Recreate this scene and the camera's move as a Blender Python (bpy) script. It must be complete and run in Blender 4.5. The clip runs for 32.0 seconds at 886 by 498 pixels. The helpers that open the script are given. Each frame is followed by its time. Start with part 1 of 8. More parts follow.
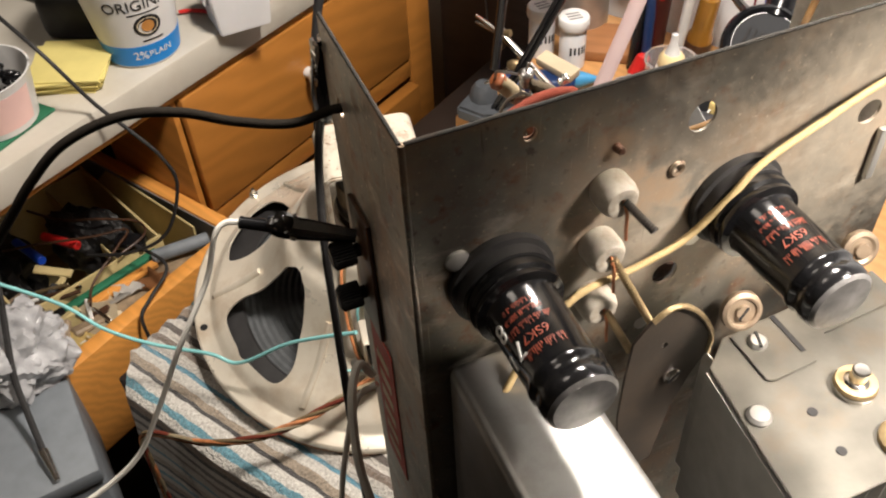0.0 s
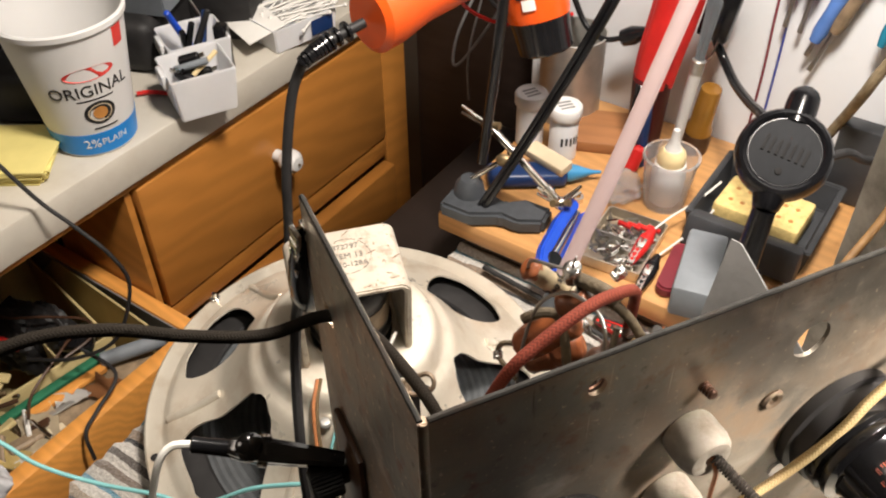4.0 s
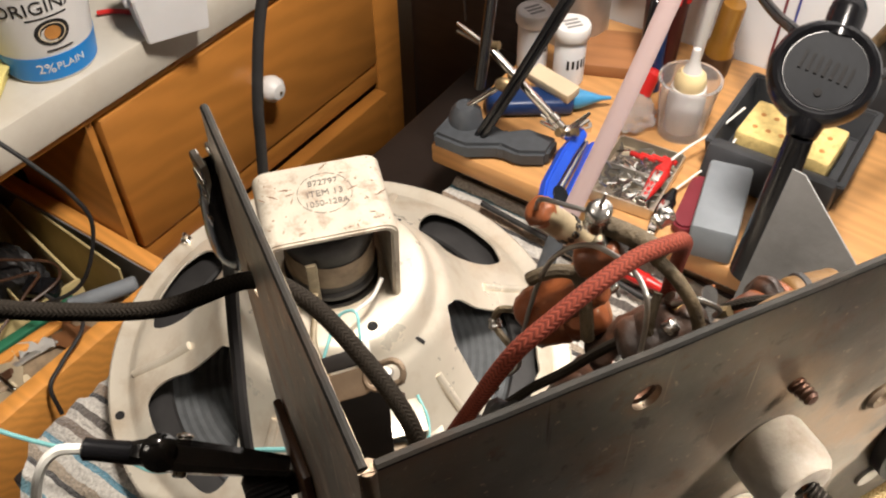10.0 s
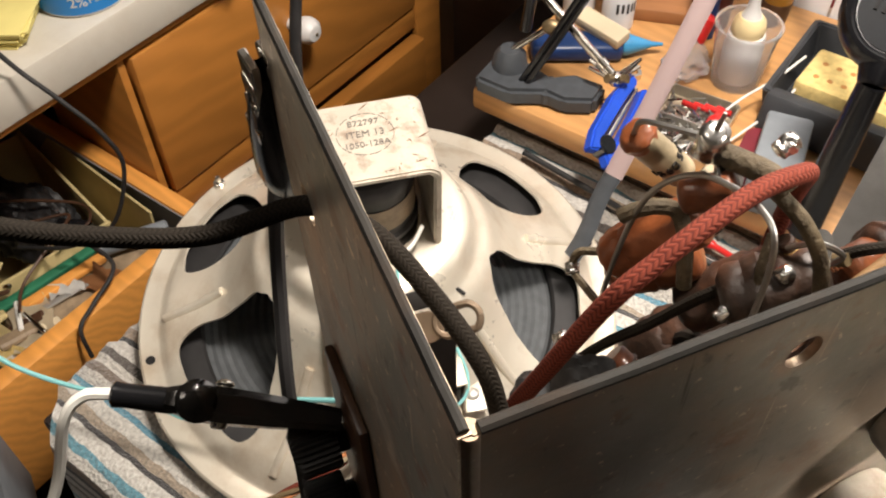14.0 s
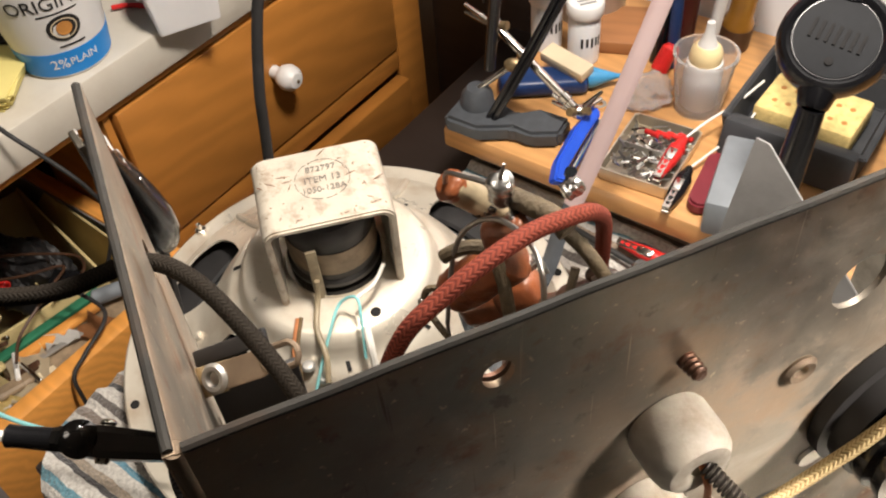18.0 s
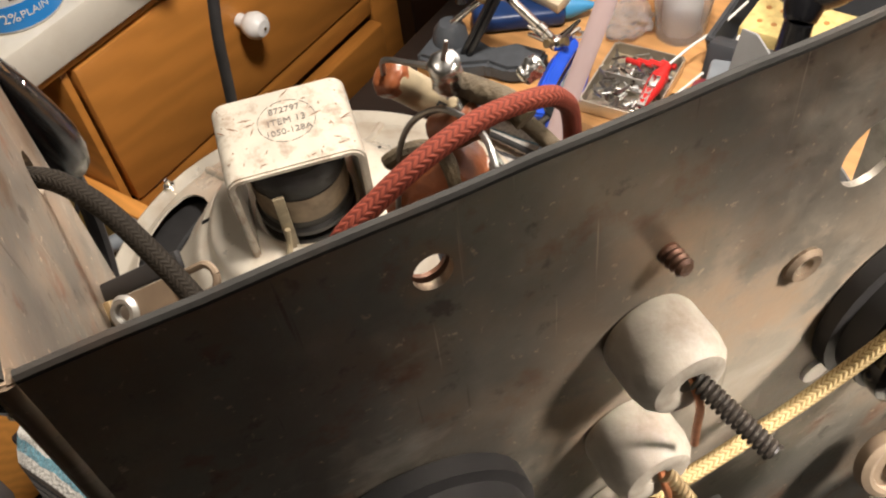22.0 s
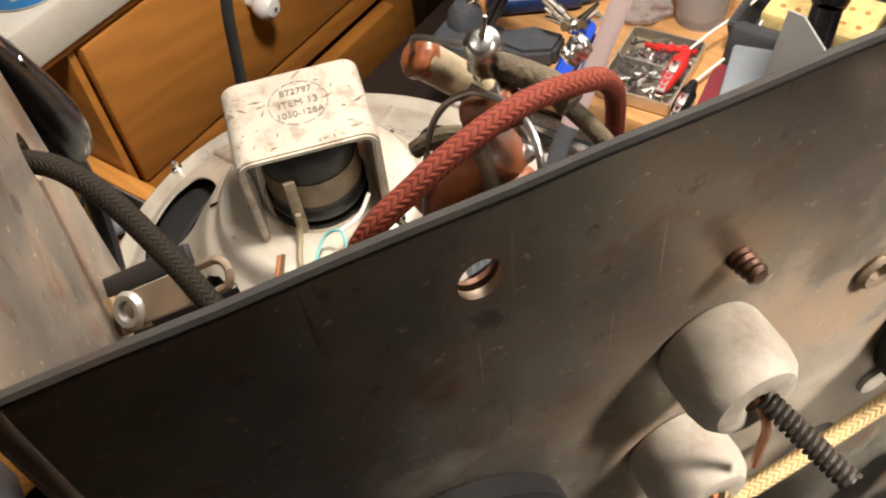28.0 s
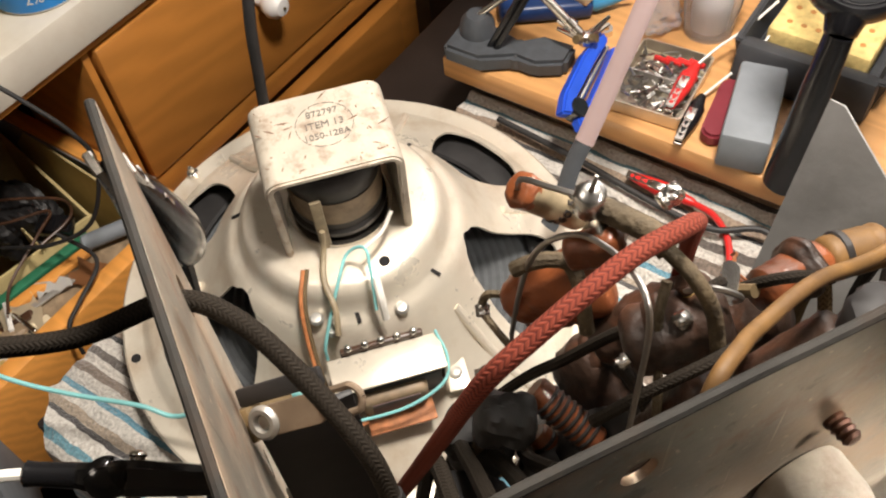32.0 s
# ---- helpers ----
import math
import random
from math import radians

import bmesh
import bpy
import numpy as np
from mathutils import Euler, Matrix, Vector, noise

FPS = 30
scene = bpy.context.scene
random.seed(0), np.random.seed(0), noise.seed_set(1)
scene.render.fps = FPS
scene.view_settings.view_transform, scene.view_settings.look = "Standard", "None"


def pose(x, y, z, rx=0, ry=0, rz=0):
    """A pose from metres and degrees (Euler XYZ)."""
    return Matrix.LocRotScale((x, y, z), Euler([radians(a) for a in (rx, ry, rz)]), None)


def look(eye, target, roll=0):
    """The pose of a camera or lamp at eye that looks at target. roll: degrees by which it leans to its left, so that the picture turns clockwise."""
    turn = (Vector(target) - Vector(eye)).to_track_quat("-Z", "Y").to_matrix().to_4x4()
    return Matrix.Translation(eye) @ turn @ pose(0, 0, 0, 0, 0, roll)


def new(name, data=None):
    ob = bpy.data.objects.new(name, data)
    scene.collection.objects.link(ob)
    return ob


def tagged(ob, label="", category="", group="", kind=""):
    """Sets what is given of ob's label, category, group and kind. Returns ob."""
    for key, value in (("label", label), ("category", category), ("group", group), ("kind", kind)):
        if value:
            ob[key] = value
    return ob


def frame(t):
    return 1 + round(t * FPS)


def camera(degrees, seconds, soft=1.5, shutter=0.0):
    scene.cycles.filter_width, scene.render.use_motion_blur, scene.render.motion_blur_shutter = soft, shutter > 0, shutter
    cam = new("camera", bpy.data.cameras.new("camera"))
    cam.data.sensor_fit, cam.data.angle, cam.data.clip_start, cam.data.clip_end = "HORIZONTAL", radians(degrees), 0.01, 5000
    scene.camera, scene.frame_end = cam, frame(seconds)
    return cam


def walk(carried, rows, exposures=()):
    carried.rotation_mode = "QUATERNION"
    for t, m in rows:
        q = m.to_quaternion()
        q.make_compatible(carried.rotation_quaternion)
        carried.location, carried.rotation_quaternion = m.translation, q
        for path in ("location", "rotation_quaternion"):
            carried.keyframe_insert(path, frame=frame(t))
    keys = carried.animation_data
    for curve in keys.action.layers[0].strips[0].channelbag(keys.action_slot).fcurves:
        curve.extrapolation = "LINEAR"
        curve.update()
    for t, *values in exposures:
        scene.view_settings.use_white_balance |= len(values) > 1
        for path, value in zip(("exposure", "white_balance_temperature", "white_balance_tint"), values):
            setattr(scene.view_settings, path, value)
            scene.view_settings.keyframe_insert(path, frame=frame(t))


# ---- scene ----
cam = camera(53.0, 32.0, soft=2.1)
PATH = [
    (0, (0.19491, -0.44470, 1.30800), (-0.24294, 0.11426, 0.60383), -3.518),
    (0.5, (0.19445, -0.43366, 1.30527), (-0.24501, 0.13773, 0.61217), -3.114),
    (1, (0.14097, -0.41035, 1.31600), (-0.30329, 0.15924, 0.62449), -2.271),
    (1.5, (0.10473, -0.38299, 1.28874), (-0.33658, 0.16667, 0.57944), -2.693),
    (2, (0.10519, -0.37644, 1.29201), (-0.32357, 0.19531, 0.59254), -1.523),
    (2.5, (0.10838, -0.37823, 1.29226), (-0.29178, 0.23897, 0.61481), 1.436),
    (4.5, (0.13338, -0.38115, 1.29474), (-0.29779, 0.22982, 0.63080), -1.388),
    (5, (0.13273, -0.38052, 1.29261), (-0.29770, 0.23277, 0.63034), -1.488),
    (5.5, (0.14846, -0.36970, 1.29716), (-0.27405, 0.25403, 0.63955), -1.396),
    (6, (0.16056, -0.35789, 1.29562), (-0.26202, 0.26260, 0.63500), -2.680),
    (6.5, (0.15840, -0.35499, 1.29118), (-0.26088, 0.25948, 0.62287), -3.553),
    (7, (0.15710, -0.35346, 1.28859), (-0.25527, 0.26250, 0.61736), -3.425),
    (7.5, (0.15316, -0.35757, 1.28742), (-0.25660, 0.25945, 0.61557), -2.777),
    (8, (0.15269, -0.36063, 1.28680), (-0.25906, 0.25505, 0.61494), -2.593),
    (8.5, (0.14887, -0.36051, 1.28495), (-0.26394, 0.25398, 0.61264), -2.653),
    (9, (0.14745, -0.36027, 1.28226), (-0.26668, 0.25091, 0.60776), -2.704),
    (9.5, (0.13037, -0.35237, 1.26598), (-0.27846, 0.24559, 0.57656), -1.967),
    (10, (0.10528, -0.33588, 1.24836), (-0.29339, 0.23431, 0.53006), -1.327),
    (10.5, (0.09459, -0.32366, 1.23769), (-0.30106, 0.22092, 0.49816), -2.073),
    (11, (0.08788, -0.31679, 1.23216), (-0.30964, 0.20787, 0.47935), -2.957),
    (11.5, (0.08741, -0.32067, 1.23467), (-0.31131, 0.19980, 0.47959), -3.302),
    (12, (0.09350, -0.31693, 1.23275), (-0.30755, 0.20073, 0.47698), -3.585),
    (12.5, (0.08774, -0.32126, 1.23130), (-0.31437, 0.19363, 0.47420), -3.272),
    (13, (0.08662, -0.32609, 1.23254), (-0.31583, 0.18847, 0.47539), -2.445),
    (13.5, (0.08807, -0.33062, 1.22787), (-0.31306, 0.18910, 0.47356), -1.854),
    (15.5, (0.09431, -0.33103, 1.23118), (-0.31426, 0.19349, 0.48422), -3.012),
    (16, (0.09226, -0.33294, 1.23116), (-0.31421, 0.19230, 0.48356), -2.885),
    (16.5, (0.09262, -0.33383, 1.22965), (-0.31459, 0.19201, 0.48288), -2.627),
    (17, (0.10832, -0.32773, 1.24013), (-0.30203, 0.21157, 0.50477), -2.051),
    (17.5, (0.11794, -0.32103, 1.23965), (-0.30675, 0.21956, 0.51342), -3.644),
    (18, (0.12645, -0.31820, 1.24166), (-0.31190, 0.21190, 0.51582), -5.930),
    (18.5, (0.12497, -0.32074, 1.24108), (-0.31583, 0.20949, 0.51682), -6.342),
    (19, (0.12380, -0.31919, 1.23740), (-0.31714, 0.20836, 0.51128), -6.562),
    (19.5, (0.12541, -0.31967, 1.23389), (-0.31260, 0.20542, 0.50421), -6.544),
    (20, (0.12490, -0.31692, 1.22806), (-0.30662, 0.20565, 0.49274), -6.765),
    (20.5, (0.12663, -0.31340, 1.22557), (-0.29568, 0.20736, 0.48364), -7.294),
    (21, (0.12757, -0.31147, 1.22481), (-0.28969, 0.20461, 0.47677), -7.844),
    (21.5, (0.12587, -0.30800, 1.22024), (-0.29039, 0.20234, 0.46772), -8.266),
    (22, (0.12594, -0.30737, 1.21782), (-0.28563, 0.19669, 0.45852), -8.465),
    (22.5, (0.12585, -0.30619, 1.21624), (-0.28551, 0.19524, 0.45509), -8.708),
    (23, (0.12585, -0.30480, 1.21571), (-0.28636, 0.19429, 0.45348), -8.994),
    (23.5, (0.12542, -0.30486, 1.21597), (-0.28900, 0.19561, 0.45584), -9.067),
    (24, (0.11988, -0.30256, 1.21507), (-0.29559, 0.19647, 0.45458), -9.158),
    (24.5, (0.11803, -0.30039, 1.21297), (-0.29788, 0.19529, 0.45053), -9.181),
    (25, (0.11711, -0.29718, 1.20923), (-0.29729, 0.19219, 0.44191), -9.526),
    (25.5, (0.12188, -0.29710, 1.20994), (-0.29393, 0.18553, 0.43911), -10.049),
    (27.5, (0.12070, -0.29822, 1.21275), (-0.29715, 0.18361, 0.44253), -9.977),
    (28, (0.11704, -0.30224, 1.21014), (-0.29407, 0.18598, 0.44031), -8.394),
    (28.5, (0.11564, -0.30642, 1.20978), (-0.29626, 0.18515, 0.44251), -7.297),
    (29, (0.10905, -0.30894, 1.22093), (-0.30910, 0.18879, 0.46106), -6.581),
    (29.5, (0.10375, -0.30638, 1.24058), (-0.31264, 0.19121, 0.47964), -7.937),
    (30, (0.10132, -0.30493, 1.24521), (-0.30169, 0.18743, 0.47375), -7.437),
    (30.5, (0.10014, -0.30297, 1.24174), (-0.29415, 0.18413, 0.46246), -7.318),
    (31, (0.10028, -0.30412, 1.24047), (-0.29041, 0.17936, 0.45714), -7.221),
    (31.5, (0.09884, -0.30349, 1.23827), (-0.28904, 0.17723, 0.45185), -7.083),
    (32, (0.09754, -0.30381, 1.23796), (-0.28782, 0.17377, 0.44839), -6.924),
]
walk(cam, [(t, look(eye, target, roll)) for t, eye, target, roll in PATH])

# ---------------- world and light ----------------
world = bpy.data.worlds.new("room_air")
scene.world = world
world.use_nodes = True
world.node_tree.nodes["Background"].inputs[0].default_value = (1.0, 0.82, 0.62, 1)
world.node_tree.nodes["Background"].inputs[1].default_value = 0.008


def area_lamp(name, eye, target, size, watts, colour, spread=180):
    data = bpy.data.lights.new(name, "AREA")
    data.shape, data.size, data.energy, data.color = "DISK", size, watts, colour
    data.spread = radians(spread)
    ob = new(name, data)
    ob.matrix_world = look(eye, target)
    return ob


area_lamp("bench_lamp_light", (0.382, -0.155, 1.36), (0.150, -0.202, 0.945), 0.08, 1.15, (1.0, 0.908, 0.815), 53)
area_lamp("shelf_lamp_light", (0.06, -0.01, 1.62), (-0.04, 0.22, 0.86), 0.16, 14.0, (1.0, 0.908, 0.815))
area_lamp("ceiling_lamp_light", (-0.35, -0.75, 2.38), (-0.3, -0.2, 0.8), 0.45, 3.4, (1.0, 0.89, 0.77))


# ---------------- materials ----------------
def mat(name, colour, rough=0.5, metal=0.0, vary=0.25, scale=40.0, bump=0.1, fine=300.0, dirt=None, dirt_amount=0.35, coat=0.0,
        trans=0.0, ior=1.45, emit=0.0, dirt_scale=9.0, stretch=(1, 1, 1), sheen=0.0, sss=0.0):
    """A painted, metal or plastic surface with tone and gloss that vary at two scales, stains and fine relief."""
    m = bpy.data.materials.new(name)
    m.use_nodes = True
    nt = m.node_tree
    b = nt.nodes["Principled BSDF"]
    tc = nt.nodes.new("ShaderNodeTexCoord")
    mp = nt.nodes.new("ShaderNodeMapping")
    mp.inputs["Scale"].default_value = stretch
    nt.links.new(tc.outputs["Object"], mp.inputs[0])
    n1 = nt.nodes.new("ShaderNodeTexNoise")
    n1.inputs["Scale"].default_value, n1.inputs["Detail"].default_value = scale, 6
    n2 = nt.nodes.new("ShaderNodeTexNoise")
    n2.inputs["Scale"].default_value, n2.inputs["Detail"].default_value = fine, 4
    n3 = nt.nodes.new("ShaderNodeTexNoise")
    n3.inputs["Scale"].default_value, n3.inputs["Detail"].default_value, n3.inputs["Roughness"].default_value = dirt_scale, 9, 0.65
    for n in (n1, n2, n3):
        nt.links.new(mp.outputs[0], n.inputs["Vector"])
    info = nt.nodes.new("ShaderNodeObjectInfo")
    ramp = nt.nodes.new("ShaderNodeValToRGB")
    lo, hi = 1 - vary, 1 + vary
    ramp.color_ramp.elements[0].position, ramp.color_ramp.elements[1].position = 0.3, 0.7
    ramp.color_ramp.elements[0].color = (*[c * lo for c in colour], 1)
    ramp.color_ramp.elements[1].color = (*[min(1, c * hi) for c in colour], 1)
    nt.links.new(n1.outputs[0], ramp.inputs[0])
    out = ramp.outputs[0]
    if dirt:
        cut = nt.nodes.new("ShaderNodeValToRGB")
        cut.color_ramp.elements[0].position, cut.color_ramp.elements[1].position = 0.50, 0.72
        nt.links.new(n3.outputs[0], cut.inputs[0])
        amount = nt.nodes.new("ShaderNodeMath")
        amount.operation = "MULTIPLY"
        amount.inputs[1].default_value = dirt_amount
        nt.links.new(cut.outputs[0], amount.inputs[0])
        mix = nt.nodes.new("ShaderNodeMix")
        mix.data_type = "RGBA"
        nt.links.new(amount.outputs[0], mix.inputs[0])
        nt.links.new(out, mix.inputs[6])
        mix.inputs[7].default_value = (*dirt, 1)
        out = mix.outputs[2]
    nt.links.new(out, b.inputs["Base Color"])
    rr = nt.nodes.new("ShaderNodeMapRange")
    rr.inputs[3].default_value, rr.inputs[4].default_value = max(0.02, rough - 0.12), min(1, rough + 0.15)
    nt.links.new(n3.outputs[0], rr.inputs[0])
    nt.links.new(rr.outputs[0], b.inputs["Roughness"])
    b.inputs["Metallic"].default_value = metal
    b.inputs["IOR"].default_value = ior
    b.inputs["Coat Weight"].default_value = coat
    b.inputs["Transmission Weight"].default_value = trans
    b.inputs["Sheen Weight"].default_value = sheen
    if sss:
        b.inputs["Subsurface Weight"].default_value = sss
        b.inputs["Subsurface Radius"].default_value = (0.01, 0.008, 0.006)
    if emit:
        b.inputs["Emission Color"].default_value = (*colour, 1)
        b.inputs["Emission Strength"].default_value = emit
    if bump:
        bp = nt.nodes.new("ShaderNodeBump")
        bp.inputs["Strength"].default_value, bp.inputs["Distance"].default_value = bump, 0.0006
        add = nt.nodes.new("ShaderNodeMath")
        add.operation = "ADD"
        nt.links.new(n2.outputs[0], add.inputs[0])
        nt.links.new(n1.outputs[0], add.inputs[1])
        nt.links.new(add.outputs[0], bp.inputs["Height"])
        nt.links.new(bp.outputs[0], b.inputs["Normal"])
    return m


def pine(name, colour, grain=(1, 1, 1), rough=0.35):
    """Varnished pine: long grain bands, pores and knots."""
    m = mat(name, colour, rough, vary=0.10, scale=6, fine=160, bump=0.12, coat=0.25, stretch=grain)
    nt = m.node_tree
    b = nt.nodes["Principled BSDF"]
    tc, mp = nt.nodes.new("ShaderNodeTexCoord"), nt.nodes.new("ShaderNodeMapping")
    mp.inputs["Scale"].default_value = [g * 1.0 for g in grain]
    nt.links.new(tc.outputs["Object"], mp.inputs[0])
    wave = nt.nodes.new("ShaderNodeTexWave")
    wave.wave_type, wave.bands_direction = "BANDS", "DIAGONAL"
    wave.inputs["Scale"].default_value, wave.inputs["Distortion"].default_value, wave.inputs["Detail"].default_value = 7, 9, 4
    wave.inputs["Detail Scale"].default_value = 0.7
    nt.links.new(mp.outputs[0], wave.inputs[0])
    ramp = nt.nodes.new("ShaderNodeValToRGB")
    ramp.color_ramp.elements[0].color = (*[c * 0.90 for c in colour], 1)
    ramp.color_ramp.elements[1].color = (*[min(1, c * 1.06) for c in colour], 1)
    nt.links.new(wave.outputs[0], ramp.inputs[0])
    vor = nt.nodes.new("ShaderNodeTexVoronoi")
    vor.inputs["Scale"].default_value = 5.5
    tc2 = nt.nodes.new("ShaderNodeMapping")
    tc2.inputs["Scale"].default_value = [0.55 + 0.45 * g / max(grain) for g in grain]
    nt.links.new(tc.outputs["Object"], tc2.inputs[0])
    nt.links.new(tc2.outputs[0], vor.inputs["Vector"])
    knot = nt.nodes.new("ShaderNodeValToRGB")
    knot.color_ramp.elements[0].position, knot.color_ramp.elements[1].position = 0.03, 0.12
    knot.color_ramp.elements[0].color, knot.color_ramp.elements[1].color = (0.25, 0.25, 0.25, 1), (1, 1, 1, 1)
    nt.links.new(vor.outputs["Distance"], knot.inputs[0])
    mul = nt.nodes.new("ShaderNodeMix")
    mul.data_type, mul.blend_type = "RGBA", "MULTIPLY"
    mul.inputs[0].default_value = 0.8
    nt.links.new(ramp.outputs[0], mul.inputs[6])
    nt.links.new(knot.outputs[0], mul.inputs[7])
    nt.links.new(mul.outputs[2], b.inputs["Base Color"])
    return m


M = {}
M["pine"] = pine("varnished_pine", (0.42, 0.170, 0.034), (1, 1.0, 3.5))
M["pine_side"] = pine("pine_drawer_side", (0.66, 0.29, 0.065), (1, 7, 7), 0.4)
M["board"] = pine("bench_board_wood", (0.52, 0.27, 0.10), (1, 8, 8), 0.45)
M["darkwood"] = mat("dark_wood_and_shade", (0.018, 0.012, 0.010), 0.45, vary=0.3, scale=12, stretch=(1, 1, 8))
M["counter"] = mat("white_counter_paint", (0.50, 0.465, 0.40), 0.38, vary=0.05, scale=20, bump=0.05, dirt=(0.35, 0.28, 0.2), dirt_amount=0.25, dirt_scale=25)
M["wall"] = mat("white_panel_paint", (0.76, 0.78, 0.81), 0.55, vary=0.03, scale=8, bump=0.06, dirt=(0.5, 0.48, 0.45), dirt_amount=0.2)
M["room"] = mat("room_wall_paint", (0.5, 0.44, 0.36), 0.8, vary=0.05, scale=3)
M["floor"] = mat("dark_floor", (0.05, 0.04, 0.035), 0.6, vary=0.3, scale=5)
M["black"] = mat("black_plastic", (0.009, 0.009, 0.010), 0.17, vary=0.3, scale=60, bump=0.06)
M["blackmatt"] = mat("black_rubber", (0.016, 0.015, 0.015), 0.55, vary=0.3, scale=80, bump=0.1)
# near-black that paints the shade inside holes, slots, drawer and cabinet
M["void"] = mat("painted_shade_black", (0.006, 0.005, 0.005), 0.8, vary=0.3)
M["grey"] = mat("grey_cast_iron", (0.050, 0.055, 0.062), 0.5, vary=0.15, scale=120, bump=0.25)
M["lightgrey"] = mat("grey_plastic", (0.19, 0.21, 0.23), 0.5, vary=0.1, scale=60)


def old_steel(name, tone=1.0, metal_hi=0.92, metal_lo=0.35, rough=0.44, lit_tan=()):
    """Aged plated chassis steel: tan oxide spots that also paint in the plate's lit part, brown rust bloom, pale rubbed
    patches and fine scratches.
    """
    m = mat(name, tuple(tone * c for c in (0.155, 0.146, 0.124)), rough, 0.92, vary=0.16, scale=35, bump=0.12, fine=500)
    nt = m.node_tree
    b = nt.nodes["Principled BSDF"]
    base = b.inputs["Base Color"].links[0].from_socket
    tc = nt.nodes.new("ShaderNodeTexCoord")

    def layer(scale, lo, hi, colour, amount, stretch=(1, 1, 1), turn=0.0, detail=8, rough=0.65):
        nonlocal base
        mp = nt.nodes.new("ShaderNodeMapping")
        mp.inputs["Scale"].default_value, mp.inputs["Rotation"].default_value = stretch, (0, turn, 0)
        nt.links.new(tc.outputs["Object"], mp.inputs[0])
        n = nt.nodes.new("ShaderNodeTexNoise")
        n.inputs["Scale"].default_value, n.inputs["Detail"].default_value, n.inputs["Roughness"].default_value = scale, detail, rough
        nt.links.new(mp.outputs[0], n.inputs["Vector"])
        cut = nt.nodes.new("ShaderNodeMapRange")
        cut.inputs[1].default_value, cut.inputs[2].default_value, cut.inputs[4].default_value = lo, hi, amount
        nt.links.new(n.outputs[0], cut.inputs[0])
        mix = nt.nodes.new("ShaderNodeMix")
        mix.data_type = "RGBA"
        nt.links.new(cut.outputs[0], mix.inputs[0])
        nt.links.new(base, mix.inputs[6])
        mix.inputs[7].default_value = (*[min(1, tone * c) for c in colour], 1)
        base = mix.outputs[2]
        return cut.outputs[0]

    layer(11, 0.42, 0.70, (0.060, 0.054, 0.047), 0.85)
    rusty = layer(23, 0.46, 0.68, (0.17, 0.105, 0.058), 0.75)
    layer(75, 0.56, 0.70, (0.12, 0.050, 0.022), 0.9)
    layer(26, 0.56, 0.72, (0.34, 0.315, 0.27), 0.7, (1, 1, 2.2), 0.5)
    layer(900, 0.69, 0.74, (0.30, 0.25, 0.19), 0.6, (1, 0.4, 0.03), 0.9, 2, 0.5)
    layer(700, 0.70, 0.75, (0.05, 0.04, 0.03), 0.7, (1, 0.4, 0.04), -0.5, 2, 0.5)
    layer(420, 0.63, 0.70, (0.36, 0.29, 0.21), 0.7, detail=3)
    layer(160, 0.60, 0.68, (0.045, 0.036, 0.028), 0.6, detail=4)
    blooms = []
    # rust bloom round the screw, the posts and the small hole; the last two also brighten the lit area
    for spot, reach in lit_tan + (((0.0708, 0, 1.1308), 0.013), ((0.076, 0, 1.112), 0.017), ((0.060, 0, 1.098), 0.016), ((0.040, 0, 1.146), 0.0075), ((0.090, 0, 1.105), 0.020), ((0.112, 0, 1.088), 0.024)):
        gap = nt.nodes.new("ShaderNodeVectorMath")
        gap.operation = "DISTANCE"
        nt.links.new(tc.outputs["Object"], gap.inputs[0])
        gap.inputs[1].default_value = spot
        near = nt.nodes.new("ShaderNodeMapRange")
        near.inputs[1].default_value, near.inputs[2].default_value, near.inputs[3].default_value, near.inputs[4].default_value = reach * 0.2, reach, 0.34, (-0.65 if reach > 0.025 else -0.12)
        nt.links.new(gap.outputs["Value"], near.inputs[0])
        n = nt.nodes.new("ShaderNodeTexNoise")
        n.inputs["Scale"].default_value, n.inputs["Detail"].default_value, n.inputs["Roughness"].default_value = 130, 8, 0.7
        nt.links.new(tc.outputs["Object"], n.inputs["Vector"])
        total = nt.nodes.new("ShaderNodeMath")
        nt.links.new(near.outputs[0], total.inputs[0])
        nt.links.new(n.outputs[0], total.inputs[1])
        cut = nt.nodes.new("ShaderNodeMapRange")
        cut.inputs[1].default_value, cut.inputs[2].default_value, cut.inputs[4].default_value = (-0.10, 1.25, 0.78) if reach > 0.025 else (0.55, 0.85, 0.8)
        nt.links.new(total.outputs[0], cut.inputs[0])
        blooms.append(cut.outputs[0])
        mix = nt.nodes.new("ShaderNodeMix")
        mix.data_type = "RGBA"
        nt.links.new(cut.outputs[0], mix.inputs[0])
        nt.links.new(base, mix.inputs[6])
        mix.inputs[7].default_value = (0.22, 0.185, 0.14, 1) if reach > 0.025 else (0.26, 0.18, 0.115, 1)
        base = mix.outputs[2]
    nt.links.new(base, b.inputs["Base Color"])
    metal = nt.nodes.new("ShaderNodeMapRange")
    metal.inputs[2].default_value, metal.inputs[3].default_value, metal.inputs[4].default_value = 0.85, metal_hi, metal_lo
    nt.links.new(rusty, metal.inputs[0])
    last = metal.outputs[0]
    for bloom in blooms[:len(lit_tan)] + blooms[len(lit_tan) + 1:len(lit_tan) + 3] + blooms[len(lit_tan) + 4:]:
        less = nt.nodes.new("ShaderNodeMath")
        less.operation, less.use_clamp = "SUBTRACT", True
        nt.links.new(last, less.inputs[0])
        nt.links.new(bloom, less.inputs[1])
        last = less.outputs[0]
    nt.links.new(last, b.inputs["Metallic"])
    return m


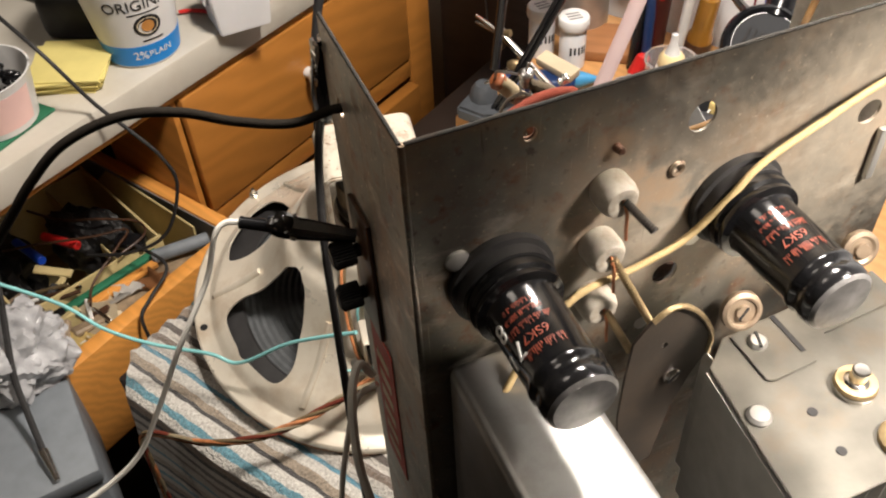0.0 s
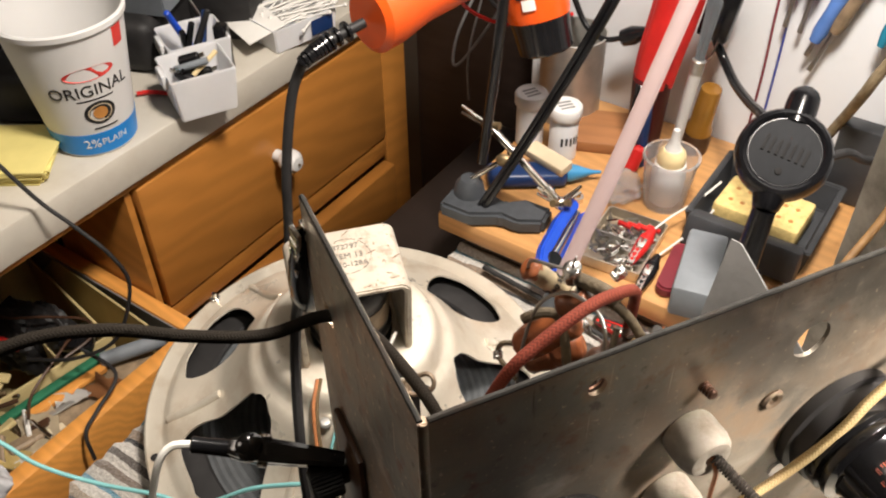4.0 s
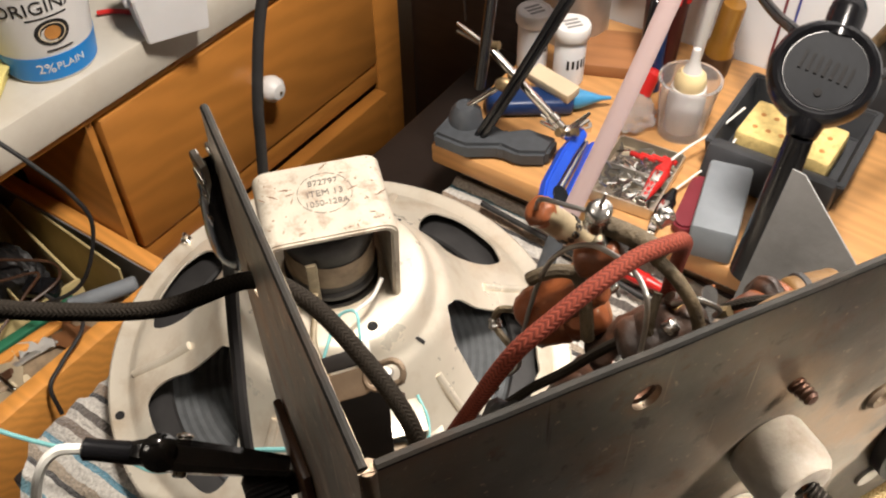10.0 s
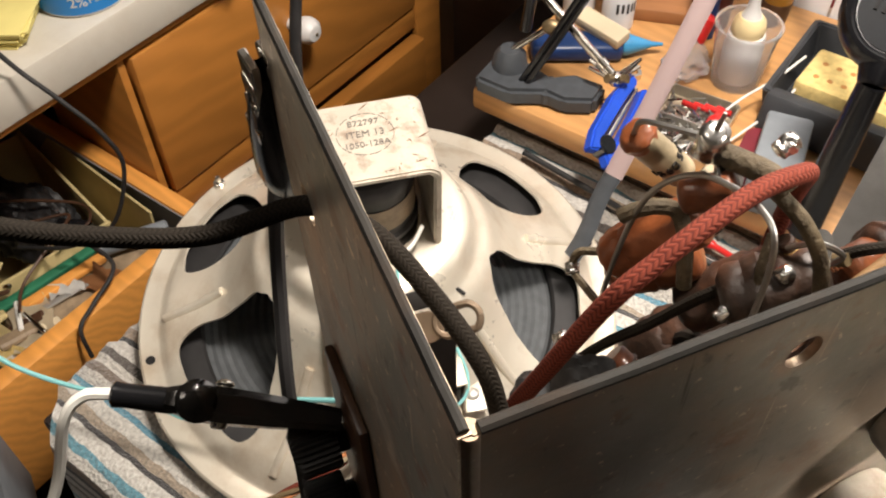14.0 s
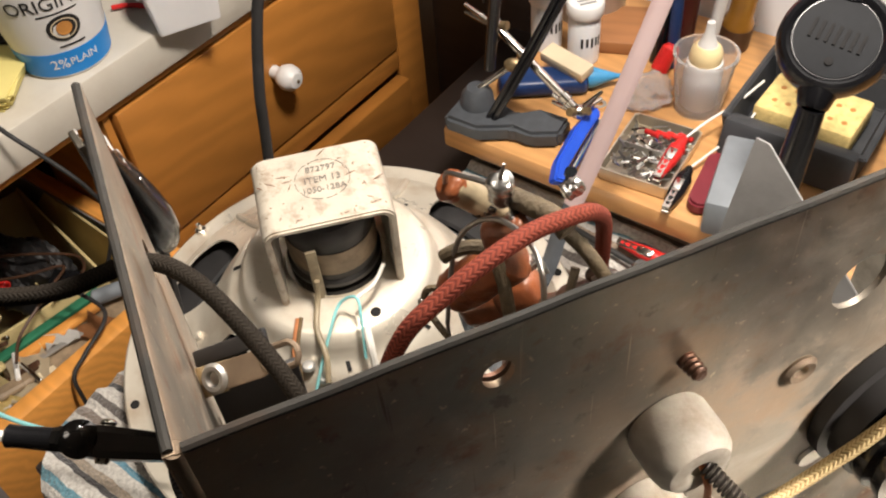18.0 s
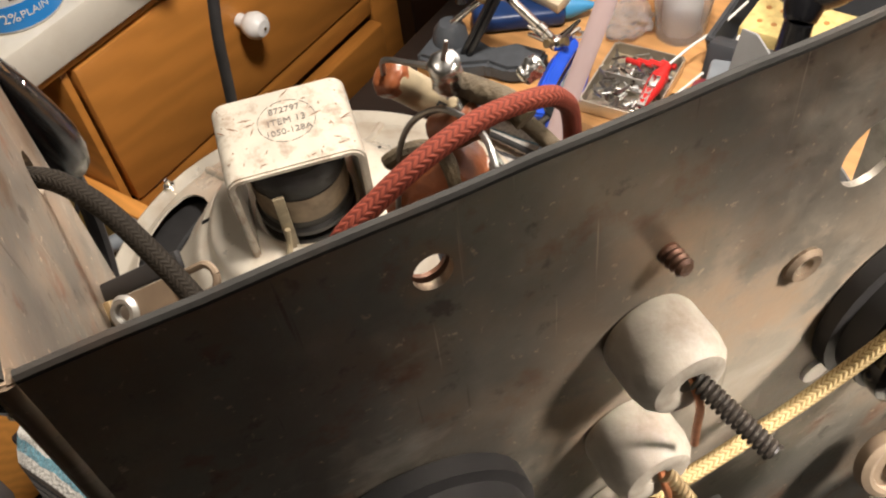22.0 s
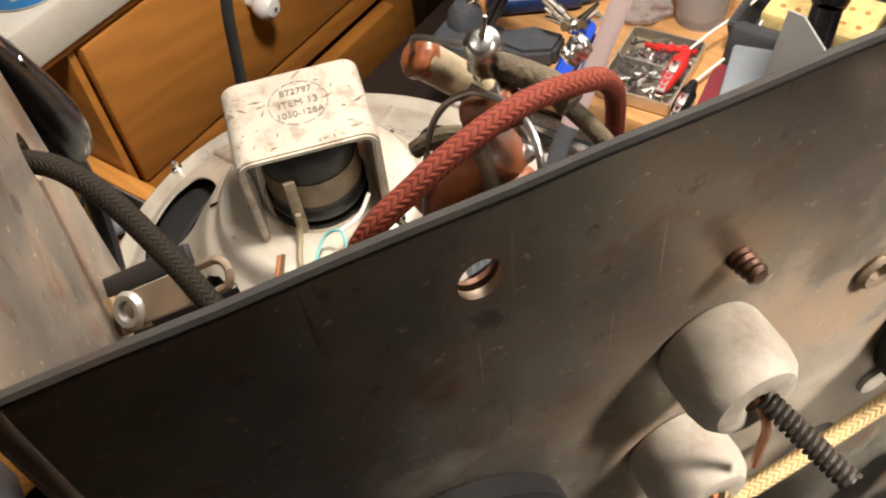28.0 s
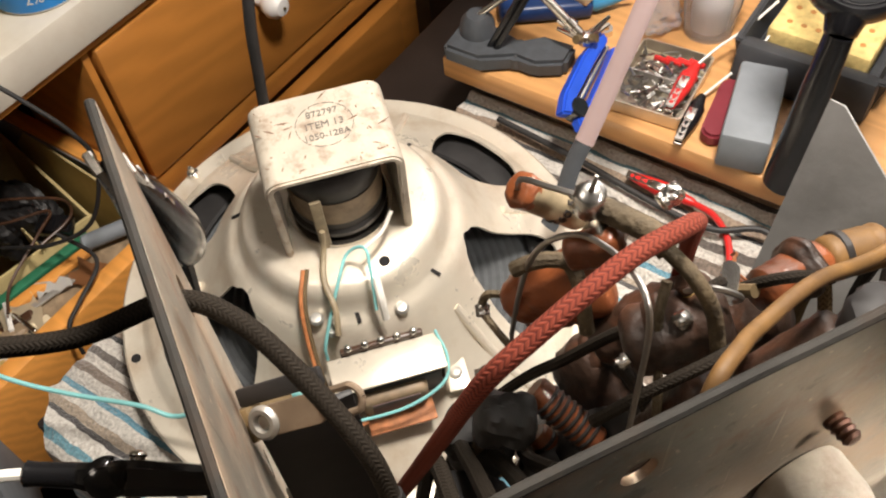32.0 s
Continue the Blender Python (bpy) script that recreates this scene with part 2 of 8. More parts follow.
# three wide tan spots put the lamp's brightening into the plate's colour
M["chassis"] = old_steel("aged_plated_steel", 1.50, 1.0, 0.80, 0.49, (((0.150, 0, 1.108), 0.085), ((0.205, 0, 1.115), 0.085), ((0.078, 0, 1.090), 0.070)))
# same steel toned up: the light and sheen on the apron are in its colour
M["apron"] = old_steel("lit_plated_apron", 2.9)
M["fin"] = mat("dull_zinc_sheet", (0.21, 0.207, 0.20), 0.5, 0.35, vary=0.28, scale=38, bump=0.25, dirt=(0.13, 0.125, 0.115), dirt_amount=0.8, dirt_scale=20)
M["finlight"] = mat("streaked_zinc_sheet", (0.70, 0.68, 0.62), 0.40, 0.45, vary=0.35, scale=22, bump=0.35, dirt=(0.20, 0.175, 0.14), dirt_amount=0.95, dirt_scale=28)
M["cordolive"] = mat("brown_olive_cord", (0.115, 0.080, 0.035), 0.65, vary=0.3, scale=200, bump=0.4)
M["copper"] = mat("tarnished_copper_wire", (0.40, 0.16, 0.075), 0.4, 0.7, vary=0.2, scale=300)
M["lightblue"] = mat("light_blue_plastic", (0.10, 0.22, 0.58), 0.4, vary=0.1, scale=60)
M["darkred"] = mat("dark_red_plastic", (0.055, 0.006, 0.006), 0.35, vary=0.2, scale=60)
M["traygrey"] = mat("dark_grey_plastic", (0.040, 0.042, 0.046), 0.5, vary=0.15, scale=80, bump=0.15)
M["rust"] = mat("rusty_screw", (0.10, 0.046, 0.026), 0.45, 0.45, vary=0.4, scale=400, bump=0.3, fine=1500)
M["ceramic"] = mat("grey_white_porcelain", (0.33, 0.295, 0.245), 0.5, vary=0.2, scale=180, bump=0.4, dirt=(0.13, 0.085, 0.05), dirt_amount=0.85, dirt_scale=80)
M["silver"] = mat("bright_aluminium", (0.38, 0.375, 0.36), 0.38, 0.9, vary=0.10, scale=60, bump=0.08, dirt=(0.20, 0.18, 0.15), dirt_amount=0.6, dirt_scale=26)
M["gangtop"] = mat("stained_cadmium_plate", (0.085, 0.080, 0.068), 0.46, 0.7, vary=0.25, scale=45, bump=0.15, dirt=(0.10, 0.075, 0.05), dirt_amount=0.75, dirt_scale=30)
M["silverdull"] = mat("dull_aluminium", (0.5, 0.49, 0.46), 0.42, 0.8, vary=0.12, scale=60, bump=0.1, dirt=(0.25, 0.22, 0.18), dirt_amount=0.5)
M["chrome"] = mat("nickel_plate", (0.66, 0.63, 0.58), 0.16, 1.0, vary=0.1, scale=90, bump=0.05)
M["solder"] = mat("solder", (0.55, 0.54, 0.52), 0.24, 1.0, vary=0.15, scale=300, bump=0.06, fine=600)
M["steelwire"] = mat("tinned_wire", (0.36, 0.35, 0.33), 0.36, 1.0, vary=0.1, scale=300)
M["brass"] = mat("aged_brass", (0.27, 0.20, 0.11), 0.48, 0.8, vary=0.25, scale=200)
M["spkpaint"] = mat("silver_paint_old", (0.70, 0.64, 0.535), 0.29, 0.42, vary=0.07, scale=30, bump=0.08, dirt=(0.40, 0.27, 0.15), dirt_amount=0.5, dirt_scale=24)
M["yoke"] = mat("worn_painted_yoke", (0.50, 0.45, 0.37), 0.40, 0.15, vary=0.12, scale=60, bump=0.25, dirt=(0.20, 0.115, 0.065), dirt_amount=0.75, dirt_scale=95)
M["cone"] = mat("grey_paper_cone", (0.075, 0.08, 0.084), 0.85, vary=0.15, scale=120, bump=0.3)
M["coilwrap"] = mat("black_coil_wrap", (0.02, 0.018, 0.017), 0.4, vary=0.4, scale=100, bump=0.2)
M["coilpaper"] = mat("brown_coil_paper", (0.26, 0.19, 0.12), 0.55, vary=0.3, scale=80, bump=0.2, dirt=(0.08, 0.05, 0.03), dirt_amount=0.6, dirt_scale=60)
M["tube"] = mat("black_enamel_tube", (0.0045, 0.0045, 0.005), 0.16, 0.0, vary=0.3, scale=60, bump=0.10, coat=0.25, dirt=(0.03, 0.027, 0.024), dirt_amount=0.22, dirt_scale=40)
M["tubeend"] = mat("pale_tube_tip", (0.17, 0.165, 0.16), 0.34, 0.6, vary=0.35, scale=150, bump=0.1)
M["bakelite"] = mat("brown_bakelite", (0.055, 0.026, 0.014), 0.35, vary=0.3, scale=90, bump=0.1)
M["redprint"] = mat("orange_print", (0.15, 0.028, 0.013), 0.6, vary=0.6, scale=500, bump=0)
M["chalk"] = mat("white_marker", (0.6, 0.58, 0.55), 0.7, vary=0.2, scale=500, bump=0)
M["redlabel"] = mat("red_label", (0.42, 0.035, 0.02), 0.5, vary=0.15, scale=120)
M["wax"] = mat("brown_wax_paper", (0.165, 0.048, 0.016), 0.34, vary=0.5, scale=70, bump=0.8, coat=0.25, dirt=(0.030, 0.013, 0.007), dirt_amount=0.85, dirt_scale=75)
M["waxdark"] = mat("dark_wax_block", (0.022, 0.011, 0.0065), 0.48, vary=0.5, scale=120, bump=0.9, coat=0.1, dirt=(0.085, 0.030, 0.012), dirt_amount=0.8, dirt_scale=90)
M["blacknickel"] = mat("black_nickel", (0.045, 0.043, 0.042), 0.14, 0.85, vary=0.3, scale=90, bump=0.05, coat=0.5)
M["ochrecloth"] = mat("ochre_insulation", (0.135, 0.070, 0.020), 0.6, vary=0.3, scale=160, bump=0.2, dirt=(0.07, 0.035, 0.014), dirt_amount=0.75, dirt_scale=60)
M["olive"] = mat("old_olive_sleeving", (0.078, 0.057, 0.031), 0.75, vary=0.35, scale=260, bump=0.9, fine=900, dirt=(0.03, 0.022, 0.014), dirt_amount=0.6, dirt_scale=120)
M["paperbeige"] = mat("stained_paper_tube", (0.25, 0.20, 0.125), 0.5, vary=0.25, scale=150, bump=0.2, dirt=(0.1, 0.07, 0.03), dirt_amount=0.6, dirt_scale=90)


def braid(name, colour, dark, count=900.0):
    m = mat(name, colour, 0.8, vary=0.15, scale=200, bump=0)
    nt = m.node_tree
    b = nt.nodes["Principled BSDF"]
    uv = nt.nodes.new("ShaderNodeUVMap")
    sep = nt.nodes.new("ShaderNodeSeparateXYZ")
    nt.links.new(uv.outputs[0], sep.inputs[0])

    def step(op, first, second, third=0.0):
        n = nt.nodes.new("ShaderNodeMath")
        n.operation = op
        for k, v in enumerate((first, second, third)):
            if isinstance(v, float):
                n.inputs[k].default_value = v
            else:
                nt.links.new(v, n.inputs[k])
        return n.outputs[0]

    # chevron weave: strands slope to and fro round the sleeve
    side = step("PINGPONG", step("MULTIPLY", sep.outputs[1], 6.0), 0.5)
    along_it = step("MULTIPLY", sep.outputs[0], count / 100)
    phase = step("MULTIPLY_ADD", side, 1.7, along_it)
    weave = step("MULTIPLY_ADD", step("SINE", step("MULTIPLY", phase, 6.2832), 0.0), 0.5, 0.5)
    edge = step("MINIMUM", step("MULTIPLY", step("PINGPONG", side, 0.25), 14.0), 1.0)
    woven = step("MULTIPLY", weave, edge)
    ramp = nt.nodes.new("ShaderNodeValToRGB")
    ramp.color_ramp.elements[0].color, ramp.color_ramp.elements[1].color = (*dark, 1), (*colour, 1)
    ramp.color_ramp.elements[1].position = 0.3
    nt.links.new(woven, ramp.inputs[0])
    nt.links.new(ramp.outputs[0], b.inputs["Base Color"])
    bp = nt.nodes.new("ShaderNodeBump")
    bp.inputs["Strength"].default_value, bp.inputs["Distance"].default_value = 0.4, 0.0004
    nt.links.new(woven, bp.inputs["Height"])
    nt.links.new(bp.outputs[0], b.inputs["Normal"])
    b.inputs["Roughness"].default_value = 0.75
    b.inputs["IOR"].default_value = 1.25
    return m


M["redcloth"] = braid("red_cloth_braid", (0.165, 0.036, 0.021), (0.065, 0.013, 0.009), 850.0)
M["darkcloth"] = braid("dark_cloth_braid", (0.017, 0.013, 0.009), (0.008, 0.006, 0.004), 1150.0)
M["yellowcloth"] = braid("yellow_cloth_braid", (0.46, 0.35, 0.18), (0.22, 0.145, 0.06), 900.0)
M["oldcloth"] = braid("old_brown_cloth", (0.17, 0.12, 0.065), (0.06, 0.04, 0.02))
M["whitewire"] = mat("white_insulation", (0.72, 0.70, 0.64), 0.4, vary=0.05, scale=60, bump=0)
M["cyanwire"] = mat("pale_cyan_insulation", (0.22, 0.52, 0.52), 0.45, vary=0.1, scale=60, bump=0)
M["redwire"] = mat("red_plastic", (0.55, 0.02, 0.018), 0.32, vary=0.15, scale=60, bump=0.03)
M["orangewire"] = mat("faded_orange_insulation", (0.42, 0.16, 0.06), 0.6, vary=0.3, scale=200, bump=0.1)
M["bluewire"] = mat("blue_insulation", (0.03, 0.05, 0.30), 0.4, vary=0.1, bump=0)
M["greywire"] = mat("grey_insulation", (0.20, 0.20, 0.20), 0.5, vary=0.1, bump=0)
M["orange"] = mat("orange_plastic", (0.80, 0.10, 0.012), 0.3, vary=0.06, scale=40, bump=0.03)
M["blue"] = mat("blue_plastic", (0.015, 0.07, 0.50), 0.32, vary=0.12, bump=0.03)
M["bluecone"] = mat("light_blue_plastic", (0.05, 0.25, 0.48), 0.35, vary=0.1, bump=0.02)
M["navy"] = mat("navy_tube", (0.012, 0.035, 0.12), 0.35, vary=0.3, bump=0.05)
M["teal"] = mat("teal_plastic", (0.02, 0.27, 0.44), 0.4, vary=0.1, bump=0.02)
M["tub"] = mat("white_tub_plastic", (0.66, 0.65, 0.635), 0.36, vary=0.02, scale=20, bump=0.02, sss=0.05)
M["tubblue"] = mat("blue_print_band", (0.015, 0.22, 0.62), 0.4, vary=0.05, bump=0)
M["tubred"] = mat("red_print", (0.62, 0.045, 0.035), 0.4, vary=0.05, bump=0)
M["ink"] = mat("black_ink", (0.015, 0.014, 0.014), 0.5, vary=0.1, bump=0)
M["badgeorange"] = mat("brown_print", (0.45, 0.20, 0.05), 0.45, vary=0.2, bump=0)
M["clearplastic"] = mat("milky_plastic", (0.66, 0.66, 0.67), 0.3, vary=0.05, scale=30, bump=0.03, sss=0.15)
M["strap"] = mat("pale_pink_plastic", (0.36, 0.27, 0.262), 0.35, vary=0.06, scale=30, bump=0.03, sss=0.2)
M["sponge"] = mat("yellow_sponge", (0.72, 0.55, 0.22), 0.9, vary=0.15, scale=160, bump=0.9, fine=600, dirt=(0.35, 0.2, 0.05), dirt_amount=0.5, dirt_scale=90)
M["yellow"] = mat("yellow_paper", (0.70, 0.60, 0.22), 0.7, vary=0.06, bump=0.03)
M["paper"] = mat("white_paper", (0.72, 0.70, 0.66), 0.7, vary=0.06, bump=0.05)
M["manila"] = mat("manila_card", (0.50, 0.40, 0.19), 0.7, vary=0.12, scale=30, bump=0.06)
M["green"] = mat("green_card", (0.02, 0.14, 0.07), 0.6, vary=0.2, bump=0.05)
M["pink"] = mat("pink_print", (0.75, 0.50, 0.46), 0.4, vary=0.05, bump=0)
M["amber"] = mat("amber_glass", (0.26, 0.12, 0.02), 0.12, vary=0.2, scale=30, bump=0.02, coat=0.4)
M["cream"] = mat("cream_plastic", (0.75, 0.60, 0.33), 0.4, vary=0.05, bump=0.02)
M["maroon"] = mat("maroon_plastic", (0.17, 0.02, 0.03), 0.35, vary=0.15, bump=0.03)
M["maroonpaper"] = mat("purple_brown_paper", (0.10, 0.060, 0.055), 0.6, vary=0.3, scale=90, bump=0.2)
M["darksteel"] = mat("dark_brown_steel", (0.020, 0.014, 0.009), 0.72, 0.0, vary=0.25, scale=60, bump=0.15, dirt=(0.05, 0.03, 0.016), dirt_amount=0.6, dirt_scale=40)
M["rustmark"] = mat("rust_scratch", (0.15, 0.075, 0.038), 0.7, vary=0.5, scale=300, bump=0)
M["trimmer"] = mat("dull_brown_plating", (0.22, 0.165, 0.115), 0.5, 0.5, vary=0.25, scale=90, bump=0.15, dirt=(0.09, 0.05, 0.03), dirt_amount=0.6, dirt_scale=60)
M["cup"] = mat("clear_cup_plastic", (0.93, 0.93, 0.94), 0.14, vary=0.02, trans=0.82, ior=1.12, bump=0.02)
M["faintink"] = mat("faint_stamp_ink", (0.13, 0.115, 0.10), 0.6, vary=0.4, scale=400, bump=0)
M["tinplate"] = mat("tin_plate", (0.62, 0.56, 0.46), 0.3, 0.85, vary=0.1, scale=60, bump=0.05)
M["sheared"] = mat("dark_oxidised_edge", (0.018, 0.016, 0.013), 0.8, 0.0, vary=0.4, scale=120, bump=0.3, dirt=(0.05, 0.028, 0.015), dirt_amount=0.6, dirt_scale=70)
M["headblack"] = mat("satin_black_plastic", (0.006, 0.006, 0.007), 0.2, vary=0.2, scale=60, bump=0.05, ior=1.34)
M["headface"] = mat("grained_black_face", (0.010, 0.011, 0.013), 0.62, vary=0.2, scale=90, bump=0.12, ior=1.26)
M["tan"] = mat("tan_masking_tape", (0.62, 0.52, 0.36), 0.6, vary=0.06, bump=0.1)
M["cardboard"] = mat("brown_wood_block", (0.30, 0.13, 0.05), 0.5, vary=0.2, scale=14, bump=0.1, stretch=(1, 6, 1))


def towel_material():
    m = bpy.data.materials.new("striped_woven_towel")
    m.use_nodes = True
    nt = m.node_tree
    b = nt.nodes["Principled BSDF"]
    tc = nt.nodes.new("ShaderNodeTexCoord")
    sep = nt.nodes.new("ShaderNodeSeparateXYZ")
    uv = nt.nodes.new("ShaderNodeUVMap")
    nt.links.new(uv.outputs[0], sep.inputs[0])
    n = nt.nodes.new("ShaderNodeTexNoise")
    n.inputs["Scale"].default_value = 60
    nt.links.new(uv.outputs[0], n.inputs["Vector"])
    wob = nt.nodes.new("ShaderNodeMath")
    wob.operation = "MULTIPLY_ADD"
    wob.inputs[1].default_value = 0.005
    nt.links.new(n.outputs[0], wob.inputs[0])
    nt.links.new(sep.outputs[1], wob.inputs[2])
    rep = nt.nodes.new("ShaderNodeMath")
    rep.operation = "FRACT"
    k = nt.nodes.new("ShaderNodeMath")
    k.operation = "MULTIPLY"
    k.inputs[1].default_value = 10.6
    nt.links.new(wob.outputs[0], k.inputs[0])
    nt.links.new(k.outputs[0], rep.inputs[0])
    ramp = nt.nodes.new("ShaderNodeValToRGB")
    ramp.color_ramp.interpolation = "CONSTANT"
    e = ramp.color_ramp.elements
    bands = ((0.0, (0.10, 0.085, 0.075)), (0.05, (0.52, 0.49, 0.445)), (0.15, (0.022, 0.021, 0.022)), (0.20, (0.27, 0.205, 0.15)), (0.27, (0.50, 0.475, 0.43)),
             (0.36, (0.12, 0.27, 0.33)), (0.41, (0.54, 0.515, 0.47)), (0.50, (0.040, 0.037, 0.037)), (0.55, (0.33, 0.27, 0.205)), (0.62, (0.50, 0.475, 0.43)),
             (0.71, (0.09, 0.22, 0.29)), (0.76, (0.42, 0.395, 0.355)), (0.85, (0.16, 0.125, 0.10)), (0.92, (0.48, 0.45, 0.405)))
    e[0].position, e[0].color = bands[0][0], (*bands[0][1], 1)
    e[1].position, e[1].color = bands[1][0], (*bands[1][1], 1)
    for p, c in bands[2:]:
        x = e.new(p)
        x.color = (*c, 1)
    nt.links.new(rep.outputs[0], ramp.inputs[0])
    fine = nt.nodes.new("ShaderNodeTexNoise")
    fine.inputs["Scale"].default_value, fine.inputs["Detail"].default_value = 420, 5
    nt.links.new(uv.outputs[0], fine.inputs["Vector"])
    mul = nt.nodes.new("ShaderNodeMix")
    mul.data_type, mul.blend_type = "RGBA", "OVERLAY"
    mul.inputs[0].default_value = 0.75
    nt.links.new(ramp.outputs[0], mul.inputs[6])
    nt.links.new(fine.outputs[0], mul.inputs[7])
    nt.links.new(mul.outputs[2], b.inputs["Base Color"])
    bp = nt.nodes.new("ShaderNodeBump")
    bp.inputs["Strength"].default_value, bp.inputs["Distance"].default_value = 1.0, 0.003
    nt.links.new(fine.outputs[0], bp.inputs["Height"])
    nt.links.new(bp.outputs[0], b.inputs["Normal"])
    b.inputs["Roughness"].default_value = 0.95
    b.inputs["Sheen Weight"].default_value = 0.3
    return m


M["towel"] = towel_material()


# ---------------- mesh helpers ----------------
def finish(bm, smooth=True, angle=35):
    bmesh.ops.recalc_face_normals(bm, faces=bm.faces[:])
    for f in bm.faces:
        f.smooth = smooth
    lim = radians(angle)
    for e in bm.edges:
        e.smooth = len(e.link_faces) == 2 and e.calc_face_angle(0) < lim
    return bm


def part(name, bm, material, parent=None, label="", matrix=None):
    """Links a bmesh as one mesh object, under a thing or a part when a parent is given."""
    finish(bm)
    me = bpy.data.meshes.new(name)
    bm.to_mesh(me)
    bm.free()
    me.materials.append(M[material])
    ob = new(name, me)
    if parent is not None:
        ob.parent = parent
    if matrix is not None:
        ob.matrix_local = matrix
    if label:
        ob["label"] = label
    return ob


def thing(name, label, category, matrix=None, group="", kind=""):
    ob = new(name)
    ob.empty_display_size = 0.02
    if matrix is not None:
        ob.matrix_world = matrix
    return tagged(ob, label, category, group, kind)


def single(name, bm, material, label, category, matrix=None, group="", kind=""):
    ob = part(name, bm, material)
    if matrix is not None:
        ob.matrix_world = matrix
    return tagged(ob, label, category, group, kind)


def box(x0, x1, y0, y1, z0, z1, bevel=0.0, seg=2, bm=None):
    bm = bm or bmesh.new()
    got = bmesh.ops.create_cube(bm, size=1)["verts"]
    bmesh.ops.transform(bm, matrix=Matrix.Translation(((x0 + x1) / 2, (y0 + y1) / 2, (z0 + z1) / 2)) @ Matrix.Diagonal((x1 - x0, y1 - y0, z1 - z0, 1)), verts=got)
    if bevel:
        edges = list({e for v in got for e in v.link_edges})
        bmesh.ops.bevel(bm, geom=edges, offset=bevel, segments=seg, affect="EDGES", profile=0.5)
    return bm


def frame_to(a, b):
    a, b = Vector(a), Vector(b)
    return Matrix.Translation(a) @ (b - a).to_track_quat("Z", "Y").to_matrix().to_4x4(), (b - a).length


def lathe(profile, seg=32, bm=None, matrix=None, close=False):
    """A turned form: profile of (radius, height) from below to above."""
    bm = bm or bmesh.new()
    rings = []
    for r, h in profile:
        if r < 1e-6:
            rings.append([bm.verts.new((0, 0, h))])
        else:
            rings.append([bm.verts.new((r * math.cos(2 * math.pi * k / seg), r * math.sin(2 * math.pi * k / seg), h)) for k in range(seg)])
    pairs = list(zip(rings, rings[1:])) + ([(rings[-1], rings[0])] if close else [])
    for a, b in pairs:
        for k in range(seg):
            j = (k + 1) % seg
            if len(a) == 1 and len(b) == 1:
                continue
            if len(a) == 1:
                bm.faces.new((a[0], b[j], b[k]))
            elif len(b) == 1:
                bm.faces.new((a[k], a[j], b[0]))
            else:
                bm.faces.new((a[k], a[j], b[j], b[k]))
    if matrix is not None:
        bmesh.ops.transform(bm, matrix=matrix, verts=[v for ring in rings for v in ring])
    return bm


def rod(a, b, r0, r1=None, seg=16, bm=None, bevel=0.0):
    m, h = frame_to(a, b)
    r1 = r0 if r1 is None else r1
    c = min(bevel, r0 * 0.6, r1 * 0.6, h * 0.4)
    prof = [(0, 0), (r0 - c, 0), (r0, c), (r1, h - c), (r1 - c, h), (0, h)] if c else [(0, 0), (r0, 0), (r1, h), (0, h)]
    return lathe(prof, seg, bm, m)


def ball(p, r, bm=None, squash=(1, 1, 1), seg=12):
    bm = bm or bmesh.new()
    got = bmesh.ops.create_uvsphere(bm, u_segments=seg, v_segments=max(6, seg * 2 // 3), radius=r)["verts"]
    bmesh.ops.transform(bm, matrix=Matrix.Translation(p) @ Matrix.Diagonal((*squash, 1)), verts=got)
    return bm


def smooth_line(points, per=8):
    """Catmull-Rom through the points."""
    p = [Vector(q) for q in points]
    p = [2 * p[0] - p[1]] + p + [2 * p[-1] - p[-2]]
    out = []
    for i in range(1, len(p) - 2):
        for k in range(per):
            t = k / per
            out.append(0.5 * ((2 * p[i]) + (p[i + 1] - p[i - 1]) * t + (2 * p[i - 1] - 5 * p[i] + 4 * p[i + 1] - p[i + 2]) * t * t + (3 * p[i] - p[i - 1] - 3 * p[i + 1] + p[i + 2]) * t ** 3))
    out.append(p[-2])
    return out


def cable(points, r, seg=8, per=8, bm=None, flat=1.0, straight=False):
    """A round (or flat) wire swept along the points, with a UV that runs along it."""
    bm = bm or bmesh.new()
    uvl = bm.loops.layers.uv.verify()
    line = [Vector(q) for q in points] if straight else smooth_line(points, per)
    up = Vector((0.13, 0.27, 0.95)).normalized()
    rings, run = [], 0.0
    for i, q in enumerate(line):
        d = (line[min(i + 1, len(line) - 1)] - line[max(i - 1, 0)]).normalized()
        if i:
            run += (q - line[i - 1]).length
        side = d.cross(up)
        side = side.normalized() if side.length > 1e-4 else d.orthogonal().normalized()
        up = side.cross(d).normalized()
        rr = r[0] + (r[1] - r[0]) * i / (len(line) - 1) if isinstance(r, tuple) else r
        rings.append(([bm.verts.new(q + side * rr * math.cos(2 * math.pi * k / seg) + up * rr * flat * math.sin(2 * math.pi * k / seg)) for k in range(seg)], run))
    for (a, ra), (b, rb) in zip(rings, rings[1:]):
        for k in range(seg):
            j = (k + 1) % seg
            f = bm.faces.new((a[k], a[j], b[j], b[k]))
            for lp, uvc in zip(f.loops, ((ra * 100, k / seg), (ra * 100, (k + 1) / seg), (rb * 100, (k + 1) / seg), (rb * 100, k / seg))):
                lp[uvl].uv = uvc
    bm.faces.new(rings[0][0][::-1])
    bm.faces.new(rings[-1][0])
    return bm


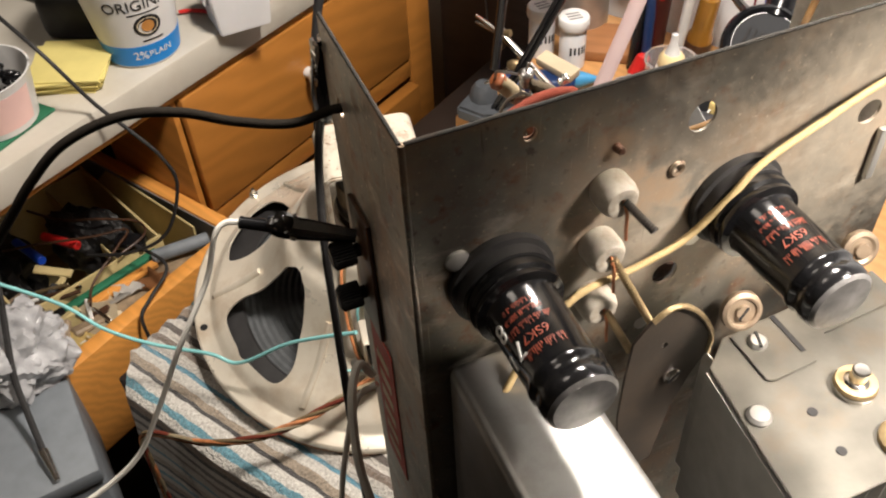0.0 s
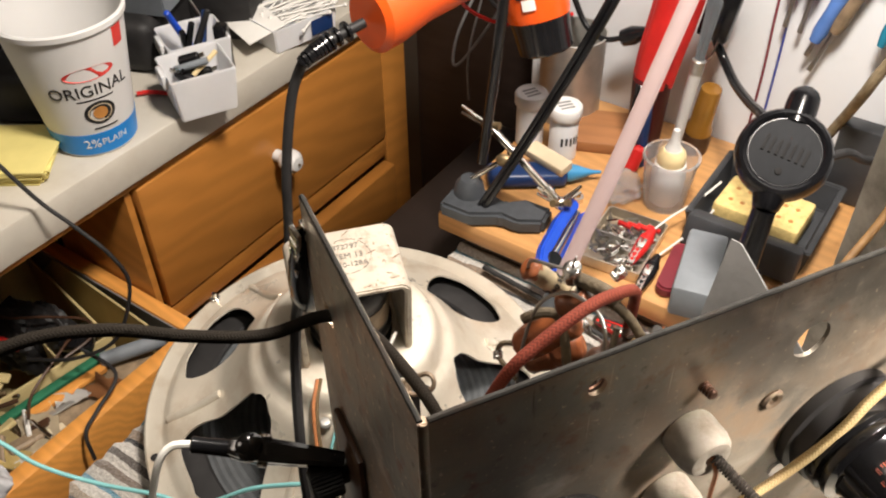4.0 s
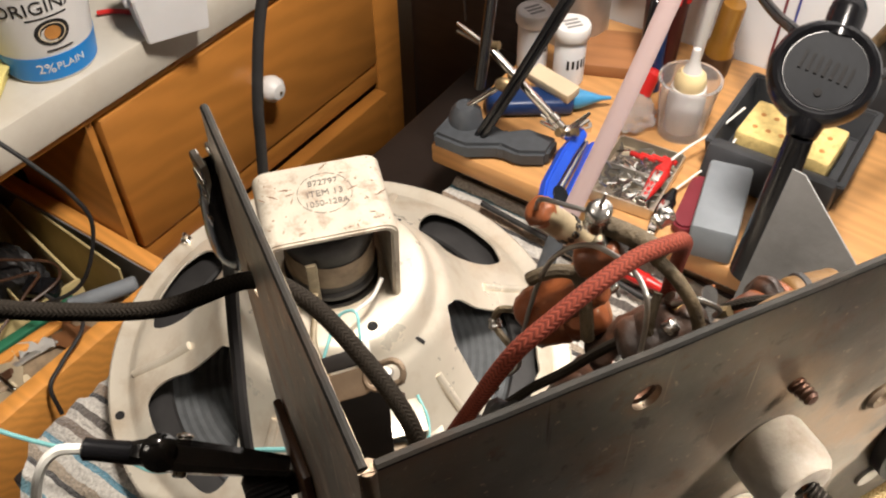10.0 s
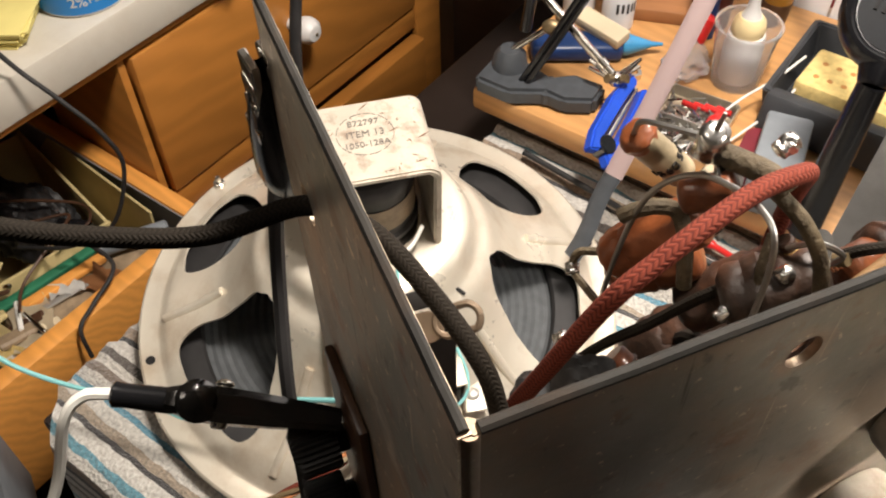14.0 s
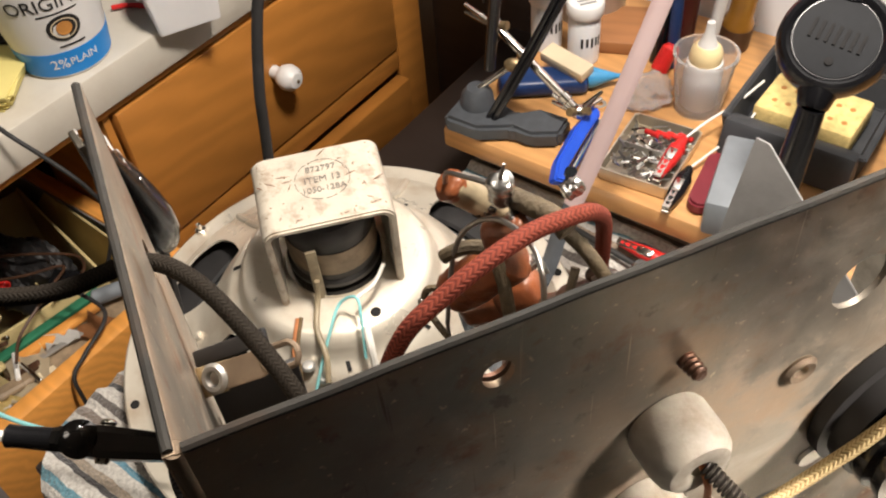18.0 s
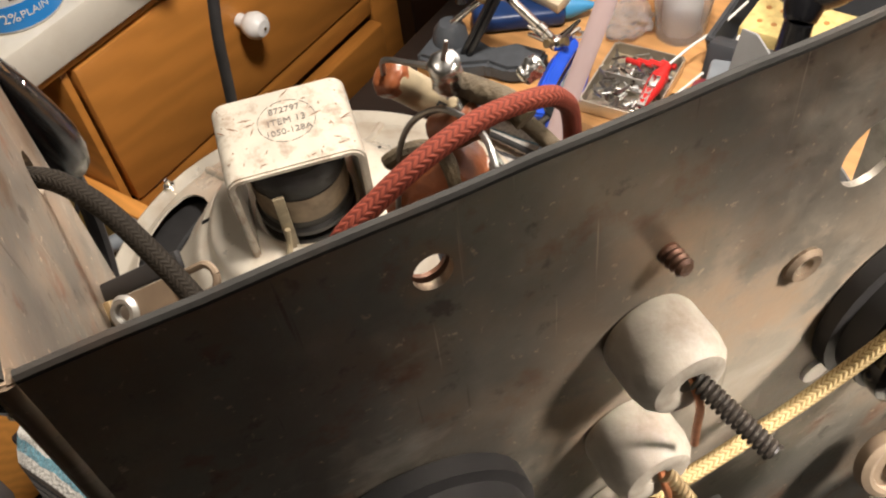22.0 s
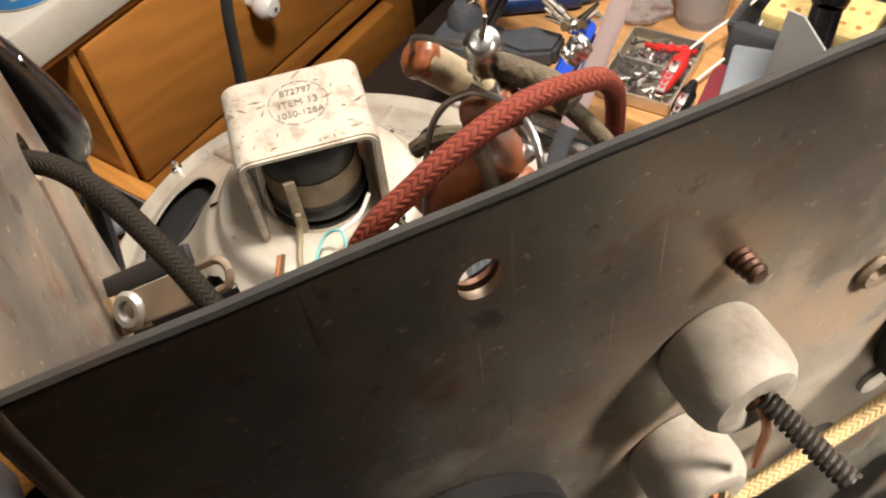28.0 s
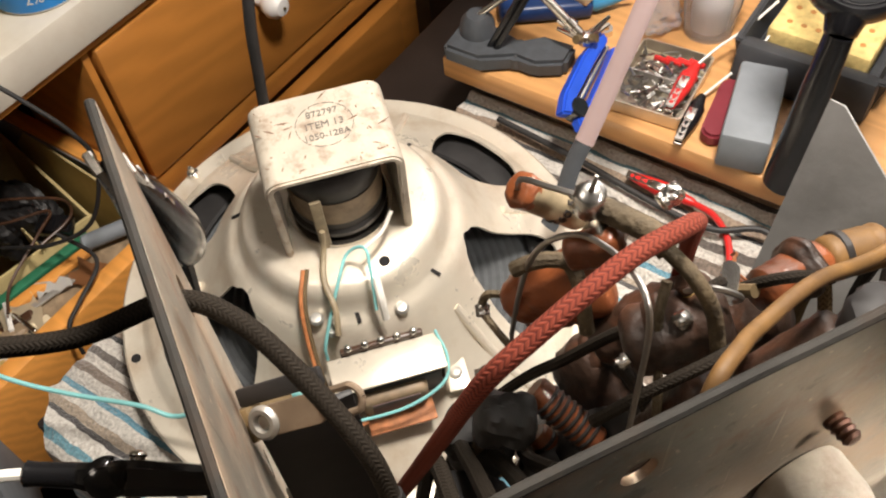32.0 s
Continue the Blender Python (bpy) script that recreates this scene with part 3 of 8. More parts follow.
def sheet_with_holes(outline, holes, thick, seg=24):
    """A flat sheet in x-z with holes (x, z, rx, rz), from y=0 to y=thick."""
    bm = bmesh.new()

    def loop(pts):
        vs = [bm.verts.new((x, 0, z)) for x, z in pts]
        return [bm.edges.new((vs[k], vs[(k + 1) % len(vs)])) for k in range(len(vs))]

    edges = loop(outline)
    for x, z, rx, rz in holes:
        edges += loop([(x + rx * math.cos(2 * math.pi * k / seg), z + rz * math.sin(2 * math.pi * k / seg)) for k in range(seg)])
    bmesh.ops.triangle_fill(bm, use_beauty=True, use_dissolve=False, edges=edges)
    got = bmesh.ops.extrude_face_region(bm, geom=bm.faces[:])["geom"]
    bmesh.ops.translate(bm, verts=[g for g in got if isinstance(g, bmesh.types.BMVert)], vec=(0, thick, 0))
    return bm


def plate_xy(outline, thick, bevel=0.0):
    """A flat plate in x-y with this outline, from z=0 to z=thick."""
    bm = bmesh.new()
    f = bm.faces.new([bm.verts.new((x, y, 0)) for x, y in outline])
    got = bmesh.ops.extrude_face_region(bm, geom=[f])["geom"]
    bmesh.ops.translate(bm, verts=[g for g in got if isinstance(g, bmesh.types.BMVert)], vec=(0, 0, thick))
    if bevel:
        bmesh.ops.bevel(bm, geom=bm.edges[:], offset=bevel, segments=2, affect="EDGES")
    return bm


def rounded(w, h, r, seg=5):
    pts = []
    for cx, cy, a in ((w / 2 - r, h / 2 - r, 0), (-w / 2 + r, h / 2 - r, 90), (-w / 2 + r, -h / 2 + r, 180), (w / 2 - r, -h / 2 + r, 270)):
        for k in range(seg + 1):
            t = radians(a + 90 * k / seg)
            pts.append((cx + r * math.cos(t), cy + r * math.sin(t)))
    return pts


def lettering(body, size, material, parent, matrix, bend=0.0, taper=0.0, depth=0.0002, name="lettering", slant=0.0):
    """Raised letters in the built-in font; with bend they wrap round an upright cylinder of that radius whose axis is the parent's z."""
    cu = bpy.data.curves.new(name, "FONT")
    cu.body, cu.size, cu.align_x, cu.align_y, cu.extrude, cu.shear = body, size, "CENTER", "CENTER", depth, slant
    tmp = bpy.data.objects.new(name, cu)
    scene.collection.objects.link(tmp)
    me = bpy.data.meshes.new_from_object(tmp.evaluated_get(bpy.context.evaluated_depsgraph_get()))
    bpy.data.objects.remove(tmp)
    if bend:
        for v in me.vertices:
            a, z, d = v.co.x / bend, v.co.y, v.co.z
            rr = bend + d + taper * z
            v.co = (rr * math.sin(a), -rr * math.cos(a), z)
    me.materials.clear()
    me.materials.append(M[material])
    ob = new(name, me)
    ob.parent = parent
    ob.matrix_local = matrix
    return ob


def patch(radius, a0, a1, z0, z1, depth=0.0003, taper=0.0, n=14):
    """A thin print that wraps round an upright cylinder (angles from -y, in degrees)."""
    bm = bmesh.new()
    rows = []
    for k in range(n + 1):
        a = radians(a0 + (a1 - a0) * k / n)
        rows.append([bm.verts.new(((radius + taper * z + d) * math.sin(a), -(radius + taper * z + d) * math.cos(a), z)) for z, d in ((z0, 0), (z0, depth), (z1, depth), (z1, 0))])
    for p, q in zip(rows, rows[1:]):
        for i in range(3):
            bm.faces.new((p[i], q[i], q[i + 1], p[i + 1]))
    return bm


def disc_patch(radius, az, z, rx, rz, depth=0.0004, taper=0.0, n=28, inner=0.0):
    """A thin oval print (or ring) on an upright cylinder."""
    bm = bmesh.new()
    ring = []
    for k in range(n):
        t = 2 * math.pi * k / n
        row = []
        for f in (1.0, inner):
            a, zz = radians(az) + rx * f * math.cos(t) / radius, z + rz * f * math.sin(t)
            rr = radius + taper * zz + depth
            row.append(bm.verts.new((rr * math.sin(a), -rr * math.cos(a), zz)))
            if not inner:
                break
        ring.append(row)
    if inner:
        for k in range(n):
            a, b = ring[k], ring[(k + 1) % n]
            bm.faces.new((a[0], b[0], b[1], a[1]))
    else:
        bm.faces.new([r[0] for r in ring])
    return bm


def spring(a, b, r, turns, wire=0.0006, per=10, bm=None):
    m, h = frame_to(a, b)
    pts = [m @ Vector((r * math.cos(2 * math.pi * k / per), r * math.sin(2 * math.pi * k / per), h * k / (per * turns))) for k in range(per * turns + 1)]
    return cable(pts, wire, 6, 1, bm, straight=True)



def lump(a, b, r, seed=0, amount=0.12, seg=32, rings=20, bands=(), bm=None):
    """A hand-dipped waxed body: a rod with rounded ends and an uneven skin."""
    m, h = frame_to(a, b)
    bm = bm or bmesh.new()
    got = []
    for i in range(rings + 1):
        f = i / rings
        e = min(f, 1 - f) * h
        rr = r * (0.55 + 0.45 * min(1, e / (0.35 * r)) ** 0.5) if e < 0.35 * r else r
        for c, w, g in bands:
            if abs(f - c) < w:
                rr *= g
        ring = []
        for k in range(seg):
            t = 2 * math.pi * k / seg
            q = Vector((math.cos(t) * 1.6, math.sin(t) * 1.6, f * h / r * 0.8 + seed * 7.3))
            d = 1 + amount * noise.noise(q) + amount * 0.5 * noise.noise(q * 2.9)
            ring.append(bm.verts.new(m @ Vector((rr * d * math.cos(t), rr * d * math.sin(t), f * h))))
        got.append(ring)
    for p, q in zip(got, got[1:]):
        for k in range(seg):
            j = (k + 1) % seg
            bm.faces.new((p[k], p[j], q[j], q[k]))
    bm.faces.new(got[0][::-1])
    bm.faces.new(got[-1])
    return bm


# ---------------- room ----------------
single("floor", box(-2.2, 2.2, -2.2, 0.75, -0.05, 0), "floor", "dark plain floor under the bench", "floor", kind="structure")
single("ceiling", box(-2.2, 2.2, -2.2, 0.75, 2.5, 2.55), "room", "plain painted ceiling above the bench", "ceiling", kind="structure")
single("wall_south", box(-2.2, 2.2, -2.25, -2.2, 0, 2.5), "room", "plain beige painted wall", "wall", kind="structure")
single("wall_west", box(-2.25, -2.2, -2.2, 0.75, 0, 2.5), "room", "plain beige painted wall", "wall", kind="structure")
single("wall_east", box(2.2, 2.25, -2.2, 0.75, 0, 2.5), "room", "plain beige painted wall", "wall", kind="structure")
single("wall_north", box(-2.2, 2.2, 0.70, 0.75, 0, 2.5), "room", "plain beige painted wall", "wall", kind="structure")
single("wall_panel", box(-0.272, 1.2, 0.372, 0.392, 0.0, 1.9, 0.002), "wall", "smooth white painted panel behind the bench", "wall panel", kind="structure")
single("dark_wall_board", box(-0.458, -0.276, 0.415, 0.435, 0.0, 1.9, 0.002), "darkwood", "dark brown stained board beside the pine cabinet", "wall board", kind="structure")

# ---------------- pine cabinet with a white top ----------------
XF, ZC = -0.46, 0.845
cab = thing("cabinet", "varnished pine drawer cabinet with white top and one open drawer", "cabinet", pose(-0.7, 0, 0))


def cpart(name, x0, x1, y0, y1, z0, z1, material, bevel=0.002, parent=None, label=""):
    return part(name, box(x0 + 0.7, x1 + 0.7, y0, y1, z0, z1, bevel), material, parent or cab, label)


cpart("countertop", -1.1, XF, -0.95, 0.412, ZC - 0.036, ZC, "counter", 0.003, label="white painted top with a square edge")
cpart("batten", -1.08, XF - 0.006, -0.95, 0.406, ZC - 0.044, ZC - 0.0362, "pine", 0.001)
cpart("side_panel", -1.08, -0.478, 0.386, 0.406, 0.02, 0.80, "pine")
cpart("stile", -0.478, -0.470, 0.360, 0.406, 0.02, 0.80, "pine", label="upright pine stile")
cpart("rail", -0.478, -0.470, -0.014, 0.358, 0.615, 0.643, "pine")
cpart("partition", -0.615, -0.472, -0.0222, -0.0150, 0.02, 0.80, "pine", 0.001, label="pine partition beside the open drawer")
# cabinet back coloured black for the shade inside
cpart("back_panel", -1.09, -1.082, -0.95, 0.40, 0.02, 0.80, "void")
top_drawer = cpart("drawer_front", -0.486, -0.466, -0.012, 0.356, 0.645, 0.797, "pine", 0.004, label="flat pine drawer front with dark knots")
knob = lathe([(0, 0), (0.007, 0), (0.0065, 0.008), (0.011, 0.012), (0.0135, 0.019), (0.0125, 0.026), (0.008, 0.031), (0, 0.0325)], 24)
kn = part("knob", knob, "tub", top_drawer, "white porcelain knob", pose(0.234, 0.164, 0.732, 0, 90, 0))
part("screw", rod((0, 0, 0.0325), (0, 0, 0.0335), 0.0016, seg=10), "brass", kn)
low = cpart("drawer_front", -0.474, -0.454, -0.012, 0.356, 0.43, 0.608, "pine", 0.004, label="lower pine drawer front, slightly open")
part("knob", lathe([(0, 0), (0.007, 0), (0.0065, 0.008), (0.011, 0.012), (0.0135, 0.019), (0.0125, 0.026), (0.008, 0.031), (0, 0.0325)], 24), "tub", low, "white porcelain knob", pose(0.246, 0.178, 0.52, 0, 90, 0))
cpart("drawer_front", -0.486, -0.466, -0.012, 0.356, 0.22, 0.415, "pine", 0.004)
op = cpart("drawer_front", -0.412, -0.394, -0.50, -0.022, 0.545, 0.672, "pine_side", 0.003, label="pine front of the open drawer")
cpart("drawer_side", -0.92, -0.413, -0.040, -0.024, 0.55, 0.668, "pine_side", 0.002, label="pine side of the open drawer")
cpart("drawer_side", -0.92, -0.413, -0.498, -0.482, 0.55, 0.668, "pine_side", 0.002)
# drawer bottom coloured black for the shade under its contents
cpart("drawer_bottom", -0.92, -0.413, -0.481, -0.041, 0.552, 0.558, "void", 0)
cpart("drawer_back", -0.93, -0.921, -0.498, -0.024, 0.55, 0.668, "pine_side", 0.001)

# ---------------- bench ----------------
bench = thing("workbench", "wooden workbench under a striped towel", "workbench", pose(0.3, 0.05, 0))
# tabletop coloured near-black: the dark gap behind the towel is painted in
part("tabletop", box(-0.615, 0.85, -0.30, 0.32, 0.685, 0.715, 0.003), "darkwood", bench)
for dx in (-0.59, 0.82):
    for dy in (-0.27, 0.29):
        part("leg", box(dx - 0.025, dx + 0.025, dy - 0.025, dy + 0.025, 0, 0.684, 0.003), "cardboard", bench)


def towel_mesh():
    bm = bmesh.new()
    uvl = bm.loops.layers.uv.verify()
    nx, ny = 110, 90
    grid = []
    for i in range(nx + 1):
        row = []
        for j in range(ny + 1):
            u, v = i / nx, j / ny
            run = -0.40 + 0.555 * v
            pull = max(0.0, min(1.0, (run + 0.06) / 0.12))
            corner = max(0.0, min(1.0, (-0.205 - run) / 0.05))
            left = -0.325 + 0.115 * pull * pull * (3 - 2 * pull) + 0.034 * corner * corner
            x = left + (0.285 - left) * u
            y, z = run, 0.7185
            if run < -0.252:
                d = -0.252 - run
                y, z = -0.255 - 0.10 * d, 0.7185 - d * 0.98
            if x < -0.318:
                d = -0.318 - x
                x, z = -0.320 - 0.2 * d, z - d * 1.6
            lift = max(0.0, min(1.0, (run - 0.055) / 0.055))
            z += 0.024 * lift * lift * (3 - 2 * lift)
            q = Vector((x * 9, run * 26, 3.1))
            z += 0.0045 * noise.noise(q) + 0.0022 * noise.noise(q * 3.7) + 0.0022 * math.sin(run * 330)
            y += 0.003 * noise.noise(Vector((x * 14, run * 9, 8))) if run > 0.1 or run < -0.25 else 0
            z = max(z, 0.7162) if run > -0.25 and x > -0.318 else z
            row.append((bm.verts.new((x, y, z)), (x, run)))
        grid.append(row)
    for i in range(nx):
        for j in range(ny):
            c = (grid[i][j], grid[i + 1][j], grid[i + 1][j + 1], grid[i][j + 1])
            f = bm.faces.new([a[0] for a in c])
            for lp, a in zip(f.loops, c):
                lp[uvl].uv = a[1]
    return bm


tw = single("towel", towel_mesh(), "towel", "striped grey, brown and blue woven towel spread over the bench", "towel")
md = tw.modifiers.new("thickness", "SOLIDIFY")
md.thickness, md.offset = 0.0035, 1

shelf = thing("raised_board", "raised wooden board crowded with small tools behind the loudspeaker", "board", pose(0, 0.245, 0.716))
part("board_top", box(-0.225, 0.30, -0.123, 0.125, 0.054, 0.074, 0.003), "board", shelf, "orange-brown wooden top with a rounded edge")
part("support", box(-0.21, -0.19, -0.10, 0.11, 0.0, 0.0538, 0.001), "darkwood", shelf)
part("support", box(0.26, 0.28, -0.10, 0.11, 0.0, 0.0538, 0.001), "darkwood", shelf)
part("support", box(0.0, 0.02, -0.06, 0.11, 0.0, 0.0538, 0.001), "darkwood", shelf)

# ---------------- loudspeaker lying face down ----------------
SN = Vector((0.0935, -0.0785, 0.9925)).normalized()
SX = Vector((math.cos(radians(-41)), math.sin(radians(-41)), 0))
SX = (SX - SN * SX.dot(SN)).normalized()
SY = SN.cross(SX)
SPK = Matrix.Translation((-0.1756, -0.0599, 0.7448)) @ Matrix((SX, SY, SN)).transposed().to_4x4()
spk = thing("loudspeaker", "old silver painted loudspeaker lying face down on the towel", "loudspeaker", SPK)

WINDOWS = ((67, 22, 0.074, 0.138), (-67, 24, 0.074, 0.138), (122, 20, 0.090, 0.139), (-125, 21, 0.090, 0.139))


def hub_lift(r):
    """How far the pressed hub rises over the sloping sides at a radius."""
    f = max(0.0, min(1.0, (0.104 - r) / 0.036))
    return 0.011 * f * f * (3 - 2 * f)


def basket():
    """Pressed basket: flat rim, sloping sides with four rounded windows, and a raised hub."""
    bm = bmesh.new()
    prof = [(0.1615, 0.0), (0.1615, 0.004), (0.1600, 0.0052), (0.1490, 0.0052), (0.1465, 0.0065), (0.1440, 0.010), (0.140, 0.0125), (0.136, 0.0145), (0.128, 0.0185), (0.120, 0.0225),
            (0.112, 0.0275), (0.104, 0.033), (0.098, 0.0375), (0.092, 0.043), (0.086, 0.049), (0.081, 0.055), (0.076, 0.062), (0.0725, 0.0665), (0.069, 0.069),
            (0.066, 0.0705), (0.0635, 0.0735), (0.0615, 0.079), (0.060, 0.084), (0.057, 0.0875), (0.052, 0.089), (0.030, 0.0895), (0.0, 0.0895)]
    prof = [(r, h + hub_lift(r)) for r, h in prof]
    seg = 180
    rings = []
    for r, h in prof:
        rings.append([bm.verts.new((r * math.cos(2 * math.pi * k / seg), r * math.sin(2 * math.pi * k / seg), h)) for k in range(seg)] if r else [bm.verts.new((0, 0, h))])

    def opened(r, ang):
        for c, half, r0, r1 in WINDOWS:
            d = (ang - c + 180) % 360 - 180
            mid, span = (r0 + r1) / 2, (r1 - r0) / 2
            u, v = d / (half * (0.55 + 0.45 * (r - r0) / (r1 - r0))), (r - mid) / span
            if abs(v) < 1 and abs(u) ** 3.2 + abs(v) ** 3.2 < 1:
                return True
        return False

    for i, (a, b) in enumerate(zip(rings, rings[1:])):
        for k in range(seg):
            j = (k + 1) % seg
            if len(b) == 1:
                bm.faces.new((a[k], a[j], b[0]))
            elif not opened((prof[i][0] + prof[i + 1][0]) / 2, 360 * (k + 0.5) / seg):
                bm.faces.new((a[k], a[j], b[j], b[k]))
    bmesh.ops.delete(bm, geom=[v for v in bm.verts if not v.link_faces], context="VERTS")
    # ease the stepped window edges
    for _ in range(3):
        edge = [v for v in bm.verts if any(len(e.link_faces) == 1 for e in v.link_edges) and 0.07 < math.hypot(v.co.x, v.co.y) < 0.145]
        moved = {}
        for v in edge:
            n = [e.other_vert(v).co for e in v.link_edges if len(e.link_faces) == 1]
            if len(n) == 2:
                moved[v] = v.co * 0.5 + (n[0] + n[1]) * 0.25
        for v, co in moved.items():
            v.co = co
    return bm


bk = part("basket", basket(), "spkpaint", spk, "silver painted pressed steel basket with four windows")
md = bk.modifiers.new("thickness", "SOLIDIFY")
md.thickness, md.offset = 0.0016, -1
cone = [(0.150, -0.002)]
for k in range(40):
    r = 0.144 - k * 0.0028
    cone.append((r, -0.003 + (0.144 - r) * 0.05 + (0.0007 if k % 2 else -0.0007)))
cone += [(0.03, 0.003), (0.0, 0.004)]
part("cone", lathe(cone, 72), "cone", spk, "grey paper cone with ribs")
# black ring over the outer cone stands in for the basket's cast shadow
part("surround", lathe([(0.149, 0.0004), (0.144, 0.0012), (0.136, 0.0030), (0.128, 0.0040), (0.1205, 0.0048), (0.1185, 0.0030)], 72), "blackmatt", spk, "black ring that paints the basket's shadow on the cone")
part("gasket", lathe([(0.152, -0.006), (0.1605, -0.006), (0.1612, -0.0004), (0.152, -0.0004)], 72, close=True), "cardboard", spk)
for a in (0, 90, 180, 270):
    t = radians(a + 5)
    part("mounting_hole", lathe([(0, 0), (0.0032, 0), (0.0032, 0.0004), (0, 0.0004)], 14), "void", spk, "", pose(0.1545 * math.cos(t), 0.1545 * math.sin(t), 0.0054))
t = radians(179)
rb = part("rim_bolt", lathe([(0, 0), (0.0045, 0), (0.0045, 0.003), (0.0025, 0.0032), (0.0025, 0.012), (0.0015, 0.0132), (0, 0.0132)], 12), "chrome", spk, "nickel bolt through the rim", pose(0.155 * math.cos(t), 0.155 * math.sin(t), 0.0054))
# pressed stiffening ribs
for a, r0, r1 in ((-95, 0.100, 0.142), (38, 0.082, 0.142), (-37, 0.085, 0.14), (95, 0.105, 0.142), (152, 0.09, 0.14), (-152, 0.092, 0.142)):
    t = radians(a)

    def slope(r):
        return 0.0125 + (0.140 - r) * 0.52 + max(0, 0.112 - r) * 0.28 + hub_lift(r)
    bm = cable([(r * math.cos(t), r * math.sin(t), slope(r)) for r in (r0, (r0 + r1) / 2, r1)], 0.0030, 10, 5)
    part("rib", bm, "spkpaint", spk)

# magnet yoke: a bent strap, open at two sides, with the field coil inside
YW, YD, Y0, Y1 = 0.0745, 0.056, 0.097, 0.1685


def strap_yoke():
    bm = bmesh.new()
    r, th = 0.009, 0.0045
    outer, inner = [], []
    for rr, dst in ((r, outer), (r - th, inner)):
        off = 0 if dst is outer else th
        hw = YW / 2 - off
        dst.append((-hw, Y0))
        for k in range(7):
            a = radians(180 - 15 * k)
            dst.append((-YW / 2 + r + rr * math.cos(a), Y1 - r + rr * math.sin(a)))
        for k in range(7):
            a = radians(90 - 15 * k)
            dst.append((YW / 2 - r + rr * math.cos(a), Y1 - r + rr * math.sin(a)))
        dst.append((hw, Y0))
    n = len(outer)
    lay = []
    for x in (-YD / 2, YD / 2):
        lay.append(([bm.verts.new((x, y, z)) for y, z in outer], [bm.verts.new((x, y, z)) for y, z in inner]))
    (o0, i0), (o1, i1) = lay
    for k in range(n - 1):
        bm.faces.new((o0[k], o0[k + 1], o1[k + 1], o1[k]))
        bm.faces.new((i0[k], i0[k + 1], i1[k + 1], i1[k]))
        bm.faces.new((o0[k], o0[k + 1], i0[k + 1], i0[k]))
        bm.faces.new((o1[k], o1[k + 1], i1[k + 1], i1[k]))
    for k in (0, n - 1):
        bm.faces.new((o0[k], o1[k], i1[k], i0[k]))
    bmesh.ops.recalc_face_normals(bm, faces=bm.faces[:])
    sharp = [e for e in bm.edges if len(e.link_faces) == 2 and e.calc_face_angle(0) > 1.0]
    bmesh.ops.bevel(bm, geom=sharp, offset=0.0012, segments=2, affect="EDGES")
    return bm


yk = part("magnet_yoke", strap_yoke(), "yoke", spk, "worn cream painted steel yoke with rust scratches")
stamp = pose(-0.004, 0.002, Y1 + 0.0001, 0, 0, 90)
for k in range(12):
    a0, a1 = 2 * math.pi * k / 12, 2 * math.pi * (k + 0.8) / 12
    part("stamp_ring", cable([(0.0155 * math.cos(a), 0.0155 * math.sin(a) * 0.95, 0.0) for a in (a0, (a0 + a1) / 2, a1)], 0.00022, 5, 2), "faintink", yk, "", stamp)
lettering("ITEM 13", 0.0062, "faintink", yk, stamp @ pose(0, 0.0, 0.0001), name="stamp")
scr = random.Random(12)
for k in range(60):
    x, y, a, l = scr.uniform(-0.034, 0.034), scr.uniform(-0.025, 0.025), scr.uniform(0, 180), 0.0005 + 0.0042 * scr.random() ** 3
    if math.hypot(x, y) < 0.017:
        continue
    part("paint_chip", plate_xy([(-l, 0), (-l * 0.3, -0.0003 - 0.0004 * scr.random()), (l, 0), (l * 0.2, 0.0004)], 0.00012), "rustmark", yk, "", pose(y, x, Y1, 0, 0, a))
lettering("872797", 0.0058, "faintink", yk, stamp @ pose(0, 0.0080, 0.0001), name="stamp")
lettering("1050-128A", 0.0056, "faintink", yk, stamp @ pose(0, -0.0075, 0.0001), name="stamp")
coil = part("field_coil", lathe([(0.012, 0.106), (0.0265, 0.106), (0.0285, 0.108), (0.0285, 0.111), (0.0265, 0.113), (0.0265, 0.146), (0.0285, 0.148), (0.0285, 0.154), (0.026, 0.158), (0.012, 0.1585)], 40, close=True), "coilwrap", spk, "black wrapped field coil")
part("paper_label", lathe([(0.0268, 0.119), (0.0271, 0.119), (0.0271, 0.138), (0.0268, 0.138)], 40, close=True), "coilpaper", coil, "stained brown paper band")
part("pole_piece", rod((0, 0, 0.0995), (0, 0, 0.164), 0.0115, seg=24), "silverdull", spk)
part("coil_washer", lathe([(0.012, 0.1007), (0.031, 0.1007), (0.031, 0.1035), (0.012, 0.1035)], 40, close=True), "chrome", spk)
part("coil_tag", box(0.026, 0.0285, -0.017, -0.0105, 0.099, 0.146, 0.001), "paperbeige", spk, "stained cloth tag")
for x, y, r in ((0.0464, 0.0155, 0.0032),):
    part("vent_hole", lathe([(0, 0), (r, 0), (r, 0.0004), (0, 0.0004)], 16), "void", spk, "", pose(x, y, 0.1005))
for a in (-6, 130, -110, 40):
    t = radians(a)
    part("vent_slot", box(-0.004, 0.004, -0.0012, 0.0012, 0, 0.0005, 0.0002), "void", spk, "", pose(0.0665 * math.cos(t), 0.0665 * math.sin(t), 0.0817, 0, 0, a + 10) @ pose(0, 0, 0, 0, 25, 0))
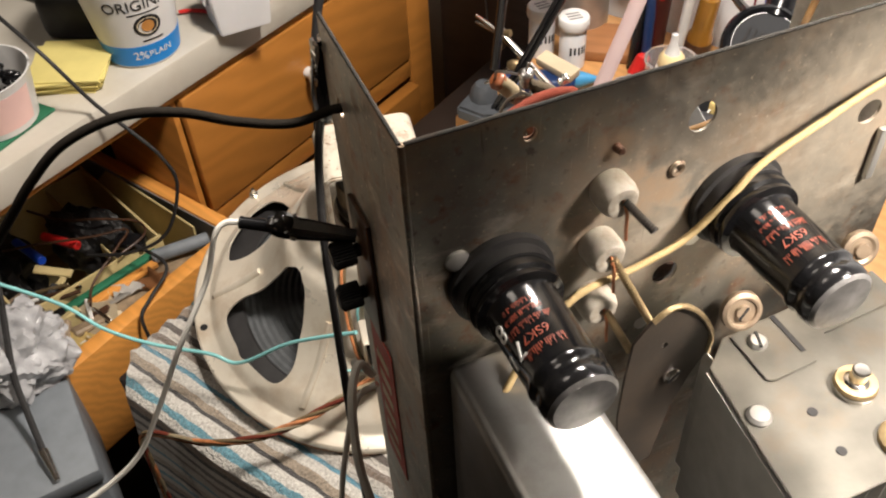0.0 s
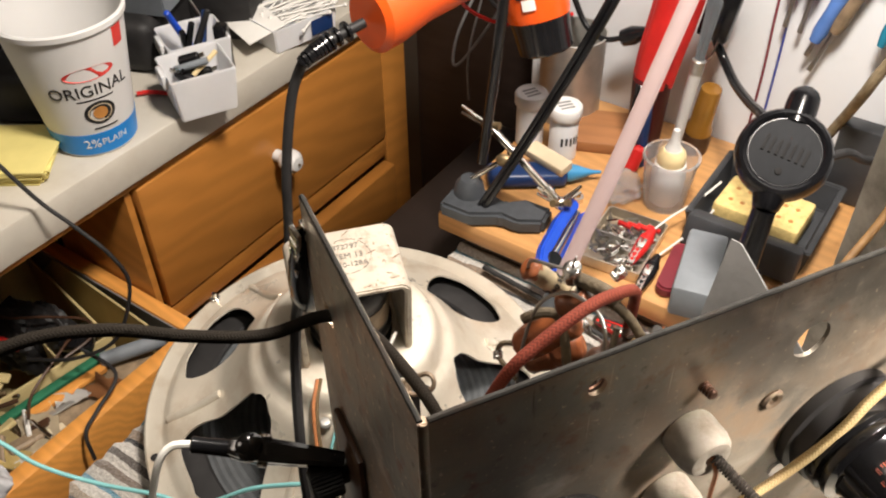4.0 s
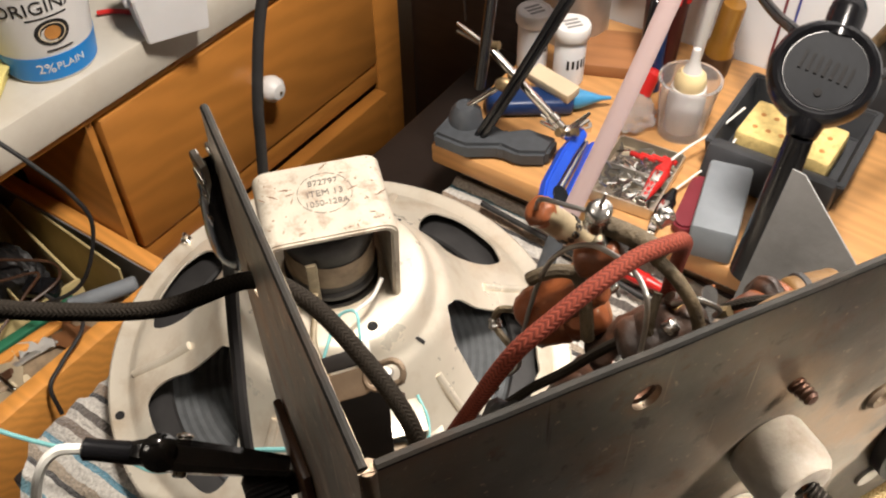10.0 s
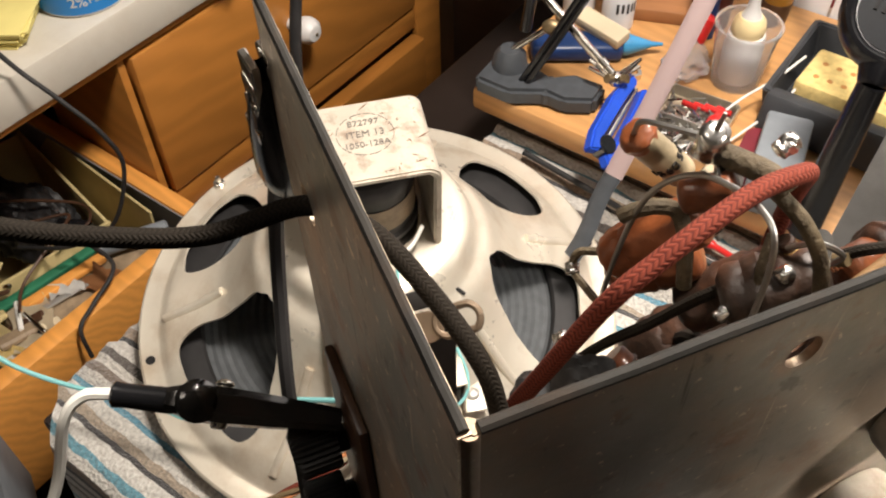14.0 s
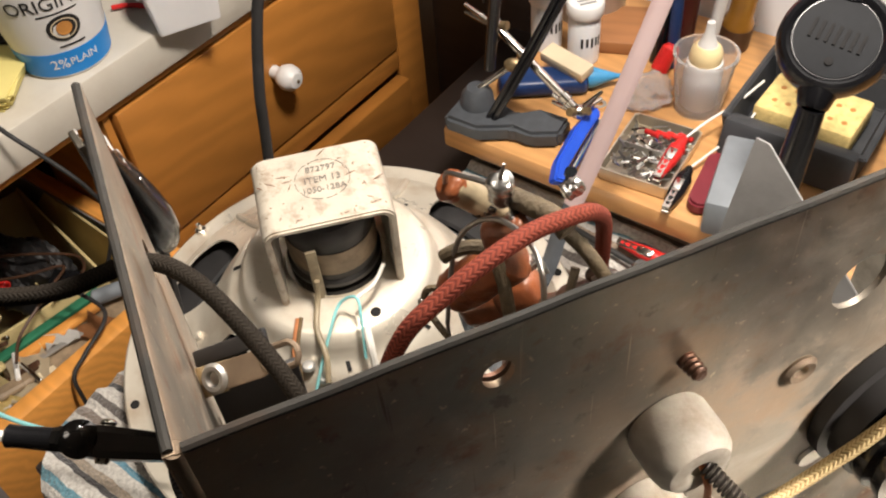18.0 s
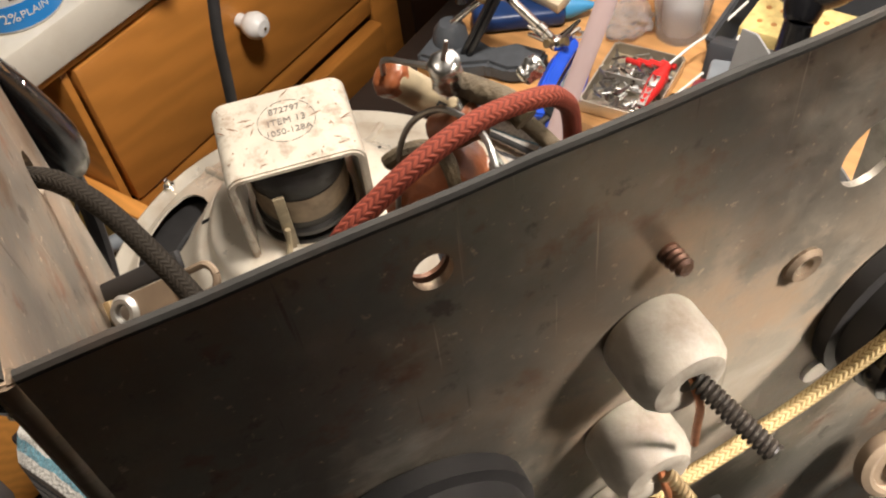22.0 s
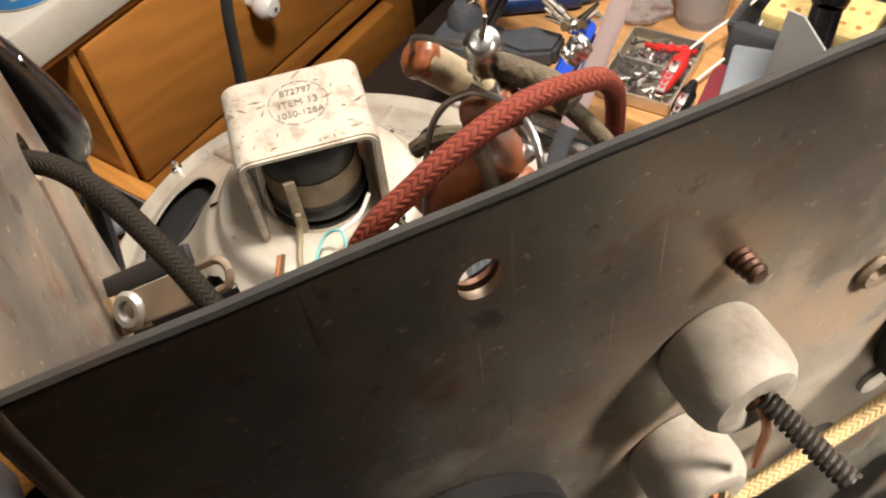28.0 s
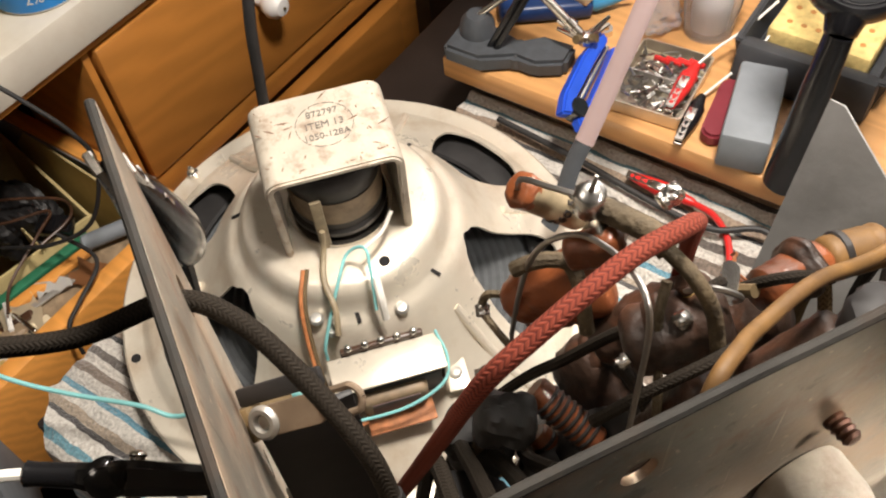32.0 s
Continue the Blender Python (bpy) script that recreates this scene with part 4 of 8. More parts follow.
for x, y, h in ((0.068, 0.0185, 0.0805), (0.070, -0.022, 0.0790), (0.062, -0.030, 0.0830)):
    part("rivet", lathe([(0.0042, 0), (0.0042, 0.001), (0.003, 0.0024), (0, 0.0028)], 14), "silverdull", spk, "", pose(x, y, h))

# clamping screw on the rim
rs_at = SPK.inverted() @ Vector((-0.3724, -0.0482, 0.7260))
rim_screw = part("rim_screw", lathe([(0, 0), (0.0040, 0), (0.0042, 0.0008), (0.0042, 0.0030), (0.0034, 0.0036), (0.0020, 0.0038), (0.0020, 0.0085), (0.0016, 0.0092), (0, 0.0093)], 18), "chrome", spk, "bright plated screw on the rim", pose(rs_at.x * 0.158 / math.hypot(rs_at.x, rs_at.y), rs_at.y * 0.158 / math.hypot(rs_at.x, rs_at.y), 0.0052))
# output transformer on the basket
TX = pose(0.096, 0.002, 0.046, 0, 2, 0)
tr = part("output_transformer", box(-0.0105, 0.0095, -0.029, 0.029, -0.004, 0.0225, 0.001), "blackmatt", spk, "small output transformer in a cream painted strap", TX)
part("strap_top", box(-0.0115, 0.0105, -0.0325, 0.0325, 0.0270, 0.0290, 0.0008), "spkpaint", tr, "cream painted steel strap")
for y0, y1 in ((-0.0325, -0.0305), (0.0305, 0.0325)):
    part("strap_leg", box(-0.0115, 0.0105, y0, y1, -0.012, 0.0268, 0.0006), "spkpaint", tr)
    m = 0.5 * (y0 + y1)
    part("foot", box(-0.010, 0.012, min(y1 if m > 0 else y0 - 0.014, 9), (y1 + 0.014) if m > 0 else y0, -0.0120, -0.0100, 0.0008), "spkpaint", tr)
    part("foot_screw", lathe([(0.0042, 0), (0.004, 0.0012), (0.0026, 0.0022), (0, 0.0024)], 16), "silverdull", tr, "", pose(0.001, m * 1.24, -0.0100))
part("winding", box(-0.0165, 0.0165, -0.0195, 0.0195, -0.002, 0.0185, 0.004, 3), "coilpaper", tr, "brown paper winding")
part("winding_tape", box(0.0164, 0.0172, -0.0140, 0.0140, 0.0010, 0.0160, 0.0003), "maroonpaper", tr, "dull purple-brown paper tape")
part("fibre_flap", box(0.0100, 0.0260, -0.0190, 0.0210, -0.0080, -0.0062, 0.0006), "orangewire", tr, "orange-brown fibre flap")
part("terminal_strip", box(-0.0150, -0.0117, -0.024, 0.024, 0.014, 0.033, 0.001), "bakelite", tr)
for k in range(5):
    y = -0.021 + k * 0.0105
    part("terminal", ball((-0.0134, y * 0.9, 0.0345), 0.0024, squash=(1, 1, 0.9)), "solder", tr)


def spk_wire(points, r, material, label, name="speaker_wire"):
    points = [(x, y, z + hub_lift(math.hypot(x, y))) for x, y, z in points]
    ob = part(name, cable(points, r), material, spk, label)
    return ob


spk_wire([(0.030, -0.014, 0.110), (0.034, -0.016, 0.098), (0.050, -0.020, 0.0915), (0.066, -0.018, 0.086), (0.078, -0.020, 0.080)], 0.0018, "paperbeige", "stained cloth covered lead")
spk_wire([(0.072, 0.004, 0.084), (0.058, 0.006, 0.101), (0.046, 0.006, 0.108), (0.042, -0.004, 0.100), (0.055, -0.013, 0.093), (0.075, -0.028, 0.070), (0.080, -0.030, 0.060)], 0.0010, "cyanwire", "pale cyan wire")
spk_wire([(0.060, 0.008, 0.098), (0.070, 0.008, 0.092), (0.076, 0.008, 0.080)], 0.0024, "whitewire", "white sleeve")
spk_wire([(0.046, 0.006, 0.108), (0.036, 0.018, 0.104), (0.028, 0.026, 0.110)], 0.0012, "whitewire", "cream wire")
for off, m2 in ((0.0, "orangewire"), (0.0022, "oldcloth")):
    spk_wire([(0.040, -0.030 + off, 0.092), (0.056, -0.036 + off, 0.082), (0.075, -0.038 + off, 0.066), (0.098, -0.036 + off, 0.052), (0.112, -0.030 + off, 0.042)], 0.0013, m2, "faded twisted lead")
spk_wire([(0.085, 0.033, 0.074), (0.100, 0.036, 0.070), (0.112, 0.030, 0.064), (0.118, 0.006, 0.058), (0.117, -0.026, 0.056), (0.116, -0.050, 0.060)], 0.0010, "cyanwire", "cyan wire looped round the transformer")
# twisted leads that leave the speaker to the front
spine = smooth_line([(-0.100, -0.150, 0.772), (-0.113, -0.187, 0.768), (-0.128, -0.216, 0.762), (-0.150, -0.243, 0.756), (-0.184, -0.264, 0.748), (-0.226, -0.277, 0.741), (-0.238, -0.283, 0.728), (-0.230, -0.288, 0.700), (-0.226, -0.290, 0.66)], 6)
inv = SPK.inverted()
for k, (m2, col) in enumerate((("orangewire", "faded orange"), ("oldcloth", "brown"), ("redcloth", "dull red"), ("paperbeige", "tan"))):
    pts = []
    for i, p in enumerate(spine):
        t = 0.6 * i + k * math.pi / 2
        pts.append(inv @ (p + Vector((0.0021 * math.cos(t), 0.0006 * math.cos(t), 0.0021 * math.sin(t)))))
    part("speaker_wire", cable(pts, 0.0016, 8, 2), m2, spk, col + " twisted lead")

# ---------------- radio chassis standing on edge ----------------
CU, CN = Vector((0.521, 0.8535, 0)).normalized(), Vector((-0.8535, 0.521, 0)).normalized()
CH = Matrix.Translation((0.067, -0.297, 0)) @ Matrix((CU, CN, Vector((0, 0, 1)))).transposed().to_4x4()
LEN, TOP, BOT, DEP = 0.207, 1.1555, 0.7205, 0.0742
ch = thing("radio_chassis", "aged steel radio chassis standing on edge, wiring side away", "radio chassis", CH)
holes = [(0.0400, 1.1460, 0.0024, 0.0027), (0.1030, 1.1317, 0.0054, 0.0060), (0.0996, 1.0600, 0.0055, 0.0055), (0.1790, 1.1090, 0.0052, 0.0052), (0.0960, 1.1128, 0.0013, 0.0013)]
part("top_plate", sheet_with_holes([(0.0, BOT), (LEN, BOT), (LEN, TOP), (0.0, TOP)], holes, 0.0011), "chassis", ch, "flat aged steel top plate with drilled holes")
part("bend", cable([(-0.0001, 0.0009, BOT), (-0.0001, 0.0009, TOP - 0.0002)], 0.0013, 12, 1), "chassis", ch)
ap = sheet_with_holes([(0.0002, BOT), (DEP, BOT), (DEP, TOP + 0.003), (0.0002, TOP)], [(0.0600, 1.1300, 0.0034, 0.0038), (0.052, 1.0850, 0.003, 0.003), (0.052, 1.045, 0.009, 0.022), (0.060, 0.985, 0.002, 0.002)], 0.0015)
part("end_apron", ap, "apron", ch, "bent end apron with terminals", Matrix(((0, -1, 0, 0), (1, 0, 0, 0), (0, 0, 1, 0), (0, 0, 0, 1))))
ap2 = sheet_with_holes([(0.0016, BOT), (DEP, BOT), (DEP, TOP - 0.004), (DEP - 0.006, TOP), (0.0016, TOP)], [(0.052, 1.139, 0.0030, 0.0030)], 0.0015)
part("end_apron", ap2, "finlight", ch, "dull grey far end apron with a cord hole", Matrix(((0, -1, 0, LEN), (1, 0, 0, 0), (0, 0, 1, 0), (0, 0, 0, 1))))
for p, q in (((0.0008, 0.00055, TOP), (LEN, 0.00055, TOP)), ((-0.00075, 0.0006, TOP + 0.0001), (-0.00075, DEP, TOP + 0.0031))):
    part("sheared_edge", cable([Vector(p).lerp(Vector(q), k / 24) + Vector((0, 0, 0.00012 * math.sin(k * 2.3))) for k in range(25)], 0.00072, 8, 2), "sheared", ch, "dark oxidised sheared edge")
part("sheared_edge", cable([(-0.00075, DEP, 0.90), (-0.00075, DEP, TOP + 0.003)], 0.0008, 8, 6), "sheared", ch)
part("eyelet", lathe([(0.0015, 0), (0.0032, 0), (0.0034, 0.0006), (0.0026, 0.0013), (0.0016, 0.0009)], 20, close=True), "trimmer", ch, "small eyelet", pose(0.0960, 0.0, 1.1128, 90, 0, 0))
part("eyelet", lathe([(0.0023, 0), (0.0036, 0), (0.0036, 0.0005), (0.0030, 0.0009), (0.0023, 0.0006)], 20, close=True), "rust", ch, "rusty rim of a hole", pose(0.0400, 0.0016, 1.146, -90, 0, 0))
part("rivet", lathe([(0.0044, 0), (0.0042, 0.001), (0.0026, 0.002), (0, 0.0022)], 16), "silverdull", ch, "", pose(0.0148, 0.0, 1.1038, 90, 0, 0))
# rusty self-tapping screw
sc = part("screw", lathe([(0, 0), (0.0018, 0), (0.0018, 0.0006), (0.0014, 0.0009), (0.0018, 0.0014), (0.0014, 0.0018), (0.0017, 0.0023), (0.0013, 0.0027), (0.0016, 0.0032), (0.0011, 0.0037), (0, 0.0038)], 14), "rust", ch, "rusty screw end poking through the plate", pose(0.0708, 0.0, 1.1307, 84, 8, 0) @ Matrix.Diagonal((0.9, 0.9, 1.05, 1)))

# three porcelain feed-through posts with spring contacts
for i, (px, z, end) in enumerate(((0.0688, 1.1155, (0.0052, -0.0045, 0.0215)), (0.0666, 1.0908, (0.0125, -0.0270, 0.0215)), (0.0664, 1.0640, (0.0070, -0.0150, 0.0200)))):
    ins = part("insulator", lathe([(0, 0), (0.0068, 0), (0.0072, 0.0010), (0.0072, 0.0066), (0.0067, 0.0088), (0.0055, 0.0102), (0.0036, 0.0106), (0.0016, 0.0100), (0.0012, 0.007)], 36), "ceramic", ch, "chipped grey porcelain post", pose(px, -0.0002, z, 90, 0, 0))
    part("hook", cable([(0.0010, 0.0006, 0.0085), (0.0006, -0.0016, 0.0112), (0.0010, -0.0045, 0.0118), (0.0014, -0.010, 0.0116), (0.0024, -0.0165, 0.0110)], 0.00062, 8, 6), "copper", ins, "bent copper wire")
    far = Vector(end)
    part("spring", spring((0.0012, 0.000, 0.0098), far, 0.00125, 15 if i == 0 else 26, 0.00036), "darksteel" if i == 0 else "brass", ins, "small coil spring")
    part("spring_core", rod((0.0012, 0.000, 0.0098), far, 0.00105, seg=10), "ink" if i == 0 else "brass", ins)


def valve(s, z, spin, mark):
    """Black metal valve in its socket, pointing out of the plate."""
    root = part("valve_socket", lathe([(0.0, 0.0), (0.0190, 0), (0.0190, 0.003), (0.0172, 0.0036), (0.0170, 0.008), (0.0, 0.008)], 36), "blackmatt", ch, "round valve socket", pose(s, -0.0003, z, 90, 0, 0))
    prof = [(0, 0.0082), (0.0160, 0.0082), (0.0164, 0.010), (0.0164, 0.0120), (0.0153, 0.0130), (0.0158, 0.0140), (0.0158, 0.0158), (0.0133, 0.0168), (0.0126, 0.018), (0.0125, 0.0450),
            (0.0131, 0.0460), (0.0131, 0.0478), (0.0124, 0.0488), (0.0124, 0.0512), (0.0128, 0.0522), (0.0124, 0.0552), (0.0110, 0.0574), (0.0, 0.0579)]
    env = part("valve", lathe(prof, 44), "tube", root, "black enamelled metal valve with worn orange print")
    # pale grey cap over the end of the valve
    part("worn_tip", lathe([(0.0119, 0.0568), (0.0106, 0.0580), (0, 0.0585)], 40), "tubeend", env)
    turn = pose(0, 0, 0, 0, 0, spin)
    lettering("6SK7", 0.0046, "redprint", env, turn @ pose(0, 0, 0.0352, 0, 0, 0), bend=0.01262)
    glyph = random.Random(int(s * 1e4))
    for dz, half, hh in ((0.0405, 34, 0.0017), (0.0305, 36, 0.0014), (0.0262, 30, 0.0010), (0.0228, 24, 0.0010)):
        row, a = bmesh.new(), -half
        while a < half:
            w = glyph.uniform(3.5, 6.5)
            for up, cut in ((0, glyph.choice((0.35, 1, 1))), (w * 0.55, glyph.choice((0.4, 1, 0.7)))):
                strip = patch(0.01262, a + up, a + up + w * 0.26, dz - hh, dz - hh + 2 * hh * cut, n=1, depth=0.00015)
                me = bpy.data.meshes.new("glyph")
                strip.to_mesh(me)
                row.from_mesh(me)
                bpy.data.meshes.remove(me)
                strip.free()
            a += w + glyph.choice((0.8, 0.8, 3.0))
        part("print_line", row, "redprint", env, "", turn)
    if mark:
        lettering("8", 0.0095, "chalk", env, pose(0, 0, 0, 0, 0, spin + 48) @ pose(0, 0, 0.0260), bend=0.0127, name="chalk_mark")
        lettering("7 L", 0.0085, "chalk", env, pose(0, 0, 0, 0, 0, spin + 48) @ pose(0, 0, 0.036), bend=0.0127, name="chalk_mark")
    return root


valve(0.0300, 1.0900, 205, True)
valve(0.1235, 1.0900, 200, False)

# shielded can below the first valve, gang capacitor beside it
part("shield_can", box(0.008, 0.050, -0.085, -0.002, 0.93, 1.055, 0.004, 3), "silver", ch, "bright aluminium shield can")
GZ = 1.020
gang = part("gang_capacitor", plate_xy([(0.1122, -0.0223), (0.1060, -0.0700), (0.1040, -0.0900), (0.2070, -0.0900), (0.2070, -0.0070), (0.1264, -0.0112)], 0.0018, 0.0004), "gangtop", ch, "bright metal top of the tuning capacitor", pose(0, 0, GZ - 0.0018))
tab = part("slotted_tab", plate_xy([(0.1283, -0.0130), (0.1281, -0.0367), (0.1310, -0.0385), (0.1520, -0.0375), (0.1640, -0.0275), (0.2000, -0.0255), (0.2000, -0.0090)], 0.0012, 0.0003), "gangtop", gang, "raised slotted tab", pose(0, 0, 0.0020))
part("slot", box(0.1490, 0.1512, -0.0315, -0.0110, 0.0033, 0.0036), "void", gang)
for x, y, r, h in ((0.1362, -0.0203, 0.0042, 0.0032), (0.1154, -0.0492, 0.0050, 0.0020), (0.1860, -0.0180, 0.0042, 0.0032)):
    s2 = part("screw", lathe([(r, 0), (r * 0.98, 0.0010), (r * 0.75, 0.0022), (0, 0.0026)], 22), "silver", gang, "", pose(x, y, h))
    if r < 0.005:
        part("slot", box(-r * 0.95, r * 0.95, -0.0006, 0.0006, 0.0019, 0.0027), "void", s2, "", pose(0, 0, 0, 0, 0, 70))
post = part("adjuster", lathe([(0.0085, 0), (0.0085, 0.0022), (0.0072, 0.0036), (0.0050, 0.0040), (0.0044, 0.0046), (0.0034, 0.0050), (0.0034, 0.0108), (0.0028, 0.0114), (0, 0.0115)], 28), "chrome", gang, "plated adjuster post", pose(0.1567, -0.0532, 0.0020))
part("post_ring", lathe([(0.0046, 0.0030), (0.0084, 0.0026), (0.0078, 0.0041), (0.0050, 0.0043)], 28, close=True), "brass", post)
part("adjuster", lathe([(0.0090, 0), (0.0090, 0.0022), (0.0072, 0.0040), (0.0040, 0.0046), (0, 0.0048)], 28), "brass", gang, "second adjuster", pose(0.1560, -0.0800, 0.0020))
for x, y in ((0.135, -0.0558), (0.1333, -0.0739)):
    part("hole", lathe([(0, 0), (0.0020, 0), (0.0020, 0.0003), (0, 0.0003)], 14), "void", gang, "", pose(x, y, 0.0019))
for k in range(10):
    part("plate", box(0.117 + k * 0.009, 0.1176 + k * 0.009, -0.084, -0.012, -0.085, -0.0005), "silverdull", gang)
part("frame_end", plate_xy([(-0.066, -0.09), (0.0, -0.09), (0.0, 0), (-0.066, 0)], 0.0016), "silverdull", gang, "", Matrix.Translation((0.1125, -0.0225, -0.0004)) @ Matrix(((0.12, 0, -1, 0), (0.99, 0, 0.12, 0), (0, 1, 0, 0), (0, 0, 0, 1))))
drum = part("dial_drum", sheet_with_holes([(0.0690, 0.985), (0.0650, 1.0250), (0.0655, 1.0480), (0.0668, 1.0670), (0.0732, 1.0757), (0.0785, 1.0793), (0.0855, 1.0782), (0.0939, 1.0690), (0.1000, 1.0567), (0.1002, 1.0463), (0.0948, 1.0353), (0.0885, 1.0178), (0.0840, 0.985)], [(0.0800, 1.0600, 0.0014, 0.0014)], 0.0012), "darksteel", ch, "dark brown steel dial drum plate", pose(0, -0.030, 0))
part("drum_edge", cable([(0.0732, -0.0002, 1.0759), (0.0785, -0.0002, 1.0795), (0.0855, -0.0002, 1.0784), (0.0939, -0.0002, 1.0692), (0.1001, -0.0002, 1.0567), (0.1003, -0.0002, 1.0463)], 0.0011, 8, 5), "brass", drum, "brassy worn rim")
ds = part("drum_screw", lathe([(0.0036, 0), (0.0034, 0.001), (0.0022, 0.002), (0, 0.0022)], 16), "chrome", drum, "", pose(0.0853, -0.0002, 1.0410, 90, 0, 0))
part("slot", box(-0.003, 0.003, -0.0004, 0.0004, 0.0017, 0.0024), "void", ds, "", pose(0, 0, 0, 0, 0, 50))
tm = part("trimmer", lathe([(0, 0), (0.0085, 0), (0.0088, 0.0006), (0.0085, 0.0030), (0.0070, 0.0038), (0.0060, 0.0036), (0.0056, 0.0028), (0.0035, 0.0030), (0.0030, 0.0042), (0, 0.0044)], 30), "trimmer", ch, "round trimmer", pose(0.1335, -0.0088, 1.0315, 68, 0, -12))
part("slot", box(-0.0030, 0.0030, -0.0005, 0.0005, 0.0040, 0.0046), "void", tm, "", pose(0, 0, 0, 0, 0, 50))
tm = part("trimmer", lathe([(0, 0), (0.0080, 0), (0.0082, 0.0006), (0.0080, 0.0030), (0.0062, 0.0036), (0.0050, 0.0028), (0.0035, 0.0030), (0.0030, 0.0044), (0, 0.0046)], 30), "trimmer", ch, "round trimmer", pose(0.1900, -0.0080, 1.0420, 68, 0, -12))
part("slotted_bracket", box(0.186, 0.1895, -0.003, -0.0002, 1.076, 1.100, 0.0006), "silverdull", ch)
part("rivet", lathe([(0.0032, 0), (0.003, 0.0008), (0, 0.0014)], 14), "silverdull", ch, "", pose(0.1088, 0.0, 1.0746, 90, 0, 0))
part("rivet", lathe([(0.0030, 0), (0.0028, 0.0008), (0, 0.0014)], 14), "silverdull", ch, "", pose(0.0921, 0.0, 1.0346, 90, 0, 0))

# terminal strip with two knurled knobs on the end apron
term = part("terminal_board", box(-0.0035, -0.0016, 0.0415, 0.0625, 1.025, 1.090, 0.0006), "bakelite", ch, "brown terminal board")
for z in (1.0665, 1.0425):
    kb = lathe([(0, 0), (0.0028, 0), (0.0028, 0.002), (0.0054, 0.0022), (0.0056, 0.0030), (0.0056, 0.0102), (0.0050, 0.0108), (0.0040, 0.0115), (0, 0.0115)], 56)
    for v in kb.verts:
        if math.hypot(v.co.x, v.co.y) > 0.0045 and int(round(math.atan2(v.co.y, v.co.x) / (2 * math.pi / 56))) % 2:
            v.co.x, v.co.y = v.co.x * 0.86, v.co.y * 0.86
    part("knurled_knob", kb, "blackmatt", term, "black knurled terminal knob", pose(-0.0036, 0.056, z, 0, -90, 0))
rl = part("red_label", box(-0.0021, -0.0017, 0.036, 0.062, 0.925, 1.020), "redlabel", ch, "red paper label with pale print")
for k in range(6):
    part("print_bar", box(-0.0024, -0.0022, 0.042, 0.056, 0.935 + k * 0.013, 0.941 + k * 0.013), "tan", rl)

# inside: tag strip by the apron
TA, TB = Vector((0.0038, 0.0475, 1.1073)), Vector((0.0158, 0.0413, 1.1142))
tx = (TB - TA).normalized()
tz = Vector((0.08, -0.62, 0.78))
tz = (tz - tx * tz.dot(tx)).normalized()
TAG = Matrix.Translation((TA + TB) / 2) @ Matrix((tx, tz.cross(tx), tz)).transposed().to_4x4()
tg = part("tag_strip", plate_xy([(x - 0.0026, y) for x, y in rounded(0.0152, 0.0052, 0.0025)], 0.0010, 0.0002), "trimmer", ch, "old tag strip with an eyelet and a slotted end", TAG)
part("fibre_strip", box(-0.013, 0.0045, 0.0030, 0.0062, -0.0020, -0.0006, 0.0004), "blackmatt", tg, "black fibre strip")
part("slotted_end", cable([(0.0076 + 0.0018 * (1 if math.cos(a) > 0 else -1) + 0.0022 * math.cos(a), 0.0022 * math.sin(a), 0.0006) for a in (2 * math.pi * k / 16 for k in range(17))], 0.00065, 8, 2), "trimmer", tg, "loop with a slot")
for x in (-0.0077,):
    ey = part("eyelet", lathe([(0.0014, 0.0008), (0.0029, 0.0008), (0.0030, 0.0013), (0.0024, 0.0020), (0.0016, 0.0019)], 24, close=True), "silverdull", tg, "plated eyelet", pose(x, 0, 0))
    part("solder_fill", lathe([(0, 0), (0.0015, 0), (0.0013, 0.0004), (0, 0.0006)], 14), "solder", ey, "", pose(0, 0, 0.0009))
part("tag_foot", box(-0.0135, -0.0105, -0.0030, 0.0030, -0.012, 0.001, 0.0004), "brass", tg)
part("fibre_panel", box(0.0012, 0.0185, 0.0490, 0.0505, 1.045, 1.1015, 0.0004), "blackmatt", ch, "black fibre panel under the tags")
part("wax_block", lump((0.022, 0.030, 1.030), (0.038, 0.042, 1.056), 0.0085, 5, 0.25), "blackmatt", ch, "black taped part")


def chain(name, points, r, material, label, seg=10, parent=None):
    return part(name, cable(points, r, seg), material, parent or ch, label)


chain("mains_cord", [(-0.185, 0.078, 1.035), (-0.150, 0.074, 1.075), (-0.116, 0.070, 1.114), (-0.104, 0.070, 1.127), (-0.090, 0.070, 1.138), (-0.071, 0.070, 1.1425), (-0.053, 0.069, 1.139), (-0.036, 0.067, 1.131), (-0.018, 0.063, 1.127), (-0.002, 0.060, 1.130), (0.006, 0.053, 1.128), (0.012, 0.042, 1.121), (0.016, 0.032, 1.113), (0.017, 0.027, 1.104)], 0.00170, "darkcloth", "dark cloth covered mains cord", 12)
chain("cord_end", [(0.017, 0.0275, 1.105), (0.0175, 0.0255, 1.100), (0.019, 0.024, 1.094)], 0.0020, "blackmatt", "black tape end")
chain("red_wire", [(0.016, 0.054, 1.035), (0.0225, 0.047, 1.060), (0.0295, 0.0372, 1.095), (0.0355, 0.0305, 1.1205), (0.044, 0.0302, 1.1278), (0.0537, 0.0316, 1.1312), (0.0636, 0.0341, 1.1311), (0.0743, 0.0368, 1.1278), (0.0796, 0.0402, 1.1222), (0.0835, 0.0440, 1.1150), (0.0862, 0.0475, 1.103), (0.086, 0.048, 1.085)], 0.00172, "redcloth", "faded red braided wire", 16)
